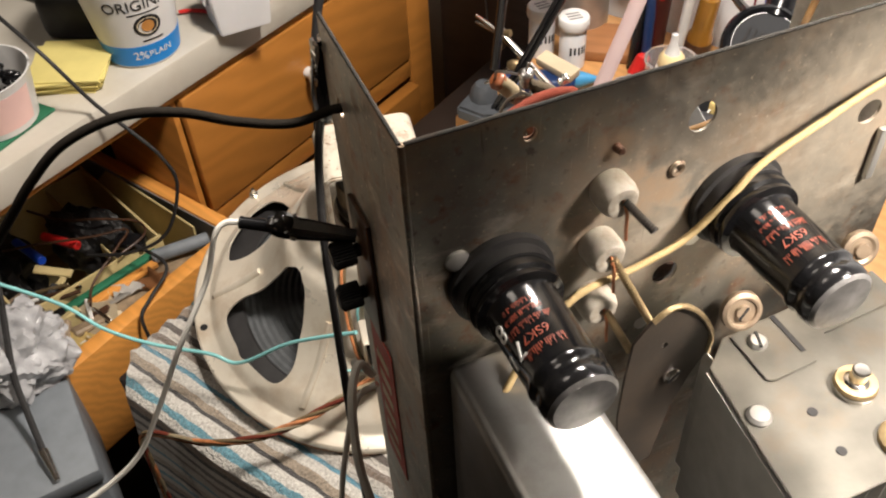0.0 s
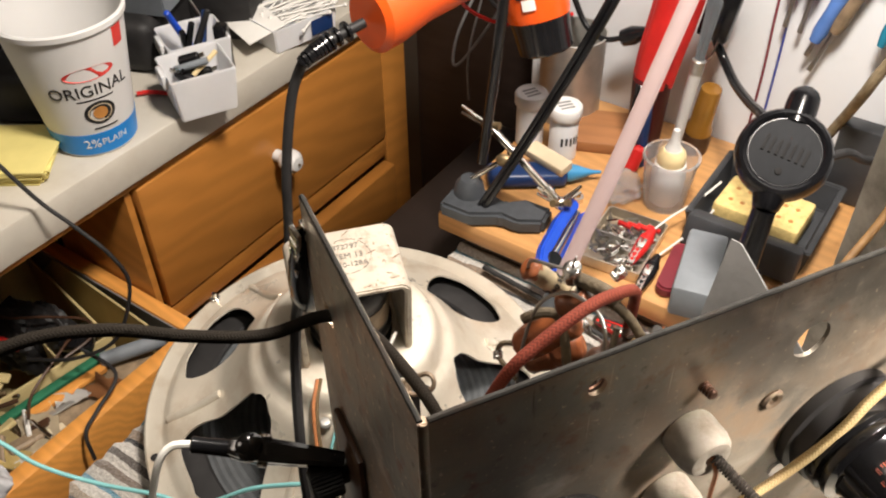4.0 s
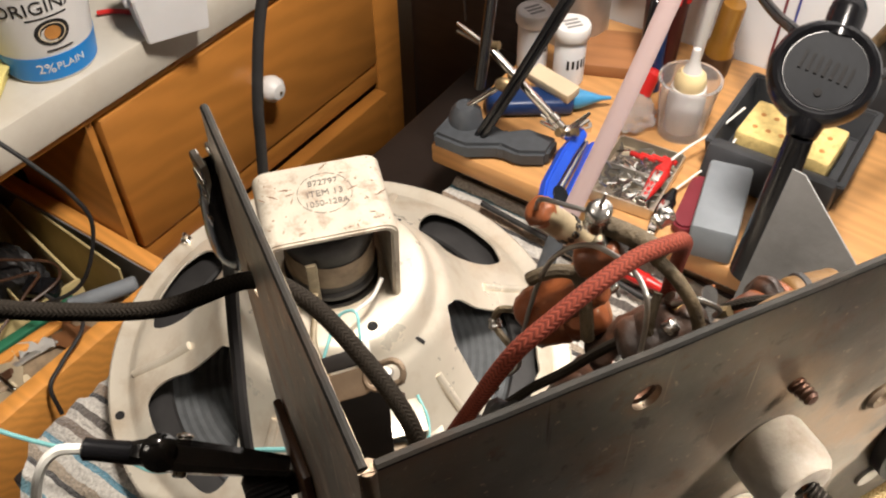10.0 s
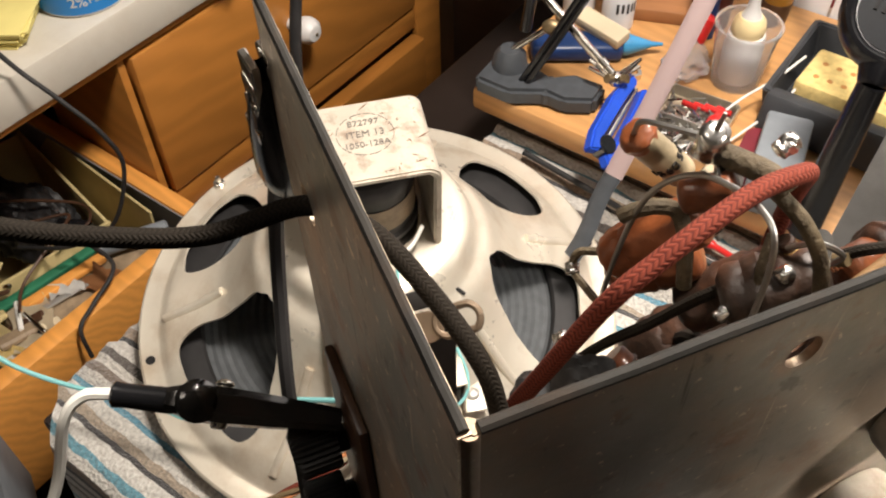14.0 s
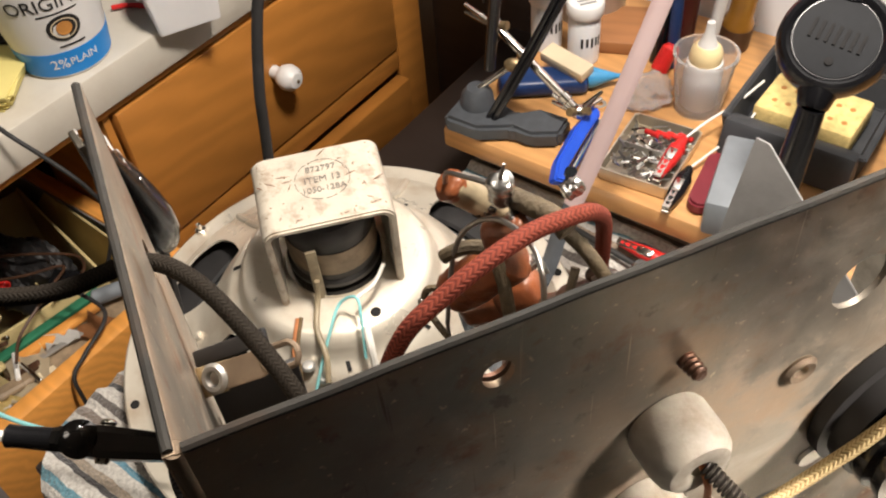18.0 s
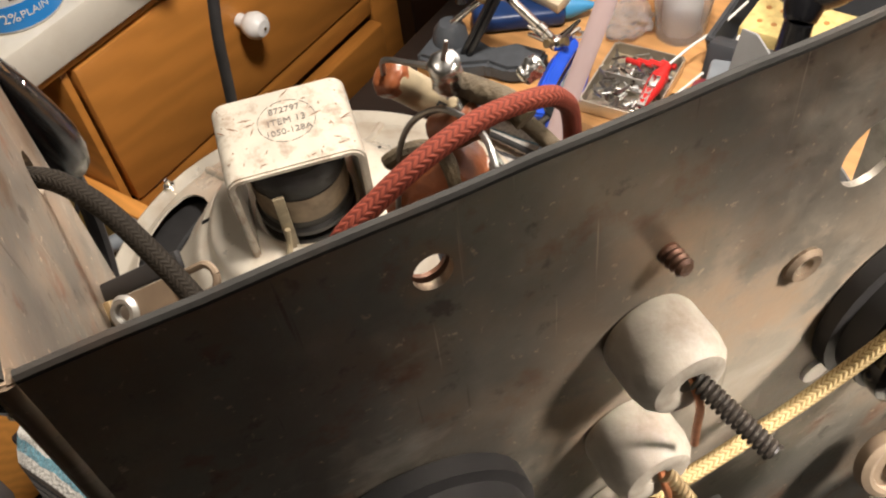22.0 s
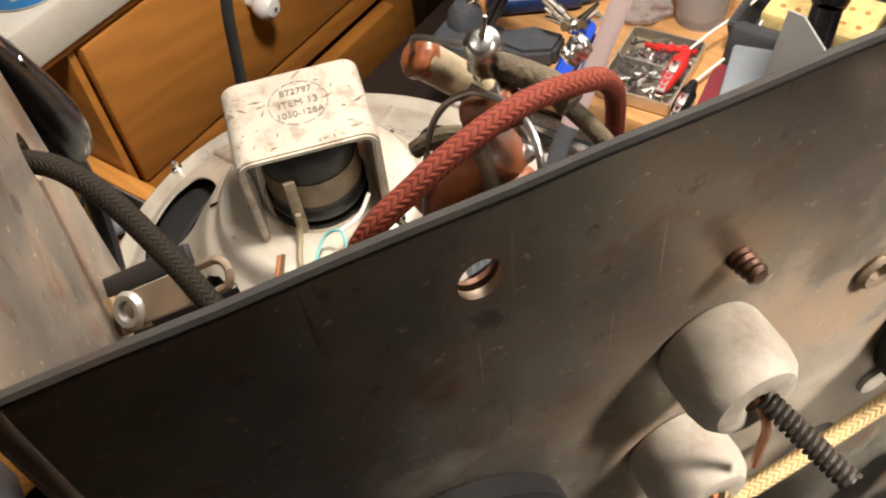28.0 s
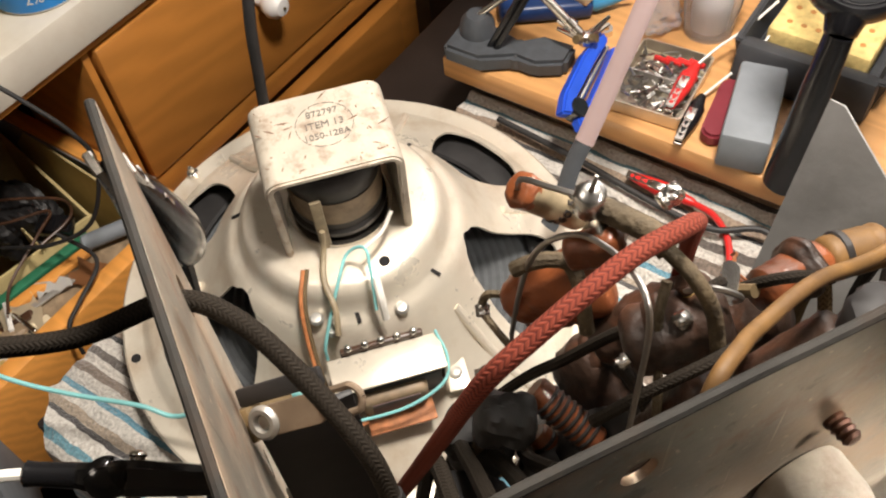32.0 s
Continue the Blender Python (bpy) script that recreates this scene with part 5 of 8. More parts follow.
chain("bare_wire", [(0.0519, 0.0535, 1.0895), (0.0528, 0.0525, 1.102), (0.0540, 0.0505, 1.1150), (0.0562, 0.0480, 1.1225), (0.0595, 0.0440, 1.1268), (0.0612, 0.0375, 1.1290), (0.0611, 0.0310, 1.1305), (0.0602, 0.0262, 1.1298), (0.0597, 0.0242, 1.1235), (0.0590, 0.0235, 1.110), (0.0568, 0.0215, 1.085)], 0.00055, "steelwire", "bent bare tinned wire", 8)
chain("yellow_wire", [(0.0615, 0.0120, 1.100), (0.0632, 0.0135, 1.112), (0.0665, 0.0155, 1.1200), (0.0735, 0.0190, 1.1185), (0.0807, 0.0226, 1.1138), (0.098, 0.0279, 1.1085), (0.1212, 0.0326, 1.0965), (0.150, 0.0375, 1.094), (0.170, 0.0425, 1.1030), (0.181, 0.0452, 1.1125), (0.1868, 0.0478, 1.1215), (0.1925, 0.0495, 1.1312), (0.2000, 0.0500, 1.1385), (LEN + 0.003, 0.052, 1.1395)], 0.00145, "ochrecloth", "yellow-brown cloth wire", 12)
# olive sleeved leads and the big solder joint with a paper capacitor
chain("cloth_sleeve", [(0.0640, 0.0500, 1.1262), (0.0662, 0.0445, 1.1275), (0.0690, 0.0385, 1.1278), (0.0702, 0.0350, 1.1262)], 0.0021, "olive", "crusted olive sleeving", 12)
chain("cloth_sleeve", [(0.0700, 0.0405, 1.1245), (0.0722, 0.0365, 1.1225), (0.0745, 0.0320, 1.1190), (0.0765, 0.0280, 1.1120), (0.078, 0.024, 1.095)], 0.0014, "olive", "crusted olive sleeving", 12)
chain("cloth_sleeve", [(0.0522, 0.0528, 1.1115), (0.0545, 0.0515, 1.1135), (0.0575, 0.0495, 1.1150), (0.0605, 0.0475, 1.1140), (0.0615, 0.0450, 1.1080), (0.062, 0.043, 1.098)], 0.0015, "olive", "short dark olive sleeve", 10)
part("solder_joint", lump((0.0632, 0.0480, 1.1270), (0.0617, 0.0450, 1.1345), 0.0025, 9, 0.2, 18), "solder", ch, "shiny solder blob")
part("solder_spike", rod((0.0618, 0.0455, 1.1335), (0.0626, 0.0452, 1.1378), 0.0006, 0.0003, 8), "steelwire", ch)
CA, CB = Vector((0.0568, 0.0585, 1.1245)), Vector((0.0690, 0.0590, 1.1105))
ca = part("capacitor", rod(CA, CB, 0.0031, bevel=0.0006, seg=24), "paperbeige", ch, "paper capacitor with printed figures")
part("end_wax", lump(CA.lerp(CB, -0.06), CA.lerp(CB, 0.16), 0.0032, 2, 0.14), "wax", ca, "brown wax end")
lettering("1560", 0.0030, "ink", ca, frame_to(CB, CA)[0] @ pose(0, 0, 0.0075, 0, 0, 150) @ pose(0, 0, 0), bend=0.00318)
lettering("1560", 0.0030, "ink", ca, frame_to(CB, CA)[0] @ pose(0, 0, 0.0075, 0, 0, 60) @ pose(0, 0, 0), bend=0.00318)
chain("lead", [(0.0562, 0.0586, 1.1252), (0.0562, 0.0568, 1.1292), (0.0585, 0.0515, 1.1312), (0.0612, 0.0465, 1.1325)], 0.00055, "steelwire", "tinned lead", 6)
part("mica_part", box(-0.004, 0.004, -0.003, 0.003, -0.0018, 0.0018, 0.001), "paperbeige", ch, "small moulded part", pose(0.0672, 0.0480, 1.1190, 20, 10, 30))
part("tag_lug", lathe([(0.0011, 0), (0.0030, 0), (0.0030, 0.0008), (0.0011, 0.0008)], 18, close=True), "solder", ch, "solder tag", pose(0.0655, 0.0440, 1.1245, 35, 20, 0))
part("solder_joint", lump((0.0735, 0.0430, 1.1275), (0.0775, 0.0430, 1.1290), 0.0016, 4, 0.35), "solder", ch)
part("solder_tag", plate_xy(rounded(0.009, 0.0038, 0.0018), 0.0005), "solder", ch, "", pose(0.0905, 0.0395, 1.0985, 25, -15, 50))
# wax covered coils and capacitors
WAXED = (((0.0545, 0.0572, 1.0945), (0.0662, 0.0472, 1.1110), 0.0052, "wax", ((0.30, 0.03, 0.93),)), ((0.0590, 0.0465, 1.1195), (0.0660, 0.0412, 1.1240), 0.0032, "wax", ()),
         ((0.0590, 0.0620, 1.0815), (0.0745, 0.0530, 1.0905), 0.0052, "wax", ((0.5, 0.03, 0.92),)), ((0.0672, 0.0385, 1.0965), (0.0840, 0.0310, 1.1030), 0.0066, "waxdark", ((0.35, 0.06, 1.10), (0.7, 0.05, 0.92))),
         ((0.0700, 0.0300, 1.0650), (0.0800, 0.0260, 1.0900), 0.0058, "waxdark", ()), ((0.0700, 0.0500, 1.0780), (0.0880, 0.0400, 1.0960), 0.0060, "waxdark", ((0.5, 0.12, 1.12),)),
         ((0.0880, 0.0260, 1.0800), (0.1050, 0.0220, 1.0950), 0.0060, "waxdark", ()), ((0.0760, 0.0620, 1.0500), (0.0960, 0.0480, 1.0640), 0.0070, "waxdark", ()),
         ((0.1000, 0.0640, 1.0400), (0.1220, 0.0460, 1.0560), 0.0075, "waxdark", ()), ((0.0560, 0.0260, 1.0350), (0.0640, 0.0200, 1.0600), 0.0070, "waxdark", ()))
for k, (p, q, r, mt, bands) in enumerate(WAXED):
    part("wax_capacitor", lump(p, q, r, k + 1, 0.13, bands=bands), mt, ch, "brown wax covered capacitor")
w = part("wax_capacitor", lump((0.1030, 0.0424, 1.0822), (0.1215, 0.0438, 1.0812), 0.0052, 21, 0.07, bands=((0.25, 0.04, 0.95),)), "wax", ch, "long brown wax tube")
part("wax_collar", lump((0.1120, 0.0436, 1.0826), (0.1180, 0.0440, 1.0818), 0.0070, 22, 0.16, bands=((0.5, 0.2, 1.05),)), "waxdark", w, "dark wax collar")
part("black_band", rod((0.1240, 0.0436, 1.0811), (0.1262, 0.0432, 1.0810), 0.0054, bevel=0.0004, seg=28), "coilwrap", w, "black tape band")
part("wax_capacitor", lump((0.1205, 0.0438, 1.0812), (0.1360, 0.0414, 1.0806), 0.0051, 23, 0.04, bands=((0.75, 0.03, 0.96),)), "ochrecloth", ch, "tan paper tube")
chain("lead", [(0.1360, 0.0414, 1.0806), (0.1385, 0.0405, 1.0830), (0.1395, 0.0390, 1.0790), (0.1390, 0.0360, 1.0700)], 0.0005, "steelwire", "tinned lead", 6)
for k in range(3):
    chain("lead", [(0.1010 + 0.001 * k, 0.0424, 1.0840), (0.0985 + 0.0006 * k, 0.0445 + 0.0015 * k, 1.0880), (0.0995 + 0.0012 * k, 0.0475 + 0.001 * k, 1.0890), (0.1015, 0.0490 + 0.0008 * k, 1.0875)], 0.0003, "copper", "fine twisted copper lead", 5)
for c0, c1, r, n, wind in (((0.0560, 0.0520, 1.0665), (0.0645, 0.0384, 1.0570), 0.0035, 8, "coilwrap"), ((0.0558, 0.0500, 1.0490), (0.0617, 0.0415, 1.0405), 0.0030, 3, "coilwrap"), ((0.066, 0.074, 0.990), (0.072, 0.056, 1.022), 0.0060, 10, "coilwrap")):
    p, q = Vector(c0), Vector(c1)
    cf = part("coil_former", rod(p, q, r, bevel=0.0006, seg=26), "wax", ch, "brown former wound with black wire")
    for k in range(n):
        f = 0.18 + 0.64 * k / max(1, n - 1)
        part("turn", rod(p.lerp(q, f), p.lerp(q, f + 0.38 / max(n, 5)), r * 1.14, bevel=0.0003, seg=24), wind, cf)
part("taped_joint", lump((0.0420, 0.0505, 1.0690), (0.0520, 0.0455, 1.0640), 0.0062, 31, 0.3), "blackmatt", ch, "black taped joint")
part("taped_joint", lump((0.0380, 0.0600, 1.0440), (0.0500, 0.0520, 1.0500), 0.0080, 33, 0.3), "blackmatt", ch, "black taped joint")
part("taped_joint", lump((0.0500, 0.0440, 1.0360), (0.0660, 0.0400, 1.0420), 0.0090, 35, 0.3), "blackmatt", ch, "black taped joint")
# lug arm to the left of the coils
chain("lug_arm", [(0.0515, 0.0530, 1.0855), (0.0505, 0.0575, 1.0865), (0.0498, 0.0622, 1.0878), (0.0512, 0.0628, 1.0915), (0.0540, 0.0600, 1.0935)], 0.0009, "olive", "bent solder lug", 6)
part("solder_joint", lump((0.0494, 0.0612, 1.0870), (0.0502, 0.0635, 1.0885), 0.0014, 6, 0.3), "solder", ch)
part("solder_joint", lump((0.0470, 0.0605, 1.0650), (0.0495, 0.0600, 1.0675), 0.0018, 7, 0.25), "solder", ch)
chain("thin_wire", [(0.0485, 0.0605, 1.0665), (0.0505, 0.0580, 1.0720), (0.0520, 0.0540, 1.0800), (0.0519, 0.0535, 1.0895)], 0.0005, "steelwire", "thin bent wire", 6)
chain("thin_wire", [(0.0690, 0.0590, 1.1105), (0.0720, 0.0560, 1.1060), (0.0745, 0.0500, 1.0980)], 0.0005, "steelwire", "thin bent wire", 6)
chain("thin_wire", [(0.0860, 0.0330, 1.1040), (0.0845, 0.0310, 1.1090), (0.0800, 0.0330, 1.1120), (0.0775, 0.0370, 1.1080)], 0.0006, "steelwire", "thin bent wire", 6)
rs = part("resistor", rod((0.0778, 0.0385, 1.1085), (0.0838, 0.0345, 1.0985), 0.0017, bevel=0.0004, seg=18), "waxdark", ch, "small banded resistor")
for f, mt in ((0.18, "sponge"), (0.42, "paper"), (0.62, "ink"), (0.8, "solder")):
    p, q = Vector((0.0778, 0.0385, 1.1085)), Vector((0.0838, 0.0345, 1.0985))
    part("band", rod(p.lerp(q, f), p.lerp(q, f + 0.12), 0.00178, seg=18), mt, rs)
for k, pts in enumerate((((0.0560, 0.0300, 1.0900), (0.0640, 0.0260, 1.1010), (0.0740, 0.0240, 1.1060), (0.0850, 0.0260, 1.1030), (0.0920, 0.0320, 1.0900)), ((0.0490, 0.0570, 1.0600), (0.0560, 0.0540, 1.0690), (0.0620, 0.0500, 1.0770), (0.0680, 0.0440, 1.0900), (0.0760, 0.0380, 1.1010), (0.0860, 0.0380, 1.1030), (0.0930, 0.0440, 1.0900)),
                         ((0.0690, 0.0300, 1.0600), (0.0700, 0.0290, 1.0780), (0.0700, 0.0310, 1.0940), (0.0710, 0.0350, 1.1060), (0.0740, 0.0380, 1.1120)), ((0.0400, 0.0500, 1.0300), (0.0425, 0.0515, 1.0500), (0.0455, 0.0490, 1.0640), (0.0490, 0.0470, 1.0690)),
                         ((0.0360, 0.0560, 1.0100), (0.0385, 0.0540, 1.0400), (0.0440, 0.0490, 1.0620)), ((0.0880, 0.0480, 1.0700), (0.0930, 0.0400, 1.0930), (0.1000, 0.0340, 1.1010), (0.1100, 0.0330, 1.0950)))):
    chain("hook_up_wire", pts, (0.0012, 0.0013, 0.0010, 0.0018, 0.0015, 0.0012)[k], ("darkcloth", "darkcloth", "olive", "blackmatt", "olive", "darkcloth")[k], "old cloth covered wire", 8)
for p, r in (((0.0745, 0.0330, 1.1065), 0.0016), ((0.0690, 0.0470, 1.1070), 0.0015), ((0.0910, 0.0400, 1.0960), 0.0018), ((0.0640, 0.0340, 1.0990), 0.0013)):
    part("solder_joint", lump((p[0] - r, p[1], p[2] - r * 0.4), (p[0] + r, p[1], p[2] + r * 0.4), r, int(p[0] * 1e4) % 50, 0.3, 14, 8), "solder", ch)
for p, q in (((0.044, 0.046, 1.045), (0.052, 0.060, 1.05)), ((0.088, 0.05, 1.085), (0.094, 0.036, 1.098))):
    part("lug_strip", rod(p, q, 0.0014, seg=8), "brass", ch)
rng = random.Random(4)
for k in range(9):
    x0 = 0.022 + k * 0.018
    chain("hook_up_wire", [(x0, 0.012 + rng.random() * 0.02, 1.045 + rng.random() * 0.03), (x0 + 0.012, 0.025 + rng.random() * 0.02, 1.030 + rng.random() * 0.05), (x0 + 0.02, 0.04 + rng.random() * 0.02, 1.02 + rng.random() * 0.04), (x0 + 0.03, 0.05, 0.98)], 0.0016, ("darkcloth", "oldcloth", "darkcloth", "blackmatt")[k % 4], "old cloth covered wire", 8)
for k in range(4):
    x0 = 0.028 + k * 0.007
    chain("hook_up_wire", [(x0, 0.030, 1.075), (x0 + 0.002, 0.045, 1.068 - 0.006 * k), (x0 + 0.003, 0.056, 1.045), (x0 - 0.002, 0.060, 1.00), (x0, 0.062, 0.95)], 0.0019, "darkcloth", "old dark cloth wire", 8)
part("grey_shield", sheet_with_holes([(0.006, 0.93), (0.062, 0.93), (0.062, 1.040), (0.003, 1.080), (-0.001, 1.080)], [], 0.0012), "fin", ch, "dull grey metal shield", Matrix.Translation((0.150, 0.080, 1.06)) @ Matrix(((0.35, 0.850, 0.394, 0), (-0.937, 0.317, 0.147, 0), (0, -0.42, 0.9075, 0), (0, 0, 0, 1))) @ pose(0, 0, -1.06))
# three dark lumps added to stand in for the cavity's shade
part("taped_part", lump((0.0620, 0.0420, 1.0360), (0.0900, 0.0300, 1.0600), 0.0125, 41, 0.2), "coilwrap", ch, "dark lump added for the shade deep inside")
part("taped_part", lump((0.0920, 0.0140, 1.0570), (0.1080, 0.0150, 1.0480), 0.0095, 43, 0.2), "waxdark", ch, "dark lump added behind a hole in the plate")
part("taped_part", lump((0.1040, 0.0165, 1.0700), (0.1085, 0.0175, 1.1060), 0.0085, 45, 0.12), "blackmatt", ch, "black lump added behind the large hole in the plate")
part("wax_capacitor", lump((0.0700, 0.0565, 1.0480), (0.0840, 0.0600, 1.0440), 0.0105, 47, 0.2), "waxdark", ch, "dark wax covered part")
# black deck: the cavity's deep shade put into its colour
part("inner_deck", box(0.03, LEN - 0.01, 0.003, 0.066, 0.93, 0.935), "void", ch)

# yellow braided cord in front of the plate
chain("front_cord", [(0.020, -0.022, 1.052), (0.036, -0.014, 1.066), (0.0545, -0.0100, 1.0775), (0.070, -0.0082, 1.0785), (0.080, -0.0078, 1.0790), (0.0985, -0.0078, 1.0845), (0.112, -0.0105, 1.1010), (0.124, -0.0095, 1.1115), (0.148, -0.0078, 1.1200), (0.169, -0.007, 1.1275), (0.205, -0.006, 1.137)], 0.0014, "yellowcloth", "pale yellow braided cord", 12)


# ---------------- clips and leads on the chassis ----------------
def gator(name, m, label, material="black", length=0.062, metal="chrome", fat=1.0, lip=True, sleeved=False):
    """An insulated crocodile clip along +x, jaws at x=0."""
    g = thing(name, label, "test clip", m)
    for sgn in (1, -1):
        jaw = bmesh.new()
        for k in range(4):
            x0 = k * 0.0055
            box(x0, x0 + 0.0062, -0.0030 + k * 0.0002, 0.0030 - k * 0.0002, min(sgn * 0.0010, sgn * (0.0030 + k * 0.0005)), max(sgn * 0.0010, sgn * (0.0030 + k * 0.0005)), 0.0004, 1, jaw)
        box(0.018, 0.030, -0.0034, 0.0034, min(sgn * 0.001, sgn * 0.0050), max(sgn * 0.001, sgn * 0.0050), 0.0008, 2, jaw)
        part("jaw", jaw, metal, g, "", pose(0, 0, 0, 0, -sgn * (4 * fat if lip else 0.8), 0) @ Matrix.Diagonal((1, fat, fat, 1)))
    part("hinge_pin", rod((0.026, -0.0045, 0), (0.026, 0.0045, 0), 0.0014, seg=12), metal, g)
    prof = [(0.0034, 0.020), (0.0048, 0.022), (0.0058, 0.028), (0.0062, 0.034), (0.0056, 0.040), (0.0046, 0.050), (0.0040, length - 0.002), (0.0033, length), (0.0, length)]
    if sleeved:
        prof = [(0.0, 0.0022), (0.0022, 0.0022), (0.0034, 0.003), (0.0046, 0.010), (0.0062, 0.022), (0.0066, 0.030), (0.0056, 0.038), (0.0042, 0.044), (0.0036, length - 0.002), (0.0028, length), (0.0, length)]
    elif not lip:
        prof = [(0.0028, 0.0045), (0.0040, 0.010), (0.0058, 0.020), (0.0070, 0.030), (0.0074, 0.037), (0.0068, 0.043), (0.0052, 0.048), (0.0034, 0.0505), (0.0, 0.051)]
    boot = part("boot", lathe([(r * fat, h) for r, h in prof], 22, matrix=pose(0, 0, 0, 0, 90, 0)), material, g, "insulating boot of soft plastic")
    if lip:
        part("boot_lip", lathe([(r * fat, h) for r, h in ((0.0056, 0.0335), (0.0066, 0.0345), (0.0066, 0.0365), (0.0056, 0.0375))], 22, matrix=pose(0, 0, 0, 0, 90, 0), close=True), material, g)
    return g


def ch_point(s, i, z):
    return CH @ Vector((s, i, z))


def along(a, b, spin=0):
    """A pose whose x axis runs from a to b."""
    a, b = Vector(a), Vector(b)
    x = (b - a).normalized()
    y = Vector((0, 0, 1)).cross(x)
    y = y.normalized() if y.length > 1e-3 else Vector((0, 1, 0))
    z = x.cross(y)
    return Matrix.Translation(a) @ Matrix((x, y, z)).transposed().to_4x4() @ pose(0, 0, 0, spin, 0, 0)


def lead(name, points, r, material, label, category="wire", seg=8, per=8):
    return single(name, cable(points, r, seg, per), material, label, category)




def metal_clip(m, label):
    """A bare black nickel crocodile clip along +x: jaws at x=0, lever hump and pin half way, wire barrel at the tail."""
    g = thing("crocodile_clip", label, "test clip", m)

    def jaw(flip):
        bm = bmesh.new()
        rows = []
        for x, w, h0, h1 in ((0.0, 0.0022, 0.0003, 0.0024), (0.006, 0.0026, 0.0004, 0.0032), (0.014, 0.0031, 0.0006, 0.0042), (0.021, 0.0034, 0.0007, 0.0050), (0.0265, 0.0034, 0.0009, 0.0062), (0.030, 0.0030, 0.0014, 0.0064), (0.0335, 0.0022, 0.0020, 0.0050)):
            rows.append([bm.verts.new((x, y, z * flip)) for y, z in ((-w, h0), (-w, h1 * 0.72), (-w * 0.55, h1), (w * 0.55, h1), (w, h1 * 0.72), (w, h0))])
        for p, q in zip(rows, rows[1:]):
            for k in range(6):
                bm.faces.new((p[k], p[(k + 1) % 6], q[(k + 1) % 6], q[k]))
        bm.faces.new(rows[0])
        bm.faces.new(rows[-1])
        return bm

    up = part("upper_jaw", jaw(1), "blacknickel", g, "black nickel upper jaw with thumb lever")
    part("thumb_lever", lathe([(0, 0), (0.0042, 0), (0.0042, 0.0010), (0.0030, 0.0020), (0, 0.0024)], 20), "blacknickel", up, "", pose(0.0275, 0, 0.0050, 0, -14, 0))
    low = part("lower_jaw", jaw(-0.78), "blacknickel", g)
    for k in range(4):
        part("tooth", box(0.001 + k * 0.0024, 0.0022 + k * 0.0024, -0.0020, 0.0020, -0.0006, 0.0007, 0.0002, 1), "chrome", low)
    pin = part("pin", rod((0.0235, -0.0044, -0.0004), (0.0235, 0.0044, -0.0004), 0.0016, seg=14, bevel=0.0004), "chrome", g, "bright hinge pin")
    part("pin_head", ball((0.0235, -0.0044, -0.0004), 0.0019, squash=(1, 0.5, 1)), "chrome", pin)
    part("spring", spring((0.0262, -0.0026, -0.0006), (0.0262, 0.0026, -0.0006), 0.0019, 5, 0.0004), "chrome", g)
    part("barrel", lathe([(0.0016, 0.0), (0.0025, 0.0004), (0.0026, 0.002), (0.0024, 0.0105), (0.0026, 0.0125), (0.0020, 0.0130), (0, 0.0130)], 20, matrix=pose(0.0315, 0, -0.0006, 0, 90, 0)), "black", g, "black sleeved wire barrel")
    return g


metal_clip(along(ch_point(-0.0040, 0.0550, 1.0745), ch_point(-0.0445, 0.0735, 1.0830), -25), "black nickel crocodile clip gripping a terminal knob")
lead("white_test_lead", [ch_point(*p) for p in ((-0.0435, 0.0730, 1.0828), (-0.0490, 0.0745, 1.0830), (-0.0540, 0.073, 1.0790), (-0.062, 0.069, 1.062), (-0.080, 0.060, 1.040), (-0.097, 0.060, 1.008), (-0.115, 0.060, 0.981), (-0.150, 0.060, 0.962), (-0.21, 0.05, 0.955))], 0.0012, "whitewire", "white test lead hanging from a black clip")
gator("crocodile_clip", along(ch_point(-0.0027, 0.0730, 1.1498), ch_point(0.001, 0.092, 1.104), 68), "black crocodile clip on the edge of the chassis", length=0.052, fat=0.74, metal="chrome", lip=False)
lead("black_test_lead", [ch_point(*p) for p in ((-0.001, 0.0970, 1.102), (-0.002, 0.104, 1.086), (-0.005, 0.104, 1.064), (-0.0105, 0.090, 1.040), (-0.0135, 0.080, 1.010), (-0.0160, 0.073, 0.975), (-0.0185, 0.066, 0.930), (-0.020, 0.056, 0.87), (-0.020, 0.050, 0.80), (-0.02, 0.05, 0.737))], 0.0019, "blackmatt", "black test lead hanging beside the chassis")
lead("cyan_wire", [ch_point(*p) for p in ((-0.30, 0.435, 0.850), (-0.25, 0.412, 0.832), (-0.18, 0.372, 0.800), (-0.15, 0.343, 0.783), (-0.118, 0.319, 0.774), (-0.079, 0.288, 0.7765), (-0.060, 0.272, 0.7735), (-0.0257, 0.249, 0.803), (-0.005, 0.231, 0.820), (0.020, 0.205, 0.842))], 0.0015, "cyanwire", "pale cyan wire running over the towel to the loudspeaker")
lead("white_red_lead", [ch_point(*p) for p in ((-0.004, 0.066, 0.975), (-0.010, 0.066, 0.985), (-0.018, 0.055, 0.975), (-0.022, 0.045, 0.94), (-0.020, 0.04, 0.90), (-0.02, 0.04, 0.83), (-0.02, 0.05, 0.74))], 0.0022, "whitewire", "white sleeved lead beside the chassis")
lead("white_lead", [ch_point(*p) for p in ((-0.004, 0.060, 0.975), (-0.014, 0.063, 0.965), (-0.022, 0.066, 0.93), (-0.030, 0.066, 0.89), (-0.036, 0.064, 0.84), (-0.04, 0.07, 0.74))], 0.0016, "whitewire", "white lead hanging beside the chassis")

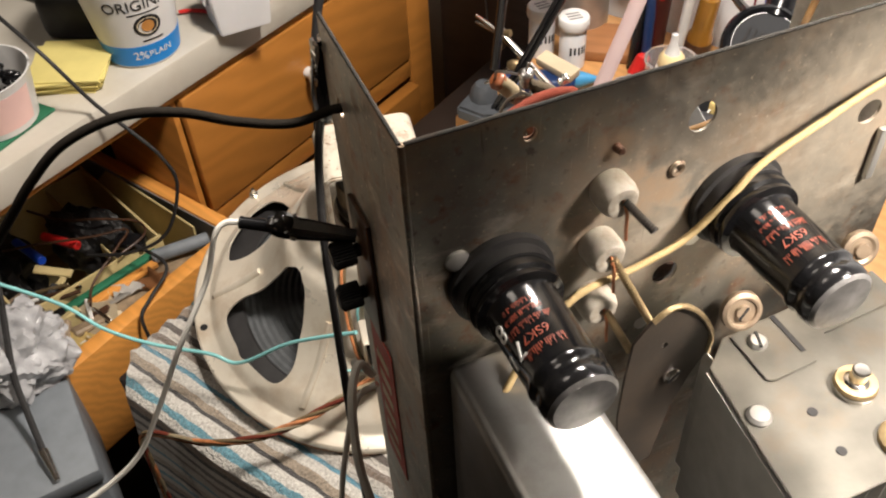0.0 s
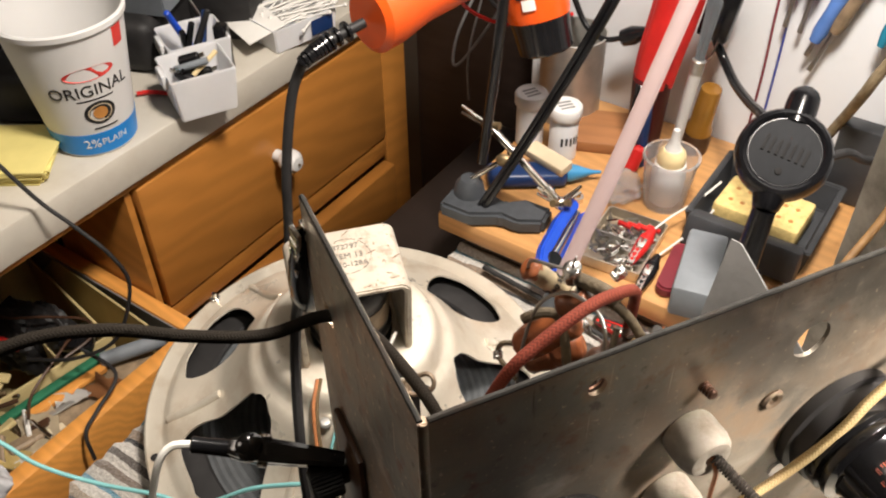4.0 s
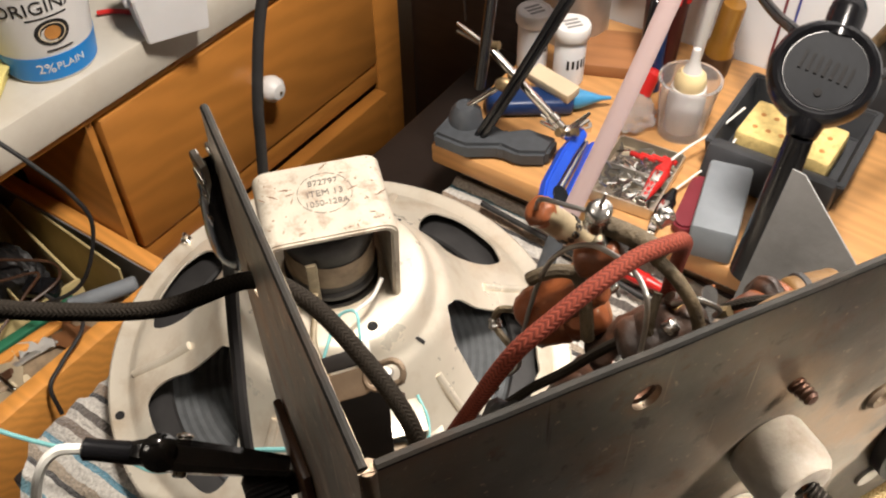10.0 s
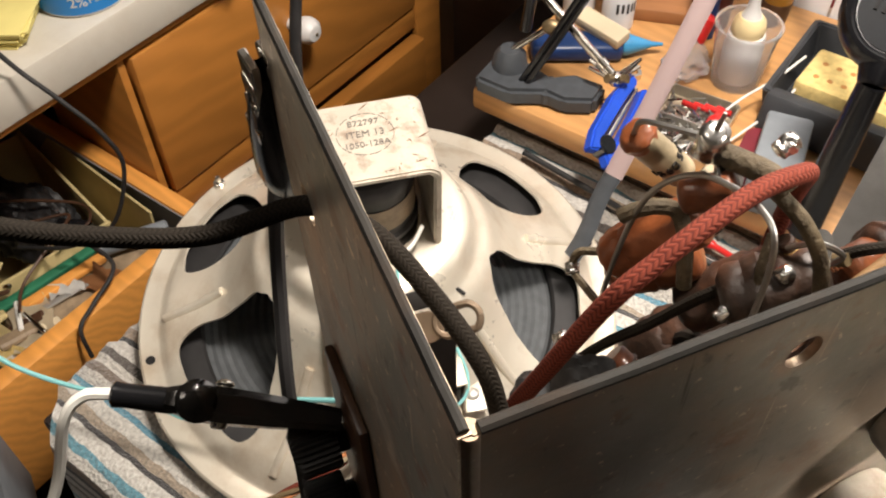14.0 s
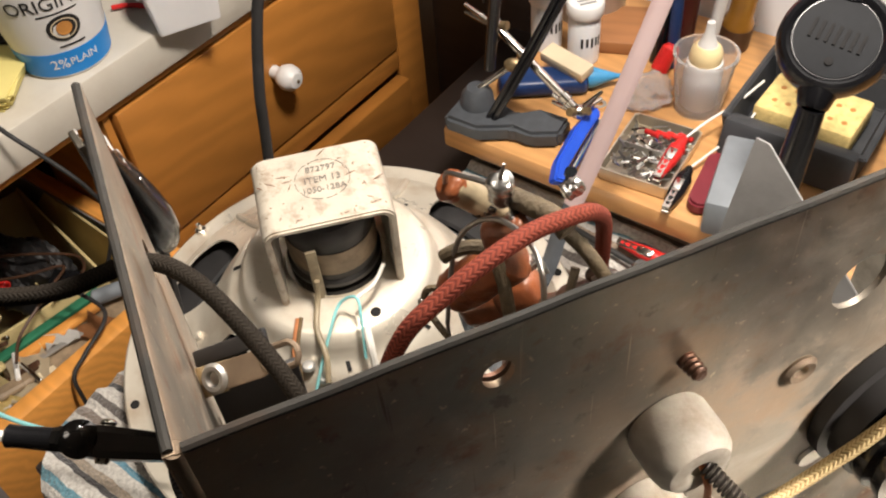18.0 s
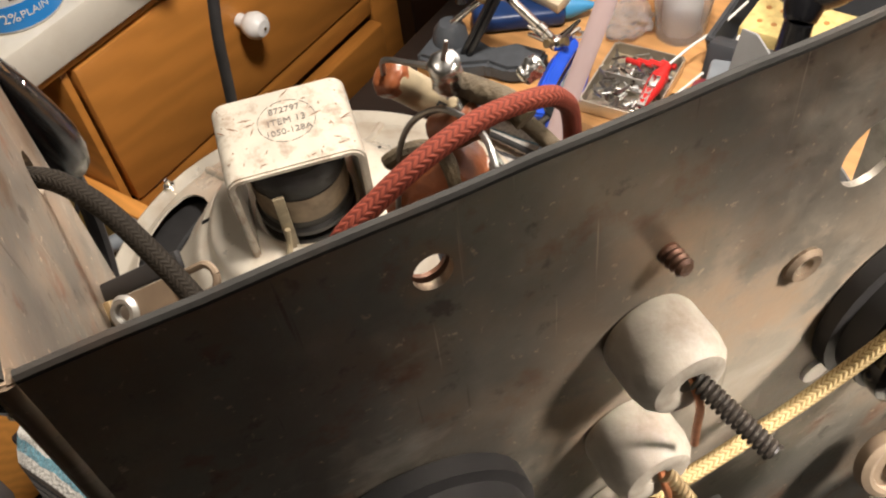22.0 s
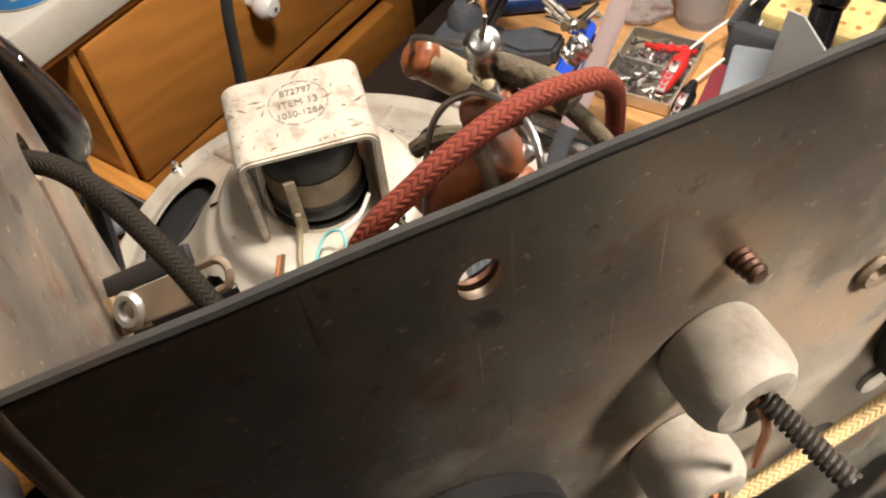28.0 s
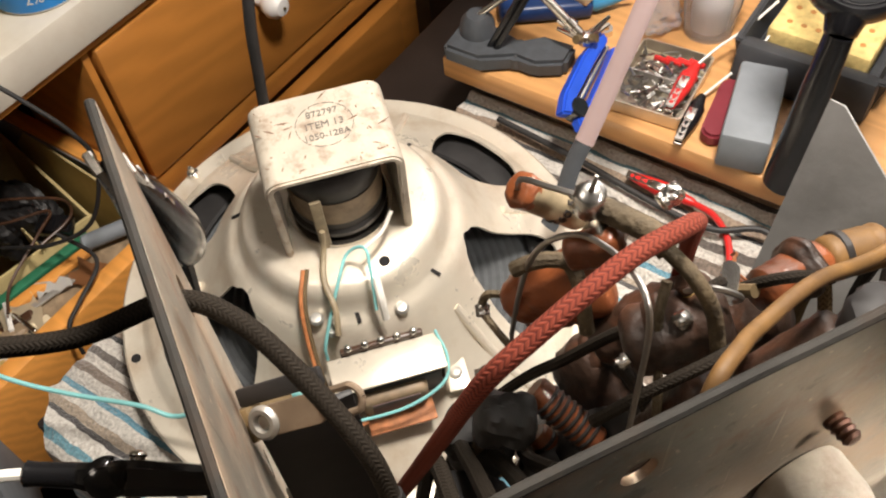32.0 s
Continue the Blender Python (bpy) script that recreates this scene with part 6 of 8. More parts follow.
# ---------------- yoghurt tub ----------------
tubm = pose(-0.502, -0.0105, ZC, 0, 0, 61)
tb = thing("yoghurt_tub", "empty white plastic yoghurt tub with a blue band", "tub", tubm)
R0, TP, HT = 0.0350, 0.132, 0.122
part("wall", lathe([(0, 0.002), (R0 - 0.002, 0.002), (R0 - 0.0015, 0.0), (R0, 0.0015), (R0 + TP * HT, HT), (R0 + TP * HT - 0.0009, HT), (R0 - 0.0012, 0.004), (0, 0.0035)], 64), "tub", tb, "thin white plastic side")
part("rim", lathe([(R0 + TP * HT, HT - 0.005), (R0 + TP * HT + 0.0018, HT - 0.0045), (R0 + TP * HT + 0.0022, HT), (R0 + TP * HT, HT + 0.0012), (R0 + TP * HT - 0.0014, HT)], 64, close=True), "tub", tb, "rolled rim")
part("blue_band", patch(R0, -180, 180, 0.003, 0.0245, taper=TP, n=64), "tubblue", tb, "blue printed band")
lettering("ORIGINAL", 0.0152, "ink", tb, pose(0, 0, 0.0675, 0, 0, 7), bend=R0 + TP * 0.0675 + 0.0003, taper=TP)
lettering("2%", 0.0120, "paper", tb, pose(0, 0, 0.0140, 0, 0, -10), bend=R0 + TP * 0.0140 + 0.0005, taper=TP)
lettering("PLAIN", 0.0088, "paper", tb, pose(0, 0, 0.0145, 0, 0, 20), bend=R0 + TP * 0.0145 + 0.0005, taper=TP)
part("brand_oval", disc_patch(R0, 9, 0.0835, 0.0165, 0.0062, taper=TP, depth=0.0005), "tubred", tb, "plain red oval")
part("red_tag", patch(R0, 42, 57, 0.097, 0.114, taper=TP, n=4), "tubred", tb)
bd = part("badge", disc_patch(R0, 10, 0.0450, 0.0112, 0.0112, taper=TP, depth=0.0004), "ink", tb, "round dark badge")
part("badge_ring", disc_patch(R0, 10, 0.0450, 0.0086, 0.0086, taper=TP, depth=0.0007, inner=0.9), "tan", bd)
part("badge_patch", disc_patch(R0, 10, 0.0450, 0.0052, 0.0060, taper=TP, depth=0.0007), "badgeorange", bd)
part("print_bar", patch(R0, -12, 30, 0.0580, 0.0592, taper=TP), "ink", tb)
part("print_bar", patch(R0, -2, 28, 0.0290, 0.0302, taper=TP, depth=0.0005), "ink", tb)

def crumpled(w, d, h, seed):
    bm = bmesh.new()
    bmesh.ops.create_icosphere(bm, subdivisions=5, radius=1)
    for v in bm.verts:
        q = v.co * 2.3 + Vector((seed, 1.7, 0.3))
        k = 1 + 0.35 * noise.noise(q) + 0.16 * abs(noise.noise(q * 3.1)) + 0.06 * abs(noise.noise(q * 7)) + 0.03 * noise.noise(q * 17)
        v.co = Vector((v.co.x * w * k, v.co.y * d * k, max(-0.5, v.co.z) * h * k))
    return bm


# ---------------- small parts bins ----------------


def open_bin(w, d, h, wall, flare):
    bm = bmesh.new()
    lay = []
    for z, grow, inset in ((0, 0, 0), (h, flare, 0), (h, flare, wall), (0.002, 0, wall)):
        x, y = w / 2 + grow - inset, d / 2 + grow - inset
        lay.append([bm.verts.new((p * x, q * y, z)) for p, q in ((-1, -1), (1, -1), (1, 1), (-1, 1))])
    for a, b in zip(lay, lay[1:]):
        for k in range(4):
            bm.faces.new((a[k], a[(k + 1) % 4], b[(k + 1) % 4], b[k]))
    bm.faces.new(lay[0][::-1])
    bm.faces.new(lay[3])
    bmesh.ops.bevel(bm, geom=bm.edges[:], offset=0.0012, segments=2, affect="EDGES")
    return bm


for k, (x, y, rz) in enumerate(((-0.459, 0.0785, -27), (-0.503, 0.117, -27))):
    b = thing("parts_bin", "milky plastic parts bin holding black plugs" if k == 0 else "milky plastic parts bin holding tools", "bin", pose(x, y, ZC, 0, 0, rz), group="parts bins")
    part("tray", open_bin(0.046, 0.052, 0.044, 0.0016, 0.004), "clearplastic", b)
    part("lip", box(-0.012, 0.012, -0.034, -0.029, 0.030, 0.044, 0.002), "clearplastic", b)
rng = random.Random(9)
for k in range(6):
    x, y = -0.461 + rng.uniform(-0.014, 0.014), 0.079 + rng.uniform(-0.014, 0.014)
    a = rng.uniform(0, 6.28)
    p = (x, y, ZC + 0.028 + 0.003 * k)
    q = (x + 0.018 * math.cos(a), y + 0.018 * math.sin(a), ZC + 0.034 + 0.003 * k)
    pl = thing("black_plug", "black plastic plug lying in the parts bin", "plug", group="plugs")
    part("body", rod(p, q, 0.0060, 0.0045, 14, bevel=0.0015), "black", pl)
    part("tip", rod(q, Vector(q) + (Vector(q) - Vector(p)) * 0.25, 0.002, seg=8), "chrome", pl)
single("plastic_stick", rod((-0.452, 0.064, ZC + 0.036), (-0.440, 0.090, ZC + 0.056), 0.0022, seg=10, bevel=0.0005), "cream", "cream plastic stick leaning in the bin", "stick")
single("clear_sleeve", rod((-0.462, 0.058, ZC + 0.045), (-0.440, 0.078, ZC + 0.052), 0.0032, seg=12), "lightgrey", "grey plastic sleeve lying in the bin", "sleeve")
for k in range(5):
    a = rng.uniform(0, 6.28)
    single("dark_tool", rod((-0.503 + 0.012 * math.cos(a), 0.117 + 0.012 * math.sin(a), ZC + 0.012), (-0.503 + 0.02 * math.cos(a + 2), 0.117 + 0.02 * math.sin(a + 2), ZC + 0.055 + 0.004 * k), 0.004, 0.003, 12, bevel=0.001), ("black", "navy", "black", "blackmatt", "blue")[k], "small dark tool standing in the parts bin", "tool", group="tools in the bin")
lead("red_wire_end", [(-0.520, 0.052, ZC + 0.004), (-0.514, 0.060, ZC + 0.0035), (-0.505, 0.0665, ZC + 0.003), (-0.492, 0.071, ZC + 0.003)], 0.0022, "redwire", "short red wire lying on the counter")
tm2 = thing("brass_terminal", "small brass block clamp with a long steel blade", "clamp", pose(-0.512, 0.160, ZC))
part("block", box(-0.007, 0.007, -0.006, 0.006, 0.0, 0.018, 0.001), "brass", tm2)
part("ball", ball((0, 0, 0.022), 0.0048), "chrome", tm2)
part("blade", box(-0.0015, 0.0015, -0.0012, 0.0012, 0.018, 0.085, 0.0005), "steelwire", tm2, "", pose(0, 0, 0, 14, -18, 0))
single("dark_clamp", box(-0.006, 0.006, -0.006, 0.006, 0, 0.05, 0.002), "black", "black clamp standing on the counter", "clamp", pose(-0.482, 0.135, ZC, 0, 0, 20))
# cotton swabs in an open pack
sw = thing("swab_pack", "open clear pack of white cotton swabs on the counter", "pack", pose(-0.484, 0.228, ZC, 0, 0, -12))
part("tray", open_bin(0.060, 0.075, 0.026, 0.0012, 0.002), "clearplastic", sw)
part("lid_card", box(-0.032, 0.032, -0.055, -0.012, 0.030, 0.0315, 0.0005), "paper", sw, "white card lid", pose(0, 0, 0, 12, 0, -8))
part("blue_print", box(0.0325, 0.0335, 0.005, 0.032, 0.006, 0.022, 0.0002), "navy", sw)
for k in range(26):
    x, z = rng.uniform(-0.026, 0.026), 0.018 + 0.010 * rng.random()
    a = radians(rng.uniform(60, 120))
    y = rng.uniform(-0.004, 0.02)
    p, q = Vector((x - 0.033 * math.cos(a), y - 0.033 * math.sin(a), z)), Vector((x + 0.033 * math.cos(a), y + 0.033 * math.sin(a), z + 0.006))
    s_ = part("swab", rod(p, q, 0.0011, seg=6), "paper", sw)
    for e_ in (p, q):
        part("bud", ball(e_, 0.0024, squash=(1, 1, 1), seg=8), "paper", s_)
single("blue_box", box(-0.035, 0.035, -0.03, 0.03, 0, 0.05, 0.002), "blackmatt", "dark carton behind the swabs", "box", pose(-0.545, 0.205, ZC, 0, 0, 25))
single("black_case", box(-0.10, 0.10, -0.14, 0.14, 0, 0.14, 0.006), "black", "black case standing at the back of the counter", "case", pose(-0.74, 0.12, ZC, 0, 0, 6))
single("dark_pouch", box(-0.05, 0.05, -0.06, 0.06, 0, 0.05, 0.012, 3), "blackmatt", "dark pouch lying at the back of the counter", "pouch", pose(-0.585, 0.02, ZC, 0, 0, 30))
single("white_tray", open_bin(0.09, 0.07, 0.03, 0.002, 0.004), "lightgrey", "grey plastic tray at the back of the counter", "tray", pose(-0.585, 0.13, ZC + 0.055, 4, 0, 20))
single("dark_pouch", box(-0.04, 0.04, -0.06, 0.06, 0, 0.054, 0.012, 3), "blackmatt", "dark pouch under the white tray", "pouch", pose(-0.59, 0.13, ZC, 0, 0, 20))
# yellow notes, pink cup with black pieces
for k in range(9):
    single("note_sheet", box(-0.036, 0.036, -0.036, 0.036, 0, 0.0016, 0.0002, 1), "yellow", "pale yellow sticky note in a loose pile", "note", pose(-0.532 + 0.001 * k, -0.078 + 0.001 * (k % 3), ZC + 0.0002 + 0.0017 * k, 0, 0, 35 + 3 * (k % 4)), group="sticky notes")
pc = thing("pink_cup", "round white and pink tub full of black beads", "tub", pose(-0.522, -0.165, ZC + 0.004))
part("wall", lathe([(0, 0.002), (0.036, 0.002), (0.038, 0.0), (0.0455, 0.046), (0.0465, 0.048), (0.0445, 0.048), (0.037, 0.005), (0, 0.005)], 44), "tub", pc)
part("pink_print", patch(0.0380, 40, 110, 0.006, 0.040, taper=0.163, n=14), "pink", pc, "pink printed side", pose(0, 0, 0, 0, 0, 10))
part("blue_bar", patch(0.0380, 12, 22, 0.018, 0.026, taper=0.163, n=4), "bluewire", pc, "", pose(0, 0, 0, 0, 0, 10))
bm = bmesh.new()
for k in range(140):
    a, r_ = rng.uniform(0, 6.28), 0.037 * math.sqrt(rng.random())
    ball((r_ * math.cos(a), r_ * math.sin(a), 0.026 + 0.012 * rng.random()), rng.uniform(0.0025, 0.005), bm, seg=6)
tagged(part("bead_fill", bm, "black", pc, "black round pieces"), kind="stuff")
single("green_mat", box(-0.05, 0.045, -0.05, 0.04, 0, 0.003, 0.001), "green", "green mat under the pink tub", "mat", pose(-0.53, -0.17, ZC, 0, 0, 8))
lead("brown_cable", [(-0.62, -0.12, 0.965), (-0.55, -0.124, 0.942), (-0.48, -0.123, 0.910), (-0.450, -0.109, 0.860), (-0.430, -0.097, 0.831), (-0.410, -0.086, 0.800), (-0.405, -0.083, 0.765), (-0.415, -0.105, 0.715), (-0.45, -0.13, 0.69), (-0.50, -0.15, 0.675)], 0.0018, "blackmatt", "thin dark cable hanging over the counter edge")
lead("brown_cable", [(-0.455, -0.12, 0.69), (-0.41, -0.12, 0.685), (-0.395, -0.155, 0.68), (-0.387, -0.175, 0.676), (-0.380, -0.180, 0.65)], 0.0018, "blackmatt", "thin dark cable hanging over the drawer")

# ---------------- things in the open drawer ----------------
for k in range(6):
    single("folder", box(-0.20, 0.20, -0.0010, 0.0010, 0, 0.098 + 0.004 * (k % 3), 0.0004, 1), ("lightgrey", "paper", "greywire")[k % 3], "grey card folder standing in the drawer", "folder", pose(-0.625 + 0.006 * (k % 2), -0.0275 - 0.0022 * k, 0.559, 1, 0, 0), group="folders")
tray_box = thing("card_tray", "open olive-yellow card tray with dark clutter in the drawer", "tray", pose(-0.5625, -0.1300, 0.559, 0, 0, -10))
for nm, x0, x1, y0, y1, z1 in (("side", 0.0745, 0.0775, -0.095, 0.066, 0.101), ("side", -0.105, -0.102, -0.095, 0.066, 0.092), ("end", -0.1018, 0.0743, 0.063, 0.066, 0.097), ("end", -0.1018, 0.0743, -0.095, -0.092, 0.094), ("divider", -0.1018, 0.0743, 0.016, 0.018, 0.090)):
    part(nm, box(x0, x1, y0, y1, 0, z1, 0.0008), "manila", tray_box)
part("bottom", box(-0.1018, 0.0743, -0.0918, 0.0628, 0.0005, 0.004), "manila", tray_box)
single("card_strip", box(-0.095, 0.095, -0.0012, 0.0012, 0, 0.103, 0.0005, 1), "manila", "olive-yellow card strip standing behind the tray", "card", pose(-0.5475, -0.0500, 0.559, -3, 0, -4))
single("black_pouch", crumpled(0.052, 0.028, 0.040, 5), "blackmatt", "black cloth pouch bundled in the card tray", "pouch", pose(-0.570, -0.108, 0.624, 0, 0, 8))
single("black_pouch", crumpled(0.070, 0.050, 0.050, 8), "blackmatt", "black cloth bundle at the back of the drawer", "pouch", pose(-0.660, -0.200, 0.588, 0, 0, -10))
single("black_adapter", box(-0.016, 0.016, -0.009, 0.009, 0, 0.012, 0.003, 2), "black", "black plastic plug lying on the card tray", "plug", pose(-0.492, -0.104, 0.6555, 6, 0, 28))
single("scrap_filling", box(-0.075, 0.055, -0.10, 0.085, 0, 0.088, 0.012, 3), "coilpaper", "brown paper filling the drawer", "paper", pose(-0.480, -0.285, 0.559))
single("scrap_filling", box(-0.030, 0.030, -0.072, 0.068, 0, 0.087, 0.008, 2), "coilpaper", "brown card filling the front of the drawer", "paper", pose(-0.4445, -0.1300, 0.559, 0, 0, -6))


def flat_stick(name, p, q, wide, high, material, label, category):
    d = Vector(q) - Vector(p)
    st = thing(name, label, category, Matrix.Translation(Vector(p)) @ pose(0, 0, 0, 0, 0, math.degrees(math.atan2(d.y, d.x))))
    part("stick", box(0, d.length, -wide / 2, wide / 2, 0, high, high * 0.25), material, st)
    return st


def folded_sheet(w, d, rise, seed):
    """A sheet of paper with a few sharp folds."""
    bm = bmesh.new()
    r2 = random.Random(seed)
    rows = [[bm.verts.new((w * (i / 3 - 0.5) + r2.uniform(-1, 1) * w * 0.08, d * (j / 3 - 0.5) + r2.uniform(-1, 1) * d * 0.08, rise * ((i + j) % 2) * r2.uniform(0.5, 1.2) + rise * 0.1)) for j in range(4)] for i in range(4)]
    for i in range(3):
        for j in range(3):
            bm.faces.new((rows[i][j], rows[i + 1][j], rows[i + 1][j + 1], rows[i][j + 1]))
    bmesh.ops.solidify(bm, geom=bm.faces[:], thickness=0.0005)
    return bm


gs = flat_stick("green_ruler", (-0.4815, -0.2030, 0.6490), (-0.4680, -0.0930, 0.6490), 0.0095, 0.0050, "green", "green plastic stick with a black end lying in the drawer", "stick")
part("black_end", box(-0.014, -0.0002, -0.0050, 0.0050, -0.0004, 0.0056, 0.0012), "black", gs, "black end cap")
flat_stick("wooden_slat", (-0.4655, -0.1850, 0.6490), (-0.4545, -0.1060, 0.6490), 0.0100, 0.0060, "pine_side", "pale wooden slat lying in the drawer", "slat")
flat_stick("hacksaw_blade", (-0.4560, -0.1900, 0.6490), (-0.4440, -0.1330, 0.6490), 0.0060, 0.0020, "silverdull", "flat steel blade lying in the drawer", "blade")
single("clear_tube", rod((-0.4600, -0.1050, 0.6565), (-0.4270, -0.0535, 0.6600), 0.0075, seg=20, bevel=0.002), "lightgrey", "dull grey plastic tube lying in the drawer", "tube")
for x, y, w_, d_, rz, mt, lab in ((-0.4340, -0.1230, 0.030, 0.026, 20, "cardboard", "creased brown paper in the drawer"), (-0.4420, -0.1880, 0.050, 0.034, -25, "tan", "creased tan paper in the drawer"), (-0.4510, -0.1480, 0.026, 0.014, 50, "paper", "creased white paper in the drawer"),
                                 (-0.4700, -0.2250, 0.050, 0.040, 10, "manila", "creased yellow-brown paper in the drawer"), (-0.4350, -0.2200, 0.024, 0.020, 35, "sponge", "folded yellow paper in the drawer"), (-0.5000, -0.2500, 0.040, 0.030, 70, "paper", "creased white paper in the drawer")):
    single("folded_paper", folded_sheet(w_, d_, 0.007, int(-x * 1e4)), mt, lab, "paper", pose(x, y, 0.6485, 0, 0, rz))
single("blue_pen", rod((-0.625, -0.165, 0.640), (-0.560, -0.172, 0.652), 0.005, seg=12, bevel=0.001), "blue", "blue pen in the drawer", "pen")
single("red_pen", rod((-0.585, -0.150, 0.658), (-0.535, -0.140, 0.662), 0.005, seg=12, bevel=0.001), "redwire", "red pen in the drawer", "pen")
for k in range(26):
    x, y = rng.uniform(-0.545, -0.425), rng.uniform(-0.33, -0.165)
    w_, d_, h_ = rng.uniform(0.006, 0.020), rng.uniform(0.003, 0.008), rng.uniform(0.002, 0.007)
    single("drawer_scrap", box(-w_, w_, -d_, d_, 0, h_, min(h_, d_) * 0.3, 1), ("cardboard", "manila", "tan", "coilpaper", "bakelite", "paper", "olive", "blackmatt")[k % 8], "small scrap lying in the cluttered drawer", "scrap", pose(x, y, 0.6475 + 0.004 * rng.random(), rng.uniform(-20, 20), rng.uniform(-20, 20), rng.uniform(0, 180)), group="scraps")
for k in range(10):
    a = rng.uniform(-0.5, 1.2)
    x, y = rng.uniform(-0.54, -0.43), rng.uniform(-0.30, -0.17)
    single("screwdriver_bit", rod((x, y, 0.6525), (x + 0.035 * math.cos(a), y + 0.035 * math.sin(a), 0.657), 0.0022, seg=10, bevel=0.0006), ("chrome", "paper", "brass", "bakelite")[k % 4], "small thin rod lying in the drawer", "rod", group="rods")
lead("drawer_wire", [(-0.60, -0.19, 0.66), (-0.56, -0.165, 0.672), (-0.52, -0.13, 0.675), (-0.50, -0.10, 0.672), (-0.485, -0.125, 0.674), (-0.47, -0.17, 0.668), (-0.45, -0.19, 0.666)], 0.0014, "bakelite", "thin brown wire tangled in the drawer")
lead("drawer_wire", [(-0.62, -0.14, 0.67), (-0.57, -0.13, 0.674), (-0.53, -0.105, 0.676), (-0.50, -0.085, 0.672), (-0.478, -0.095, 0.672), (-0.476, -0.13, 0.672)], 0.0014, "bakelite", "thin brown wire tangled in the drawer")

# lower corner: plastic bag on a grey box
gb = thing("grey_box", "grey metal box with a lid standing below the drawer", "box", pose(-0.342, -0.345, 0.60, 0, 0, -24))
part("body", box(-0.06, 0.065, -0.05, 0.06, 0, 0.097, 0.003), "lightgrey", gb)
part("lid", box(-0.0615, 0.0665, -0.0515, 0.0615, 0.0975, 0.115, 0.003), "lightgrey", gb, "grey lid with rounded edges")
part("latch", box(0.0666, 0.0690, -0.008, 0.012, 0.086, 0.106, 0.0008), "silverdull", gb)
part("latch", box(-0.012, 0.010, -0.0540, -0.0516, 0.086, 0.106, 0.0008), "silverdull", gb)
# support added under the box, shade put into its black
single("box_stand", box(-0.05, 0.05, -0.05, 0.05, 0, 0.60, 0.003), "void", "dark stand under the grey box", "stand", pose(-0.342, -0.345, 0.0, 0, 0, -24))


M["bag"] = mat("clear_crumpled_bag", (0.40, 0.40, 0.41), 0.14, vary=0.3, scale=60, bump=0.8, coat=0.5, fine=140)
single("plastic_bag", crumpled(0.046, 0.044, 0.034, 3), "bag", "crumpled clear plastic bag on the grey box", "bag", pose(-0.395, -0.290, 0.735))
bl = [(-0.42, -0.25, 0.83), (-0.385, -0.28, 0.79), (-0.353, -0.307, 0.757), (-0.328, -0.320, 0.738), (-0.300, -0.332, 0.724)]
lead("black_probe_lead", bl, 0.0026, "blackmatt", "black probe lead lying over the grey box")
single("probe_tip", rod(bl[-1], (-0.272, -0.341, 0.7190), 0.0040, 0.0025, 14, bevel=0.0008), "chrome", "nickel plug on the end of the black lead", "plug")

# ---------------- heat gun hanging over the bench ----------------
gun = thing("heat_gun", "orange heat gun with a black nozzle and ribbed cable", "heat gun", pose(-0.2, 0.12, 1.0))
GO = Vector((-0.2, 0.12, 1.0))


def gp(p):
    return Vector(p) - GO


butt, grip = Vector((-0.2341, 0.0563, 1.0024)), Vector((-0.2157, 0.2048, 1.0033))
m_, h_ = frame_to(gp(butt), gp(grip))
part("handle", lathe([(0, 0), (0.018, 0.0), (0.0225, 0.004), (0.0225, 0.02), (0.0190, 0.05), (0.0190, 0.09), (0.022, h_), (0, h_)], 30, matrix=m_ @ Matrix.Diagonal((1, 1.15, 1, 1))), "orange", gun, "orange plastic handle")
for k in (0.014, 0.060):
    part("screw", lathe([(0, 0), (0.0028, 0), (0.0028, 0.0006), (0, 0.0006)], 12), "bakelite", gun, "", m_ @ pose(0.004, -0.0185, k, 90, 0, 0))
nose = Vector((-0.1848, 0.2339, 0.9107))
topv = Vector((-0.2314, 0.2466, 1.0337))
m2_, h2_ = frame_to(gp(nose), gp(topv))
front = m2_.to_3x3().inverted() @ Vector((0.33, -0.60, 0.38))
LBL = math.degrees(math.atan2(front.x, -front.y)) - 4
part("nozzle", lathe([(0.012, 0.003), (0.0215, 0.0), (0.0235, 0.002), (0.0250, 0.022), (0.0262, 0.030), (0.020, 0.034)], 36, matrix=m2_), "black", gun, "black nozzle shroud")
barrel = part("barrel", lathe([(0.0262, 0.0302), (0.0272, 0.034), (0.0290, 0.075), (0.0295, h2_), (0, h2_)], 36, matrix=m2_), "orange", gun, "orange plastic barrel")
lb = part("warning_label", patch(0.0293, -30, 30, 0.052, 0.085, n=10), "ink", barrel, "black label with small print", m2_ @ pose(0, 0, 0, 0, 0, LBL))
for k in range(4):
    part("print_bar", patch(0.0298, -20, 18, 0.058 + 0.006 * k, 0.0605 + 0.006 * k, n=6), "lightgrey", lb, "", m2_ @ pose(0, 0, 0, 0, 0, LBL))
part("white_tag", patch(0.0294, -22, 0, 0.042, 0.051, n=5), "paper", barrel, "", m2_ @ pose(0, 0, 0, 0, 0, LBL))
d_ = (butt - grip).normalized()
cpts = [butt + d_ * 0.004, (-0.242, 0.029, 0.999), (-0.245, 0.018, 0.996), (-0.247, 0.011, 0.994), (-0.250, 0.005, 0.990), (-0.256, 0.003, 0.978), (-0.258, -0.003, 0.964), (-0.257, -0.013, 0.939), (-0.254, -0.024, 0.908), (-0.253, -0.029, 0.880), (-0.254, -0.034, 0.839)]
part("power_cable", cable([gp(p) for p in cpts], 0.0037, 12), "blackmatt", gun, "black rubber power cable")
sleeve = smooth_line([gp(p) for p in cpts], 6)
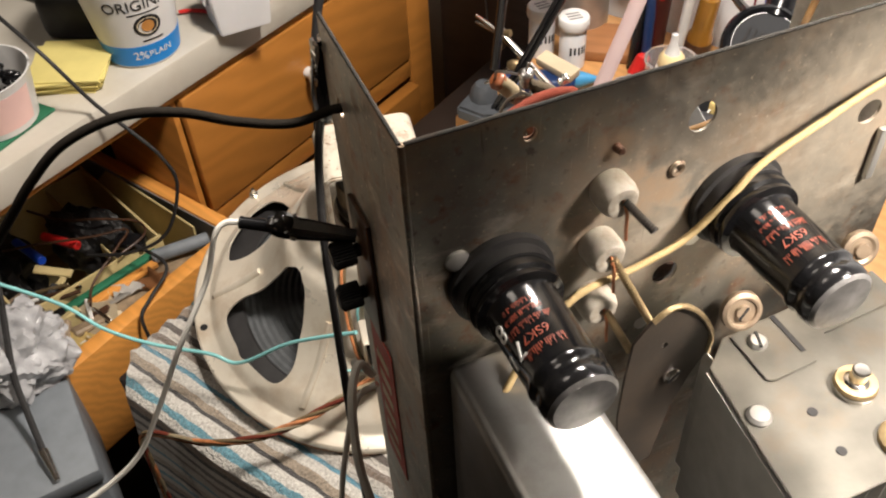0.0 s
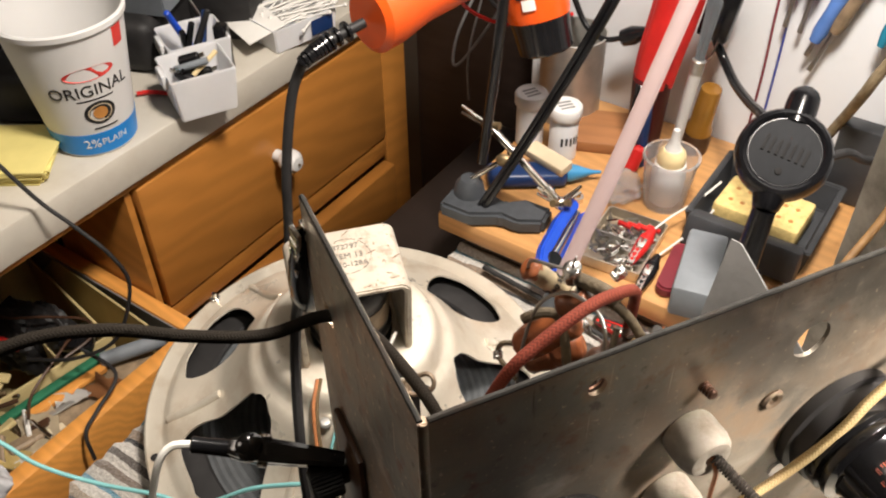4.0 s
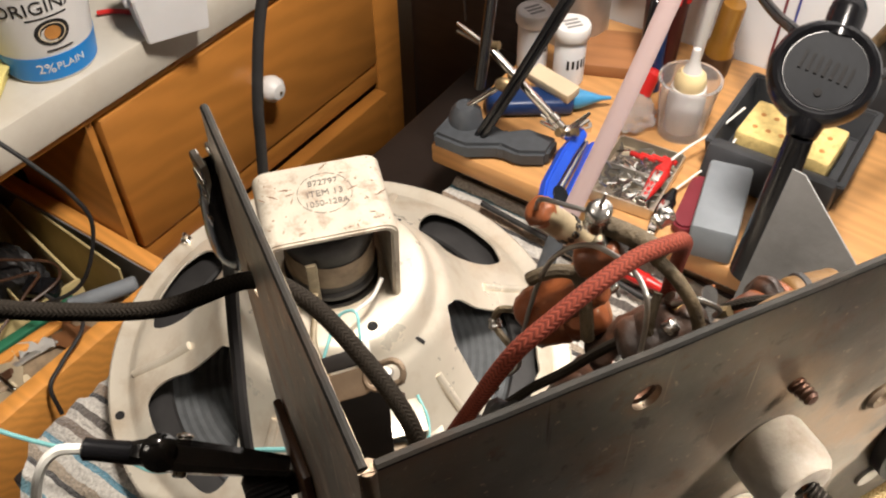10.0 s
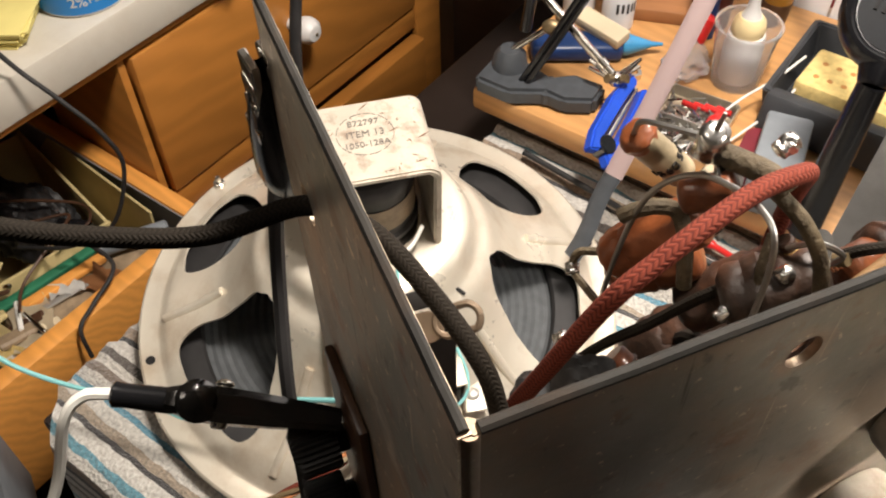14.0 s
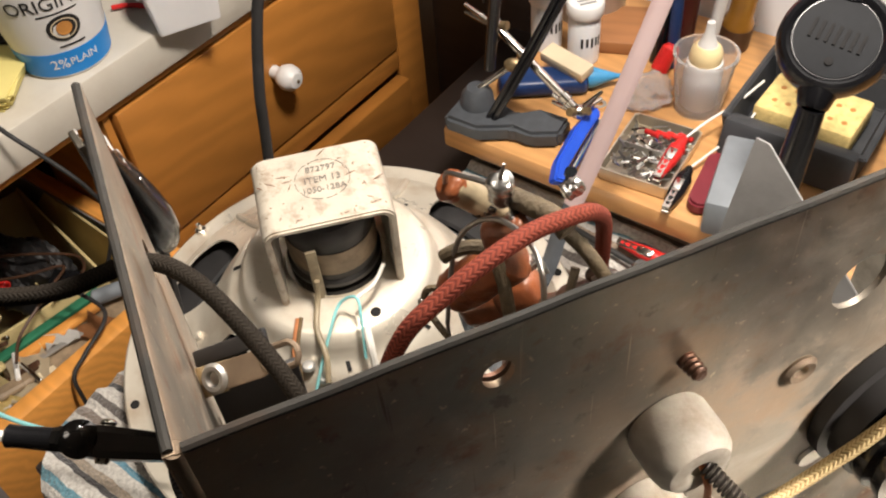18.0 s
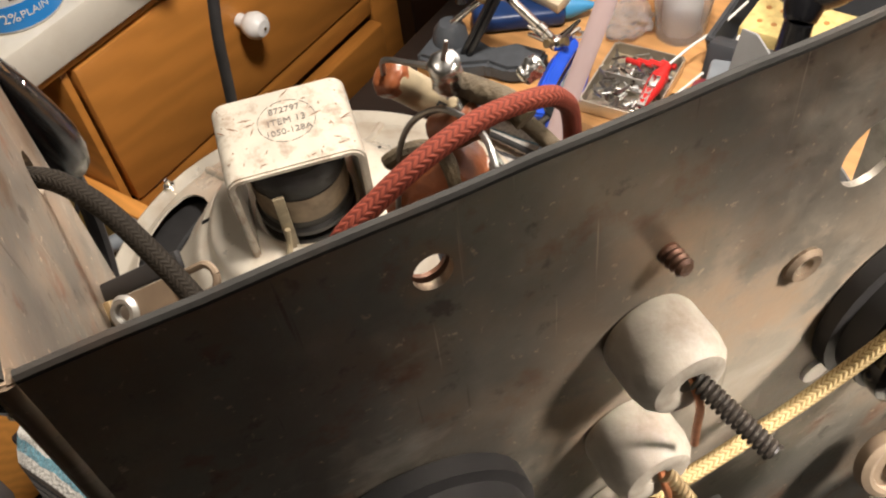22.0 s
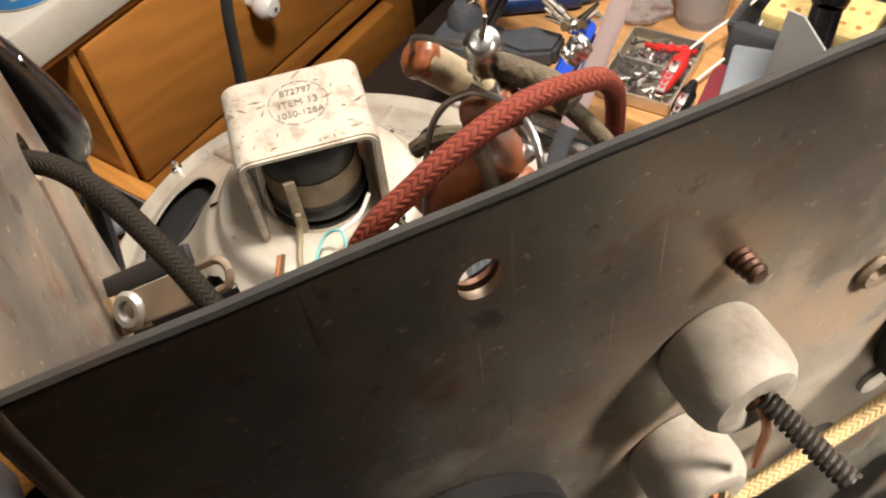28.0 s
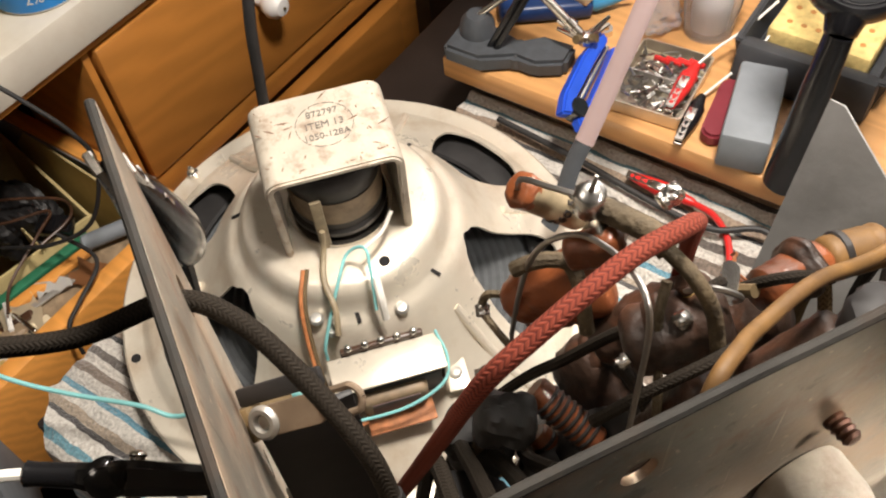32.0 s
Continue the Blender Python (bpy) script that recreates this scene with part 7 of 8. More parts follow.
for k in range(11):
    p, q = sleeve[3 + 2 * k], sleeve[4 + 2 * k]
    w_ = 0.0074 - 0.00022 * k
    part("strain_relief_ring", lathe([(0.0040, 0), (w_, 0.0004), (w_, 0.0026), (0.0040, 0.0030)], 18, matrix=frame_to(p, q)[0], close=True), "black", gun)

# ---------------- things on the raised board ----------------
ZB = 0.790


def jar(x, y, rz, label):
    j = thing("vial", label, "vial", pose(x, y, ZB, 0, 0, rz), group="vials")
    part("body", lathe([(0, 0), (0.0125, 0), (0.0135, 0.001), (0.0135, 0.042), (0.0125, 0.044), (0, 0.044)], 32), "clearplastic", j, "milky plastic body")
    part("cap", lathe([(0, 0.0442), (0.0150, 0.0442), (0.0158, 0.0455), (0.0158, 0.0545), (0.0148, 0.0560), (0.0128, 0.0562), (0.0120, 0.0556), (0, 0.0556)], 36), "tub", j, "white push-down cap")
    for k in range(3):
        part("cap_bar", box(-0.007, 0.007, -0.006 + 0.005 * k, -0.0035 + 0.005 * k, 0.0556, 0.0559), "greywire", j)
    for k, a in enumerate((-34, -16, 2, 18, 33)):
        part("pen_stroke", patch(0.01355, a, a + 9, 0.018 + 0.001 * (k % 2), 0.027, n=3, depth=0.0002), "ink", j, "black pen mark")
    return j


jar(-0.174, 0.2600, 52, "small white capped plastic vial with black pen marks")
jar(-0.2115, 0.2620, 60, "small white capped plastic vial half hidden behind another")
single("steel_can", lathe([(0, 0.001), (0.0295, 0.001), (0.031, 0.0), (0.0310, 0.088), (0.0318, 0.090), (0.0305, 0.0905), (0.0300, 0.088), (0.0298, 0.004), (0, 0.003)], 48), "silverdull", "brushed steel can holding tools", "can", pose(-0.205, 0.330, ZB))
single("wood_block", box(-0.035, 0.035, -0.030, 0.030, 0, 0.012, 0.002), "cardboard", "brown wooden block lying on the board", "block", pose(-0.156, 0.308, ZB, 0, 0, 22))
tt = thing("glue_tube", "dark blue glue tube with a light blue cone nozzle", "tube", pose(-0.1734, 0.2085, ZB + 0.010, 0, 0, 35))
part("body", box(-0.045, 0.028, -0.013, 0.013, -0.009, 0.006, 0.005, 3), "navy", tt)
part("nozzle", lathe([(0, 0), (0.0085, 0), (0.0088, 0.004), (0.0022, 0.024), (0.0014, 0.032), (0, 0.032)], 20, matrix=pose(0.028, 0, 0, 0, 90, 0)), "bluecone", tt, "light blue cone nozzle")
single("tape_roll_piece", box(-0.022, 0.022, -0.008, 0.008, 0, 0.009, 0.001), "tan", "folded piece of pale masking tape on the glue tube", "tape", pose(-0.168, 0.221, ZB + 0.017, 8, 4, -10))
# helping hand: cast base, rods, clips
HHM = pose(-0.176, 0.1485, ZB, 0, 0, 12)
hh = thing("helping_hand", "helping-hand stand with a grey cast iron base and chrome arms", "helping hand", HHM)
part("base", plate_xy([(-0.050, -0.020), (-0.020, -0.026), (0.006, -0.016), (0.022, -0.020), (0.044, -0.012), (0.046, 0.010), (0.020, 0.014), (0.004, 0.004), (-0.02, 0.016), (-0.046, 0.012)], 0.015, 0.003), "grey", hh, "grey cast iron base")
part("boss", lathe([(0.014, 0.0), (0.0125, 0.010), (0.008, 0.016), (0, 0.017)], 22), "grey", hh, "", pose(-0.030, 0.004, 0.0145))
arm_lo, arm_up = HHM.inverted() @ Vector((-0.1227, 0.1588, 0.8200)), HHM.inverted() @ Vector((-0.1992, 0.1645, 0.8680))
part("arm", rod(arm_up, arm_lo, 0.0034, seg=16, bevel=0.0006), "chrome", hh, "chrome rod")
part("collar", rod(arm_up.lerp(arm_lo, 0.30), arm_up.lerp(arm_lo, 0.42), 0.0046, seg=16, bevel=0.0008), "chrome", hh)
part("collar", rod(arm_up.lerp(arm_lo, 0.80), arm_up.lerp(arm_lo, 0.88), 0.0048, seg=16, bevel=0.0008), "chrome", hh)
part("joint", ball(arm_up, 0.0062), "chrome", hh)
part("joint", ball(arm_lo, 0.0060), "chrome", hh)
part("wing_nut", ball(arm_up.lerp(arm_lo, 0.36) + Vector((-0.006, -0.008, -0.004)), 0.0062, squash=(1.3, 0.8, 1)), "brass", hh)
part("upright", rod((-0.030, 0.004, 0.028), arm_up.lerp(arm_lo, 0.36), 0.0025, seg=12), "chrome", hh)
for a, b in ((arm_lo, arm_lo + Vector((-0.022, 0.004, 0.005))), (arm_lo, arm_lo + Vector((0.012, 0.020, 0.004))), (arm_up, arm_up + Vector((-0.026, 0.004, 0.008)))):
    for sgn in (1, -1):
        part("clip_jaw", rod(a, b + Vector((0, 0, 0.0035 * sgn)), 0.0036, 0.0014, 10), "chrome", hh)
    part("clip_wing", rod(a, a + (a - b) * 0.4 + Vector((0, 0, 0.006)), 0.0030, 0.0034, 10), "brass", hh)
single("clear_wrapper", crumpled(0.016, 0.020, 0.012, 27), "cup", "crumpled clear plastic wrapper on the board", "wrapper", pose(-0.100, 0.236, ZB + 0.007))
single("steel_nut", lathe([(0.003, 0), (0.006, 0), (0.006, 0.005), (0.003, 0.005)], 6, close=True), "chrome", "small steel nut lying on the board", "nut", pose(-0.128, 0.205, ZB))
# blue plastic clamp
bc = thing("blue_clamp", "small bright blue plastic clamp on the board edge", "clamp", along((-0.106, 0.104, ZB + 0.004), (-0.116, 0.180, ZB + 0.012), 40))
for sgn in (1, -1):
    part("jaw", plate_xy([(0, sgn * 0.002), (0.012, sgn * 0.0055), (0.050, sgn * 0.0050), (0.074, sgn * 0.0030), (0.076, sgn * 0.011), (0.048, sgn * 0.0155), (0.010, sgn * 0.0150), (-0.006, sgn * 0.010)][::sgn], 0.010, 0.0016), "blue", bc)
part("pivot", rod((0.008, 0, -0.002), (0.008, 0, 0.011), 0.0075, seg=20, bevel=0.001), "black", bc)
part("rod", rod((0.010, 0, 0.004), (0.072, 0, 0.004), 0.0022, seg=10), "chrome", bc)
# tin tray of component leads
tray = thing("tin_tray", "square tin tray full of cut component leads", "tray", pose(-0.0655, 0.1675, ZB, 0, 0, 4))
part("tray", open_bin(0.052, 0.070, 0.012, 0.0012, 0.001), "tinplate", tray)
part("divider", box(-0.026, 0.026, -0.0006, 0.0006, 0.002, 0.012), "silverdull", tray)
for k in range(190):
    x, y = rng.uniform(-0.022, 0.022), rng.uniform(-0.029, 0.029)
    a, l_ = rng.uniform(0, 6.28), rng.uniform(0.004, 0.011)
    z = 0.004 + 0.008 * rng.random()
    part("component_lead", rod((x - l_ * 0.5 * math.cos(a), y - l_ * 0.5 * math.sin(a), z), (x + l_ * 0.5 * math.cos(a), y + l_ * 0.5 * math.sin(a), z + rng.uniform(-0.002, 0.002)), rng.uniform(0.0006, 0.0014), seg=5), ("chrome", "steelwire", "silver", "solder")[k % 4], tray)
for k in range(4):
    part("red_part", rod((-0.012 + 0.008 * k, 0.018 + 0.002 * k, 0.012), (0.000 + 0.008 * k, 0.016 + 0.002 * k, 0.0125), 0.0022, seg=10, bevel=0.0005), "redwire", tray)
gator("red_clip", along((-0.0460, 0.1350, ZB + 0.017), (-0.0475, 0.1860, ZB + 0.017), 0), "red sleeved crocodile clip lying on the tin tray", "redwire", 0.050, fat=0.95, sleeved=True)
lead("cream_lead", [(-0.0475, 0.1845, ZB + 0.017), (-0.041, 0.208, ZB + 0.019), (-0.030, 0.236, ZB + 0.022), (-0.020, 0.262, ZB + 0.030)], 0.0010, "paper", "cream lead of the red clip")
gator("black_clip", along((-0.0305, 0.1190, ZB + 0.007), (-0.0345, 0.1700, ZB + 0.006), 0), "black sleeved crocodile clip lying on the board", "black", 0.050, fat=0.95, sleeved=True)
lead("cream_lead", [(-0.0345, 0.1690, ZB + 0.006), (-0.028, 0.190, ZB + 0.008), (-0.018, 0.220, ZB + 0.012), (-0.014, 0.25, ZB + 0.02)], 0.0010, "paper", "cream lead of the black clip")
pk = thing("pocket_knife", "maroon pocket knife lying on the board", "knife", pose(-0.0165, 0.1620, ZB + 0.0003, 0, 0, 97))
part("scale", plate_xy(rounded(0.062, 0.017, 0.008), 0.010, 0.0020), "maroon", pk)
# clear cup with a cream nozzle bottle
cp = thing("clear_cup", "clear plastic cup holding a bottle with a cream nozzle", "cup", pose(-0.0625, 0.2460, ZB) @ Matrix.Scale(1.05, 4))
part("wall", lathe([(0, 0.001), (0.0165, 0.001), (0.0175, 0), (0.0225, 0.046), (0.0238, 0.047), (0.0238, 0.049), (0.0215, 0.049), (0.0165, 0.003), (0, 0.003)], 40), "cup", cp, "milky clear cup")
nb = thing("nozzle_bottle", "small white bottle with a cream cone tip standing in the cup", "bottle", pose(-0.0625, 0.2460, ZB + 0.0037))
part("body", lathe([(0, 0), (0.0130, 0), (0.0138, 0.002), (0.0150, 0.030), (0.0135, 0.040), (0, 0.041)], 30), "tub", nb)
part("collar", lathe([(0.0, 0.040), (0.0118, 0.040), (0.0126, 0.044), (0.0116, 0.051), (0.0085, 0.0545), (0, 0.0548)], 30), "cream", nb, "cream collar")
part("tip", lathe([(0.0078, 0.0540), (0.0060, 0.058), (0.0040, 0.063), (0.0030, 0.074), (0, 0.075)], 20), "tub", nb)
# big red tool with bristles, amber bottle
rt = thing("red_tool_holder", "bright red folded plastic holder with dark tools behind the cup", "holder", pose(-0.112, 0.299, ZB))
for k, (off, wid) in enumerate(((-0.0125, 0.010), (0.0, 0.0155), (0.0125, 0.010))):
    part("shell", cable([(off * 0.8, 0.004 - 0.006 * (k == 1), 0.080), (0.003 + off * 0.9, 0.006 - 0.008 * (k == 1), 0.11), (0.008 + off, 0.011 - 0.010 * (k == 1), 0.15), (0.012 + off * 1.1, 0.015 - 0.012 * (k == 1), 0.20)], wid, 12, 8, flat=0.42), "redwire", rt, "bright red folded shell")
part("dark_foot", rod((0.0, 0.006, 0), (0, 0.006, 0.084), 0.0150, 0.0180, 24, bevel=0.002), "darkred", rt, "dark red inner holder")
part("tool_shank", rod((0.008, -0.014, 0.0), (0.004, -0.008, 0.082), 0.0050, seg=14, bevel=0.001), "navy", rt, "dark blue tool shank")
part("tool_shank", rod((-0.006, -0.014, 0.0), (-0.004, -0.008, 0.082), 0.0055, seg=14, bevel=0.001), "black", rt, "black tool shank")
single("red_tool", rod((-0.108, 0.268, ZB + 0.003), (-0.103, 0.278, ZB + 0.026), 0.0075, 0.0065, 18, bevel=0.003), "redwire", "round red tool handle standing by the cup", "tool")
br = thing("flux_brush", "white bristled brush standing by the red holder", "brush", pose(-0.080, 0.300, ZB, -4, 3, 0))
part("handle", rod((0, 0, 0.0), (0, 0, 0.100), 0.0042, 0.0055, 14), "tub", br)
part("ferrule", rod((0, 0, 0.098), (0, 0, 0.112), 0.0060, 0.0062, 16, bevel=0.001), "silverdull", br)
bm = bmesh.new()
for k in range(60):
    a, r_ = rng.uniform(0, 6.28), 0.0034 * math.sqrt(rng.random())
    rod((r_ * math.cos(a), r_ * math.sin(a), 0.110), (1.8 * r_ * math.cos(a), 1.8 * r_ * math.sin(a), 0.160 + 0.01 * rng.random()), 0.0007, seg=4, bm=bm)
part("bristles", bm, "lightgrey", br, "white bristles")
ab = thing("amber_bottle", "amber glass bottle with a dark lower part by the wall panel", "bottle", pose(-0.0725, 0.337, ZB, 4, 6, 0))
part("glass", lathe([(0, 0), (0.0125, 0), (0.0130, 0.002), (0.0128, 0.030), (0.0105, 0.034), (0.0100, 0.072), (0.0092, 0.074), (0, 0.0745)], 28), "amber", ab)
part("base_band", lathe([(0.0131, 0.003), (0.0135, 0.003), (0.0135, 0.024), (0.0131, 0.024)], 28, close=True), "bakelite", ab)
# pale plastic strap leaning across
sp = thing("plastic_strap", "pale pink plastic strap with a grey foot leaning over the board", "strap", pose(-0.068, 0.052, 0.837))
sd = Vector((0.012, 0.085, 0.120)).normalized()
for name, t0, t1, mt in (("upper", 0.0, 0.36, "strap"), ("foot", -0.060, 0.0, "grey")):
    ln = [sd * (t0 + (t1 - t0) * k / 6) + Vector((0.0012 * math.sin(k), 0, 0)) for k in range(7)]
    part(name, cable(ln, 0.0062, 10, 4, flat=0.35), mt, sp)
# desoldering stand: round black head with slots, arm, tray and sponge
hd = thing("iron_stand", "black soldering stand with a round slotted head and a sponge tray", "soldering stand", pose(0.03, 0.20, ZB))
hc = Vector((0.042, 0.150, 0.941)) - Vector((0.03, 0.20, ZB))
knobp = Vector((0.034, 0.205, 0.957)) - Vector((0.03, 0.20, ZB))
foot = Vector((0.040, 0.118, ZB + 0.004)) - Vector((0.03, 0.20, ZB))
axis = (Vector((0.12, -0.36, 1.29)) - Vector((0.042, 0.150, 0.941)))
axis = (axis.normalized() + Vector((0.05, 0.10, 0.35))).normalized()
upv = (knobp - hc)
upv = (upv - axis * upv.dot(axis)).normalized()
HM = Matrix.Translation(hc) @ Matrix((upv.cross(axis), upv, axis)).transposed().to_4x4() @ Matrix.Scale(1.12, 4)
head = part("head", lathe([(0, -0.016), (0.022, -0.016), (0.0275, -0.010), (0.0286, -0.003), (0.0280, 0.003), (0.0262, 0.0062), (0.0240, 0.0070), (0.0222, 0.0060), (0.0212, 0.0046), (0, 0.0046)], 52), "headblack", hd, "round black plastic head", HM)
for k in range(7):
    part("slot", box(-0.0135 + k * 0.0042, -0.0118 + k * 0.0042, -0.004, 0.006, 0.0050, 0.0062), "void", head, "", pose(0, 0, 0, 0, 0, -8))
part("face", lathe([(0, 0.0046), (0.0208, 0.0046), (0.0206, 0.0051), (0, 0.0053)], 44), "headface", head, "finely grained black face")
part("screw", lathe([(0, 0), (0.0022, 0), (0.0022, 0.0008), (0, 0.0012)], 14), "void", head, "", pose(0.0, -0.0125, 0.0053))
part("neck", lathe([(0.0098, 0), (0.0096, 0.016), (0.0090, 0.0195), (0.0074, 0.0225), (0.0045, 0.0245), (0, 0.0252)], 30, matrix=pose(0.001, 0.020, -0.003, -90, 0, 0)), "headblack", head, "rounded black neck")
part("lower_neck", rod((0, -0.022, -0.004), (0, -0.036, -0.004), 0.0105, 0.0080, 20, bevel=0.002), "headblack", head)
am = HM @ Vector((0, -0.034, -0.004))
part("arm", cable([am, am.lerp(foot, 0.3), am.lerp(foot, 0.65), foot], (0.0085, 0.0115), 14, 5, flat=0.7), "headblack", hd, "tapered black arm")
part("tray", open_bin(0.096, 0.096, 0.028, 0.005, 0.005), "traygrey", hd, "dark grey sponge tray", pose(-0.0095, 0.0640, 0.0003))
part("pedestal", box(-0.016, 0.016, -0.038, 0.038, 0.0, 0.030, 0.003), "lightgrey", hd, "grey plastic pedestal", pose(-0.0255, -0.0430, 0.0, 0, 0, 12))
part("ramp", box(-0.048, 0.048, -0.010, 0.010, 0.0, 0.030, 0.004), "traygrey", hd, "", pose(-0.0095, 0.0045, 0.0004, -18, 0, 0))
sg = thing("sponge", "yellow soldering sponge with holes, in two pieces of one tray", "sponge", pose(0.0200, 0.2620, ZB + 0.0045, 0, 0, -2))
part("body", box(-0.037, 0.037, -0.025, 0.025, 0, 0.020, 0.003), "sponge", sg)
for k in range(12):
    part("hole", lathe([(0, 0), (0.0022, 0), (0.0022, 0.0003), (0, 0.0003)], 10), "badgeorange", sg, "", pose(-0.026 + 0.0105 * (k % 6), -0.012 + 0.018 * (k // 6), 0.0201))
lead("stand_cable", [(0.034, 0.170, 0.930), (0.0198, 0.210, 0.9142), (0.0037, 0.240, 0.9084), (-0.0182, 0.280, 0.8924), (-0.0427, 0.320, 0.8818), (-0.0620, 0.343, 0.8870), (-0.0735, 0.347, 0.9010), (-0.0790, 0.348, 0.9170), (-0.082, 0.348, 0.95), (-0.080, 0.348, 1.08)], 0.0042, "black", "black cable of the soldering stand", "cable", 12)
lead("stand_cable", [(0.20, 0.26, 0.90), (0.14, 0.262, 0.915), (0.09, 0.240, 0.90), (0.075, 0.20, 0.925), (0.062, 0.172, 0.93)], 0.0034, "blackmatt", "black cable beside the stand", "cable", 10)
lead("grey_cable", [(0.16, 0.05, 0.745), (0.09, 0.085, 0.752), (0.045, 0.108, 0.758), (0.012, 0.096, 0.754), (-0.03, 0.098, 0.753), (-0.10, 0.108, 0.755), (-0.17, 0.114, 0.757)], 0.0024, "blackmatt", "dark cable lying on the towel", "cable", 10)
gator("red_clip", along((-0.060, 0.112, 0.7555), (-0.008, 0.110, 0.7555), 30), "red sleeved crocodile clip lying on the towel", "redwire", 0.052, fat=0.9, sleeved=True)
lead("red_lead", [(-0.010, 0.110, 0.7555), (0.008, 0.108, 0.753), (0.024, 0.095, 0.749), (0.036, 0.070, 0.742), (0.050, 0.03, 0.733)], 0.0024, "redwire", "red lead lying on the towel")

# black flexible arm and cables by the dark board
lead("gooseneck", [(-0.1961, 0.1500, 0.8389), (-0.1919, 0.1520, 0.8855), (-0.1874, 0.1550, 0.9430), (-0.1843, 0.1570, 0.9905), (-0.1847, 0.1580, 1.0165)], 0.0044, "black", "straight black flexible arm rising from the stand", "arm", 12)
for dx in (0.0, 0.0052):
    lead("black_cable", [Vector(p) + Vector((dx, 0, 0)) for p in ((-0.2013, 0.1260, 0.7756), (-0.1887, 0.1360, 0.8048), (-0.1634, 0.1450, 0.8606), (-0.1267, 0.1550, 0.9468), (-0.1034, 0.1650, 1.0078), (-0.1011, 0.1700, 1.0231))], 0.0025, "black", "black cable of a pair crossing in front of the vials", "cable", 10)
lead("grey_loop", [(-0.265, 0.355, 0.98), (-0.285, 0.345, 0.90), (-0.320, 0.330, 0.83), (-0.345, 0.33, 0.80), (-0.350, 0.345, 0.83), (-0.33, 0.365, 0.90), (-0.31, 0.372, 1.0)], 0.0016, "greywire", "thin grey cable hanging in a loop", "cable")
lead("grey_loop", [(-0.30, 0.36, 1.02), (-0.31, 0.355, 0.93), (-0.325, 0.35, 0.87), (-0.34, 0.35, 0.80), (-0.345, 0.36, 0.74)], 0.0013, "greywire", "thin grey cable hanging down the dark board", "cable")
lead("pink_wire", [(-0.33, 0.30, 0.945), (-0.315, 0.29, 0.905), (-0.28, 0.285, 0.893), (-0.24, 0.285, 0.898), (-0.19, 0.29, 0.92)], 0.0019, "redwire", "pinkish red wire hanging across the dark board")
lead("dark_cable", [(-0.32, 0.30, 0.93), (-0.27, 0.295, 0.90), (-0.22, 0.30, 0.872), (-0.19, 0.315, 0.868)], 0.0026, "blackmatt", "dark cable crossing in front of the white panel", "cable")

# ---------------- tools hanging on the white panel ----------------
YP = 0.362


def driver(x, z, length, handle, label, tilt=0):
    d = thing("screwdriver", label, "screwdriver", pose(x, YP, z, 0, tilt, 0), group="tools on the panel")
    part("handle", lathe([(0, 0.058), (0.0062, 0.058), (0.0070, 0.052), (0.0058, 0.030), (0.0066, 0.010), (0.0050, 0.0), (0, 0.0)], 16), handle, d)
    part("shaft", rod((0, 0, 0.0), (0, 0, -length), 0.0021, 0.0019, 10), "steelwire", d)
    part("tip", box(-0.0022, 0.0022, -0.0006, 0.0006, -length - 0.006, -length + 0.001, 0.0003), "steelwire", d)
    return d


for x, z, l_, h_, tilt, lab in ((-0.0215, 0.955, 0.026, "black", 2, "small black screwdriver hanging on the panel"), (-0.0068, 0.955, 0.028, "blackmatt", 5, "dark screwdriver hanging on the panel"),
                                (0.0045, 0.918, 0.010, "lightblue", 14, "blue handled screwdriver hanging on the panel"), (0.0180, 0.930, 0.036, "coilpaper", 16, "brown handled pick hanging on the panel")):
    driver(x, z, l_, h_, lab, tilt)
for k in range(7):
    t_ = thing("teal_tool", "teal plastic handled tool in the rack on the panel", "tool", pose(0.056 + 0.016 * k, YP - 0.006, 0.930 + 0.004 * (k % 2), 0, 10, 0), group="teal tools")
    part("handle", lathe([(0, 0), (0.0030, 0.001), (0.0052, 0.012), (0.0056, 0.05), (0.0045, 0.07), (0, 0.071)], 14), "teal", t_)
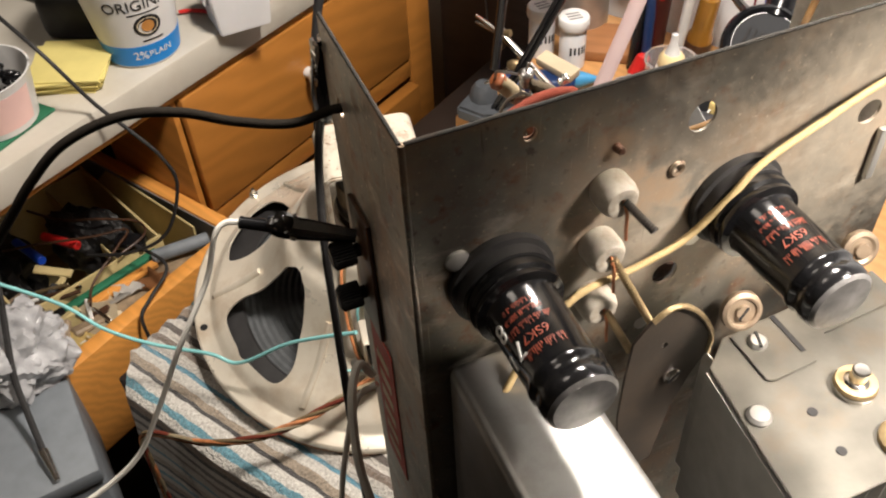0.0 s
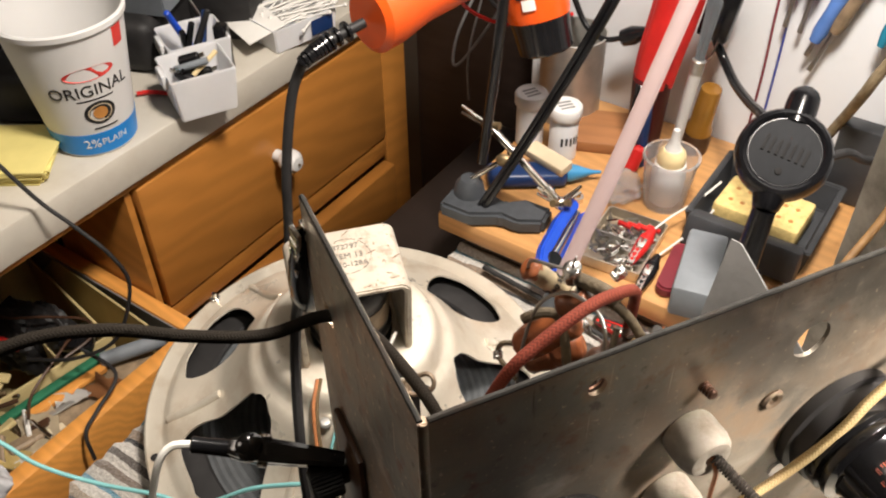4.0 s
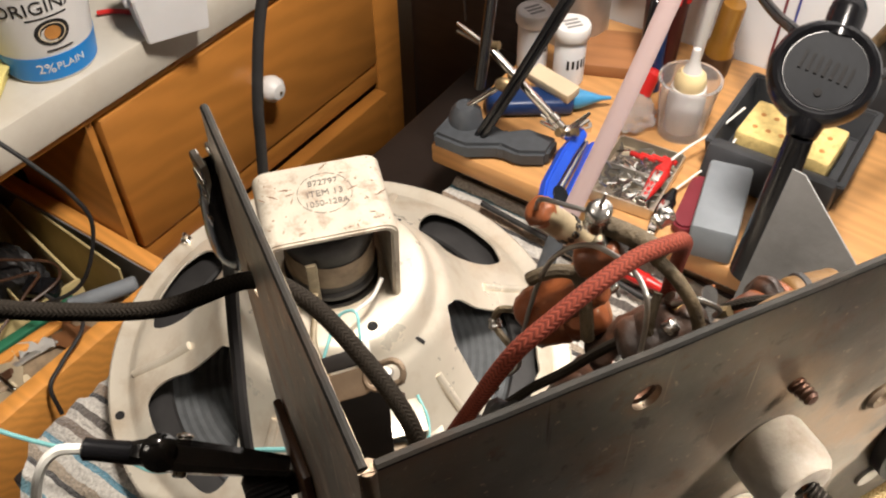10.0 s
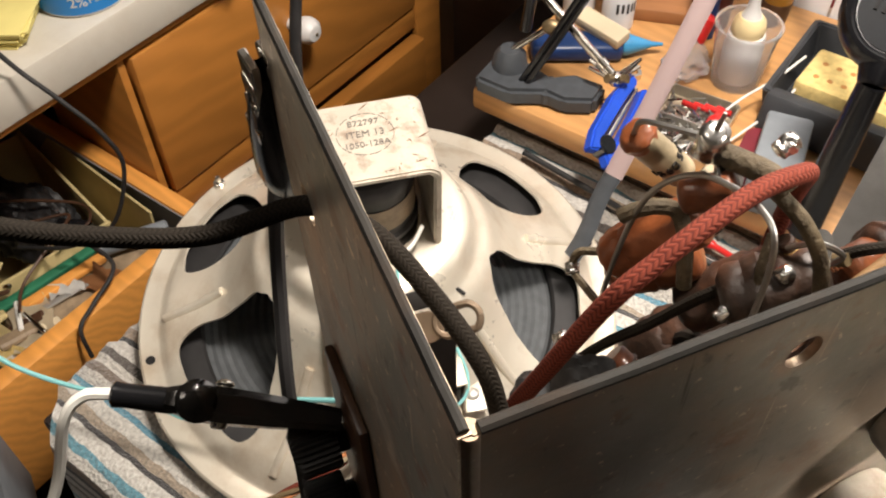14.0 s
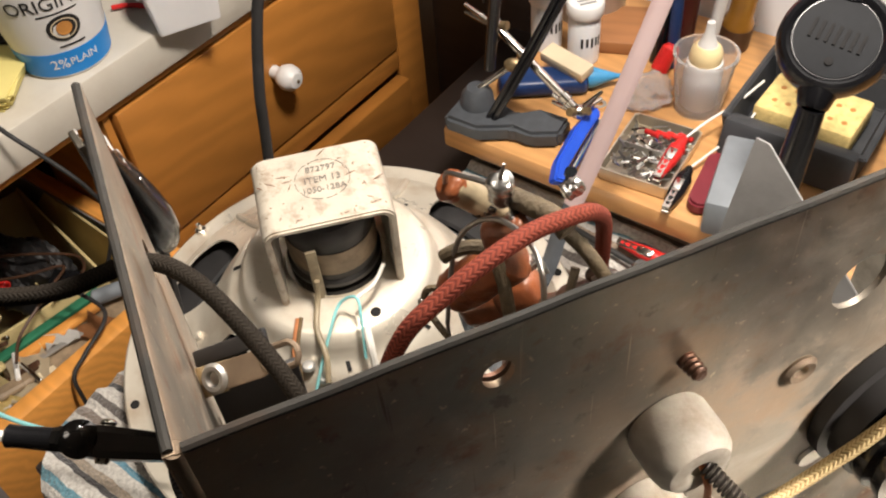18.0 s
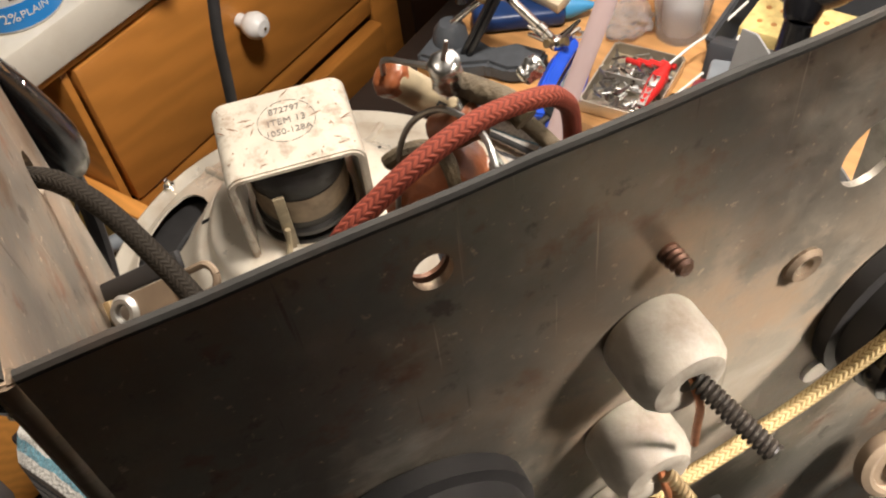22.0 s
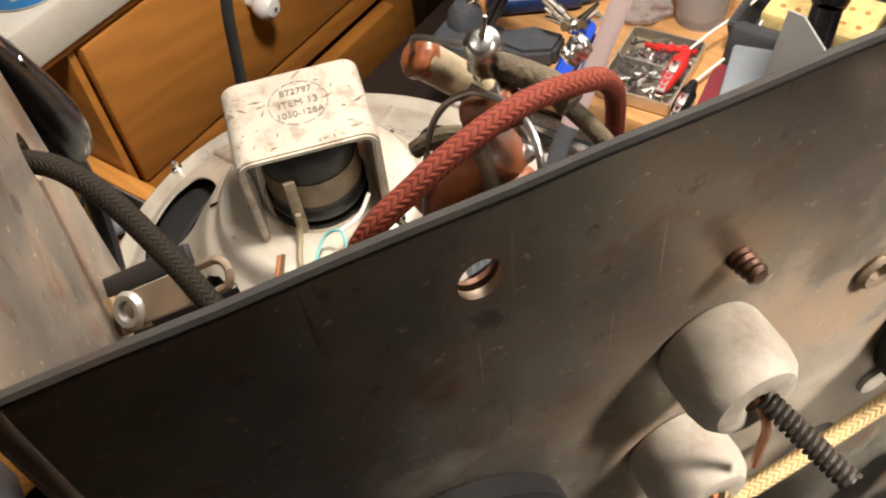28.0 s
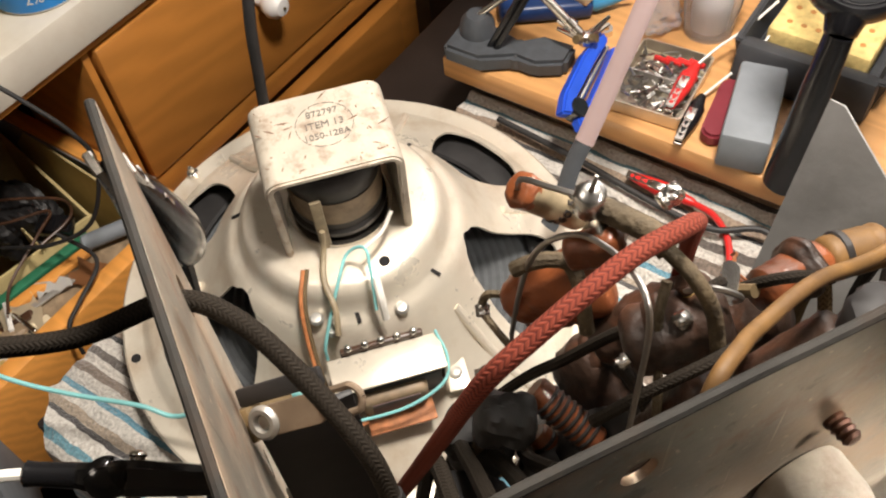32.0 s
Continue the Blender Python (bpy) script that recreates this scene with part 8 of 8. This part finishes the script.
single("tool_rack", box(0.040, 0.20, YP - 0.004, YP + 0.0095, 0.985, 1.005, 0.002), "black", "black rack on the panel", "rack")
single("dark_case", box(-0.030, 0.030, -0.010, 0.010, 0, 0.078, 0.004), "traygrey", "dark grey plastic case standing before the panel", "case", pose(0.0800, 0.340, ZB))
single("grey_case", box(-0.06, 0.06, -0.04, 0.04, 0, 0.05, 0.004), "lightgrey", "grey plastic box standing at the far end of the board", "box", pose(0.165, 0.31, ZB))
lead("blue_wire", [(-0.022, 0.366, 0.80), (-0.0215, 0.366, 0.87), (-0.022, 0.366, 0.95), (-0.021, 0.366, 1.08)], 0.0010, "bluewire", "thin blue wire hanging on the panel")
lead("brown_wire", [(-0.033, 0.367, 0.80), (-0.032, 0.367, 0.87), (-0.034, 0.367, 0.95), (-0.033, 0.367, 1.08)], 0.0011, "maroon", "thin brown wire hanging on the panel")
cl = thing("binder_clip", "black and grey clamp hanging over the bench", "clamp", pose(-0.078, 0.345, 0.905, 0, 8, 0))
part("body", box(-0.014, 0.014, -0.006, 0.006, 0, 0.05, 0.002), "black", cl)
part("wing", cable([(-0.008, -0.007, 0.002), (-0.004, -0.012, -0.016), (0.006, -0.012, -0.016), (0.008, -0.007, 0.002)], 0.0012, 6, 5), "chrome", cl)
pw = thing("mains_plug", "black mains plug and cable by the panel", "plug", pose(-0.158, 0.335, 0.885, 0, 60, 0))
part("body", lathe([(0, 0), (0.008, 0.001), (0.009, 0.012), (0.005, 0.026), (0.003, 0.032), (0, 0.033)], 18), "black", pw)
part("flex", cable([(0, 0, 0), (-0.004, 0, -0.02), (-0.02, 0.004, -0.035), (-0.05, 0.01, -0.04)], 0.0028, 8, 6), "black", pw)
lead("pale_cable", [(0.100, 0.300, 1.02), (0.0705, 0.300, 0.9441), (0.062, 0.305, 0.9150), (0.0509, 0.330, 0.8755), (0.0407, 0.340, 0.8451), (0.030, 0.345, 0.815)], 0.0046, "paperbeige", "thick dull beige cable in front of the panel", "cable", 10)
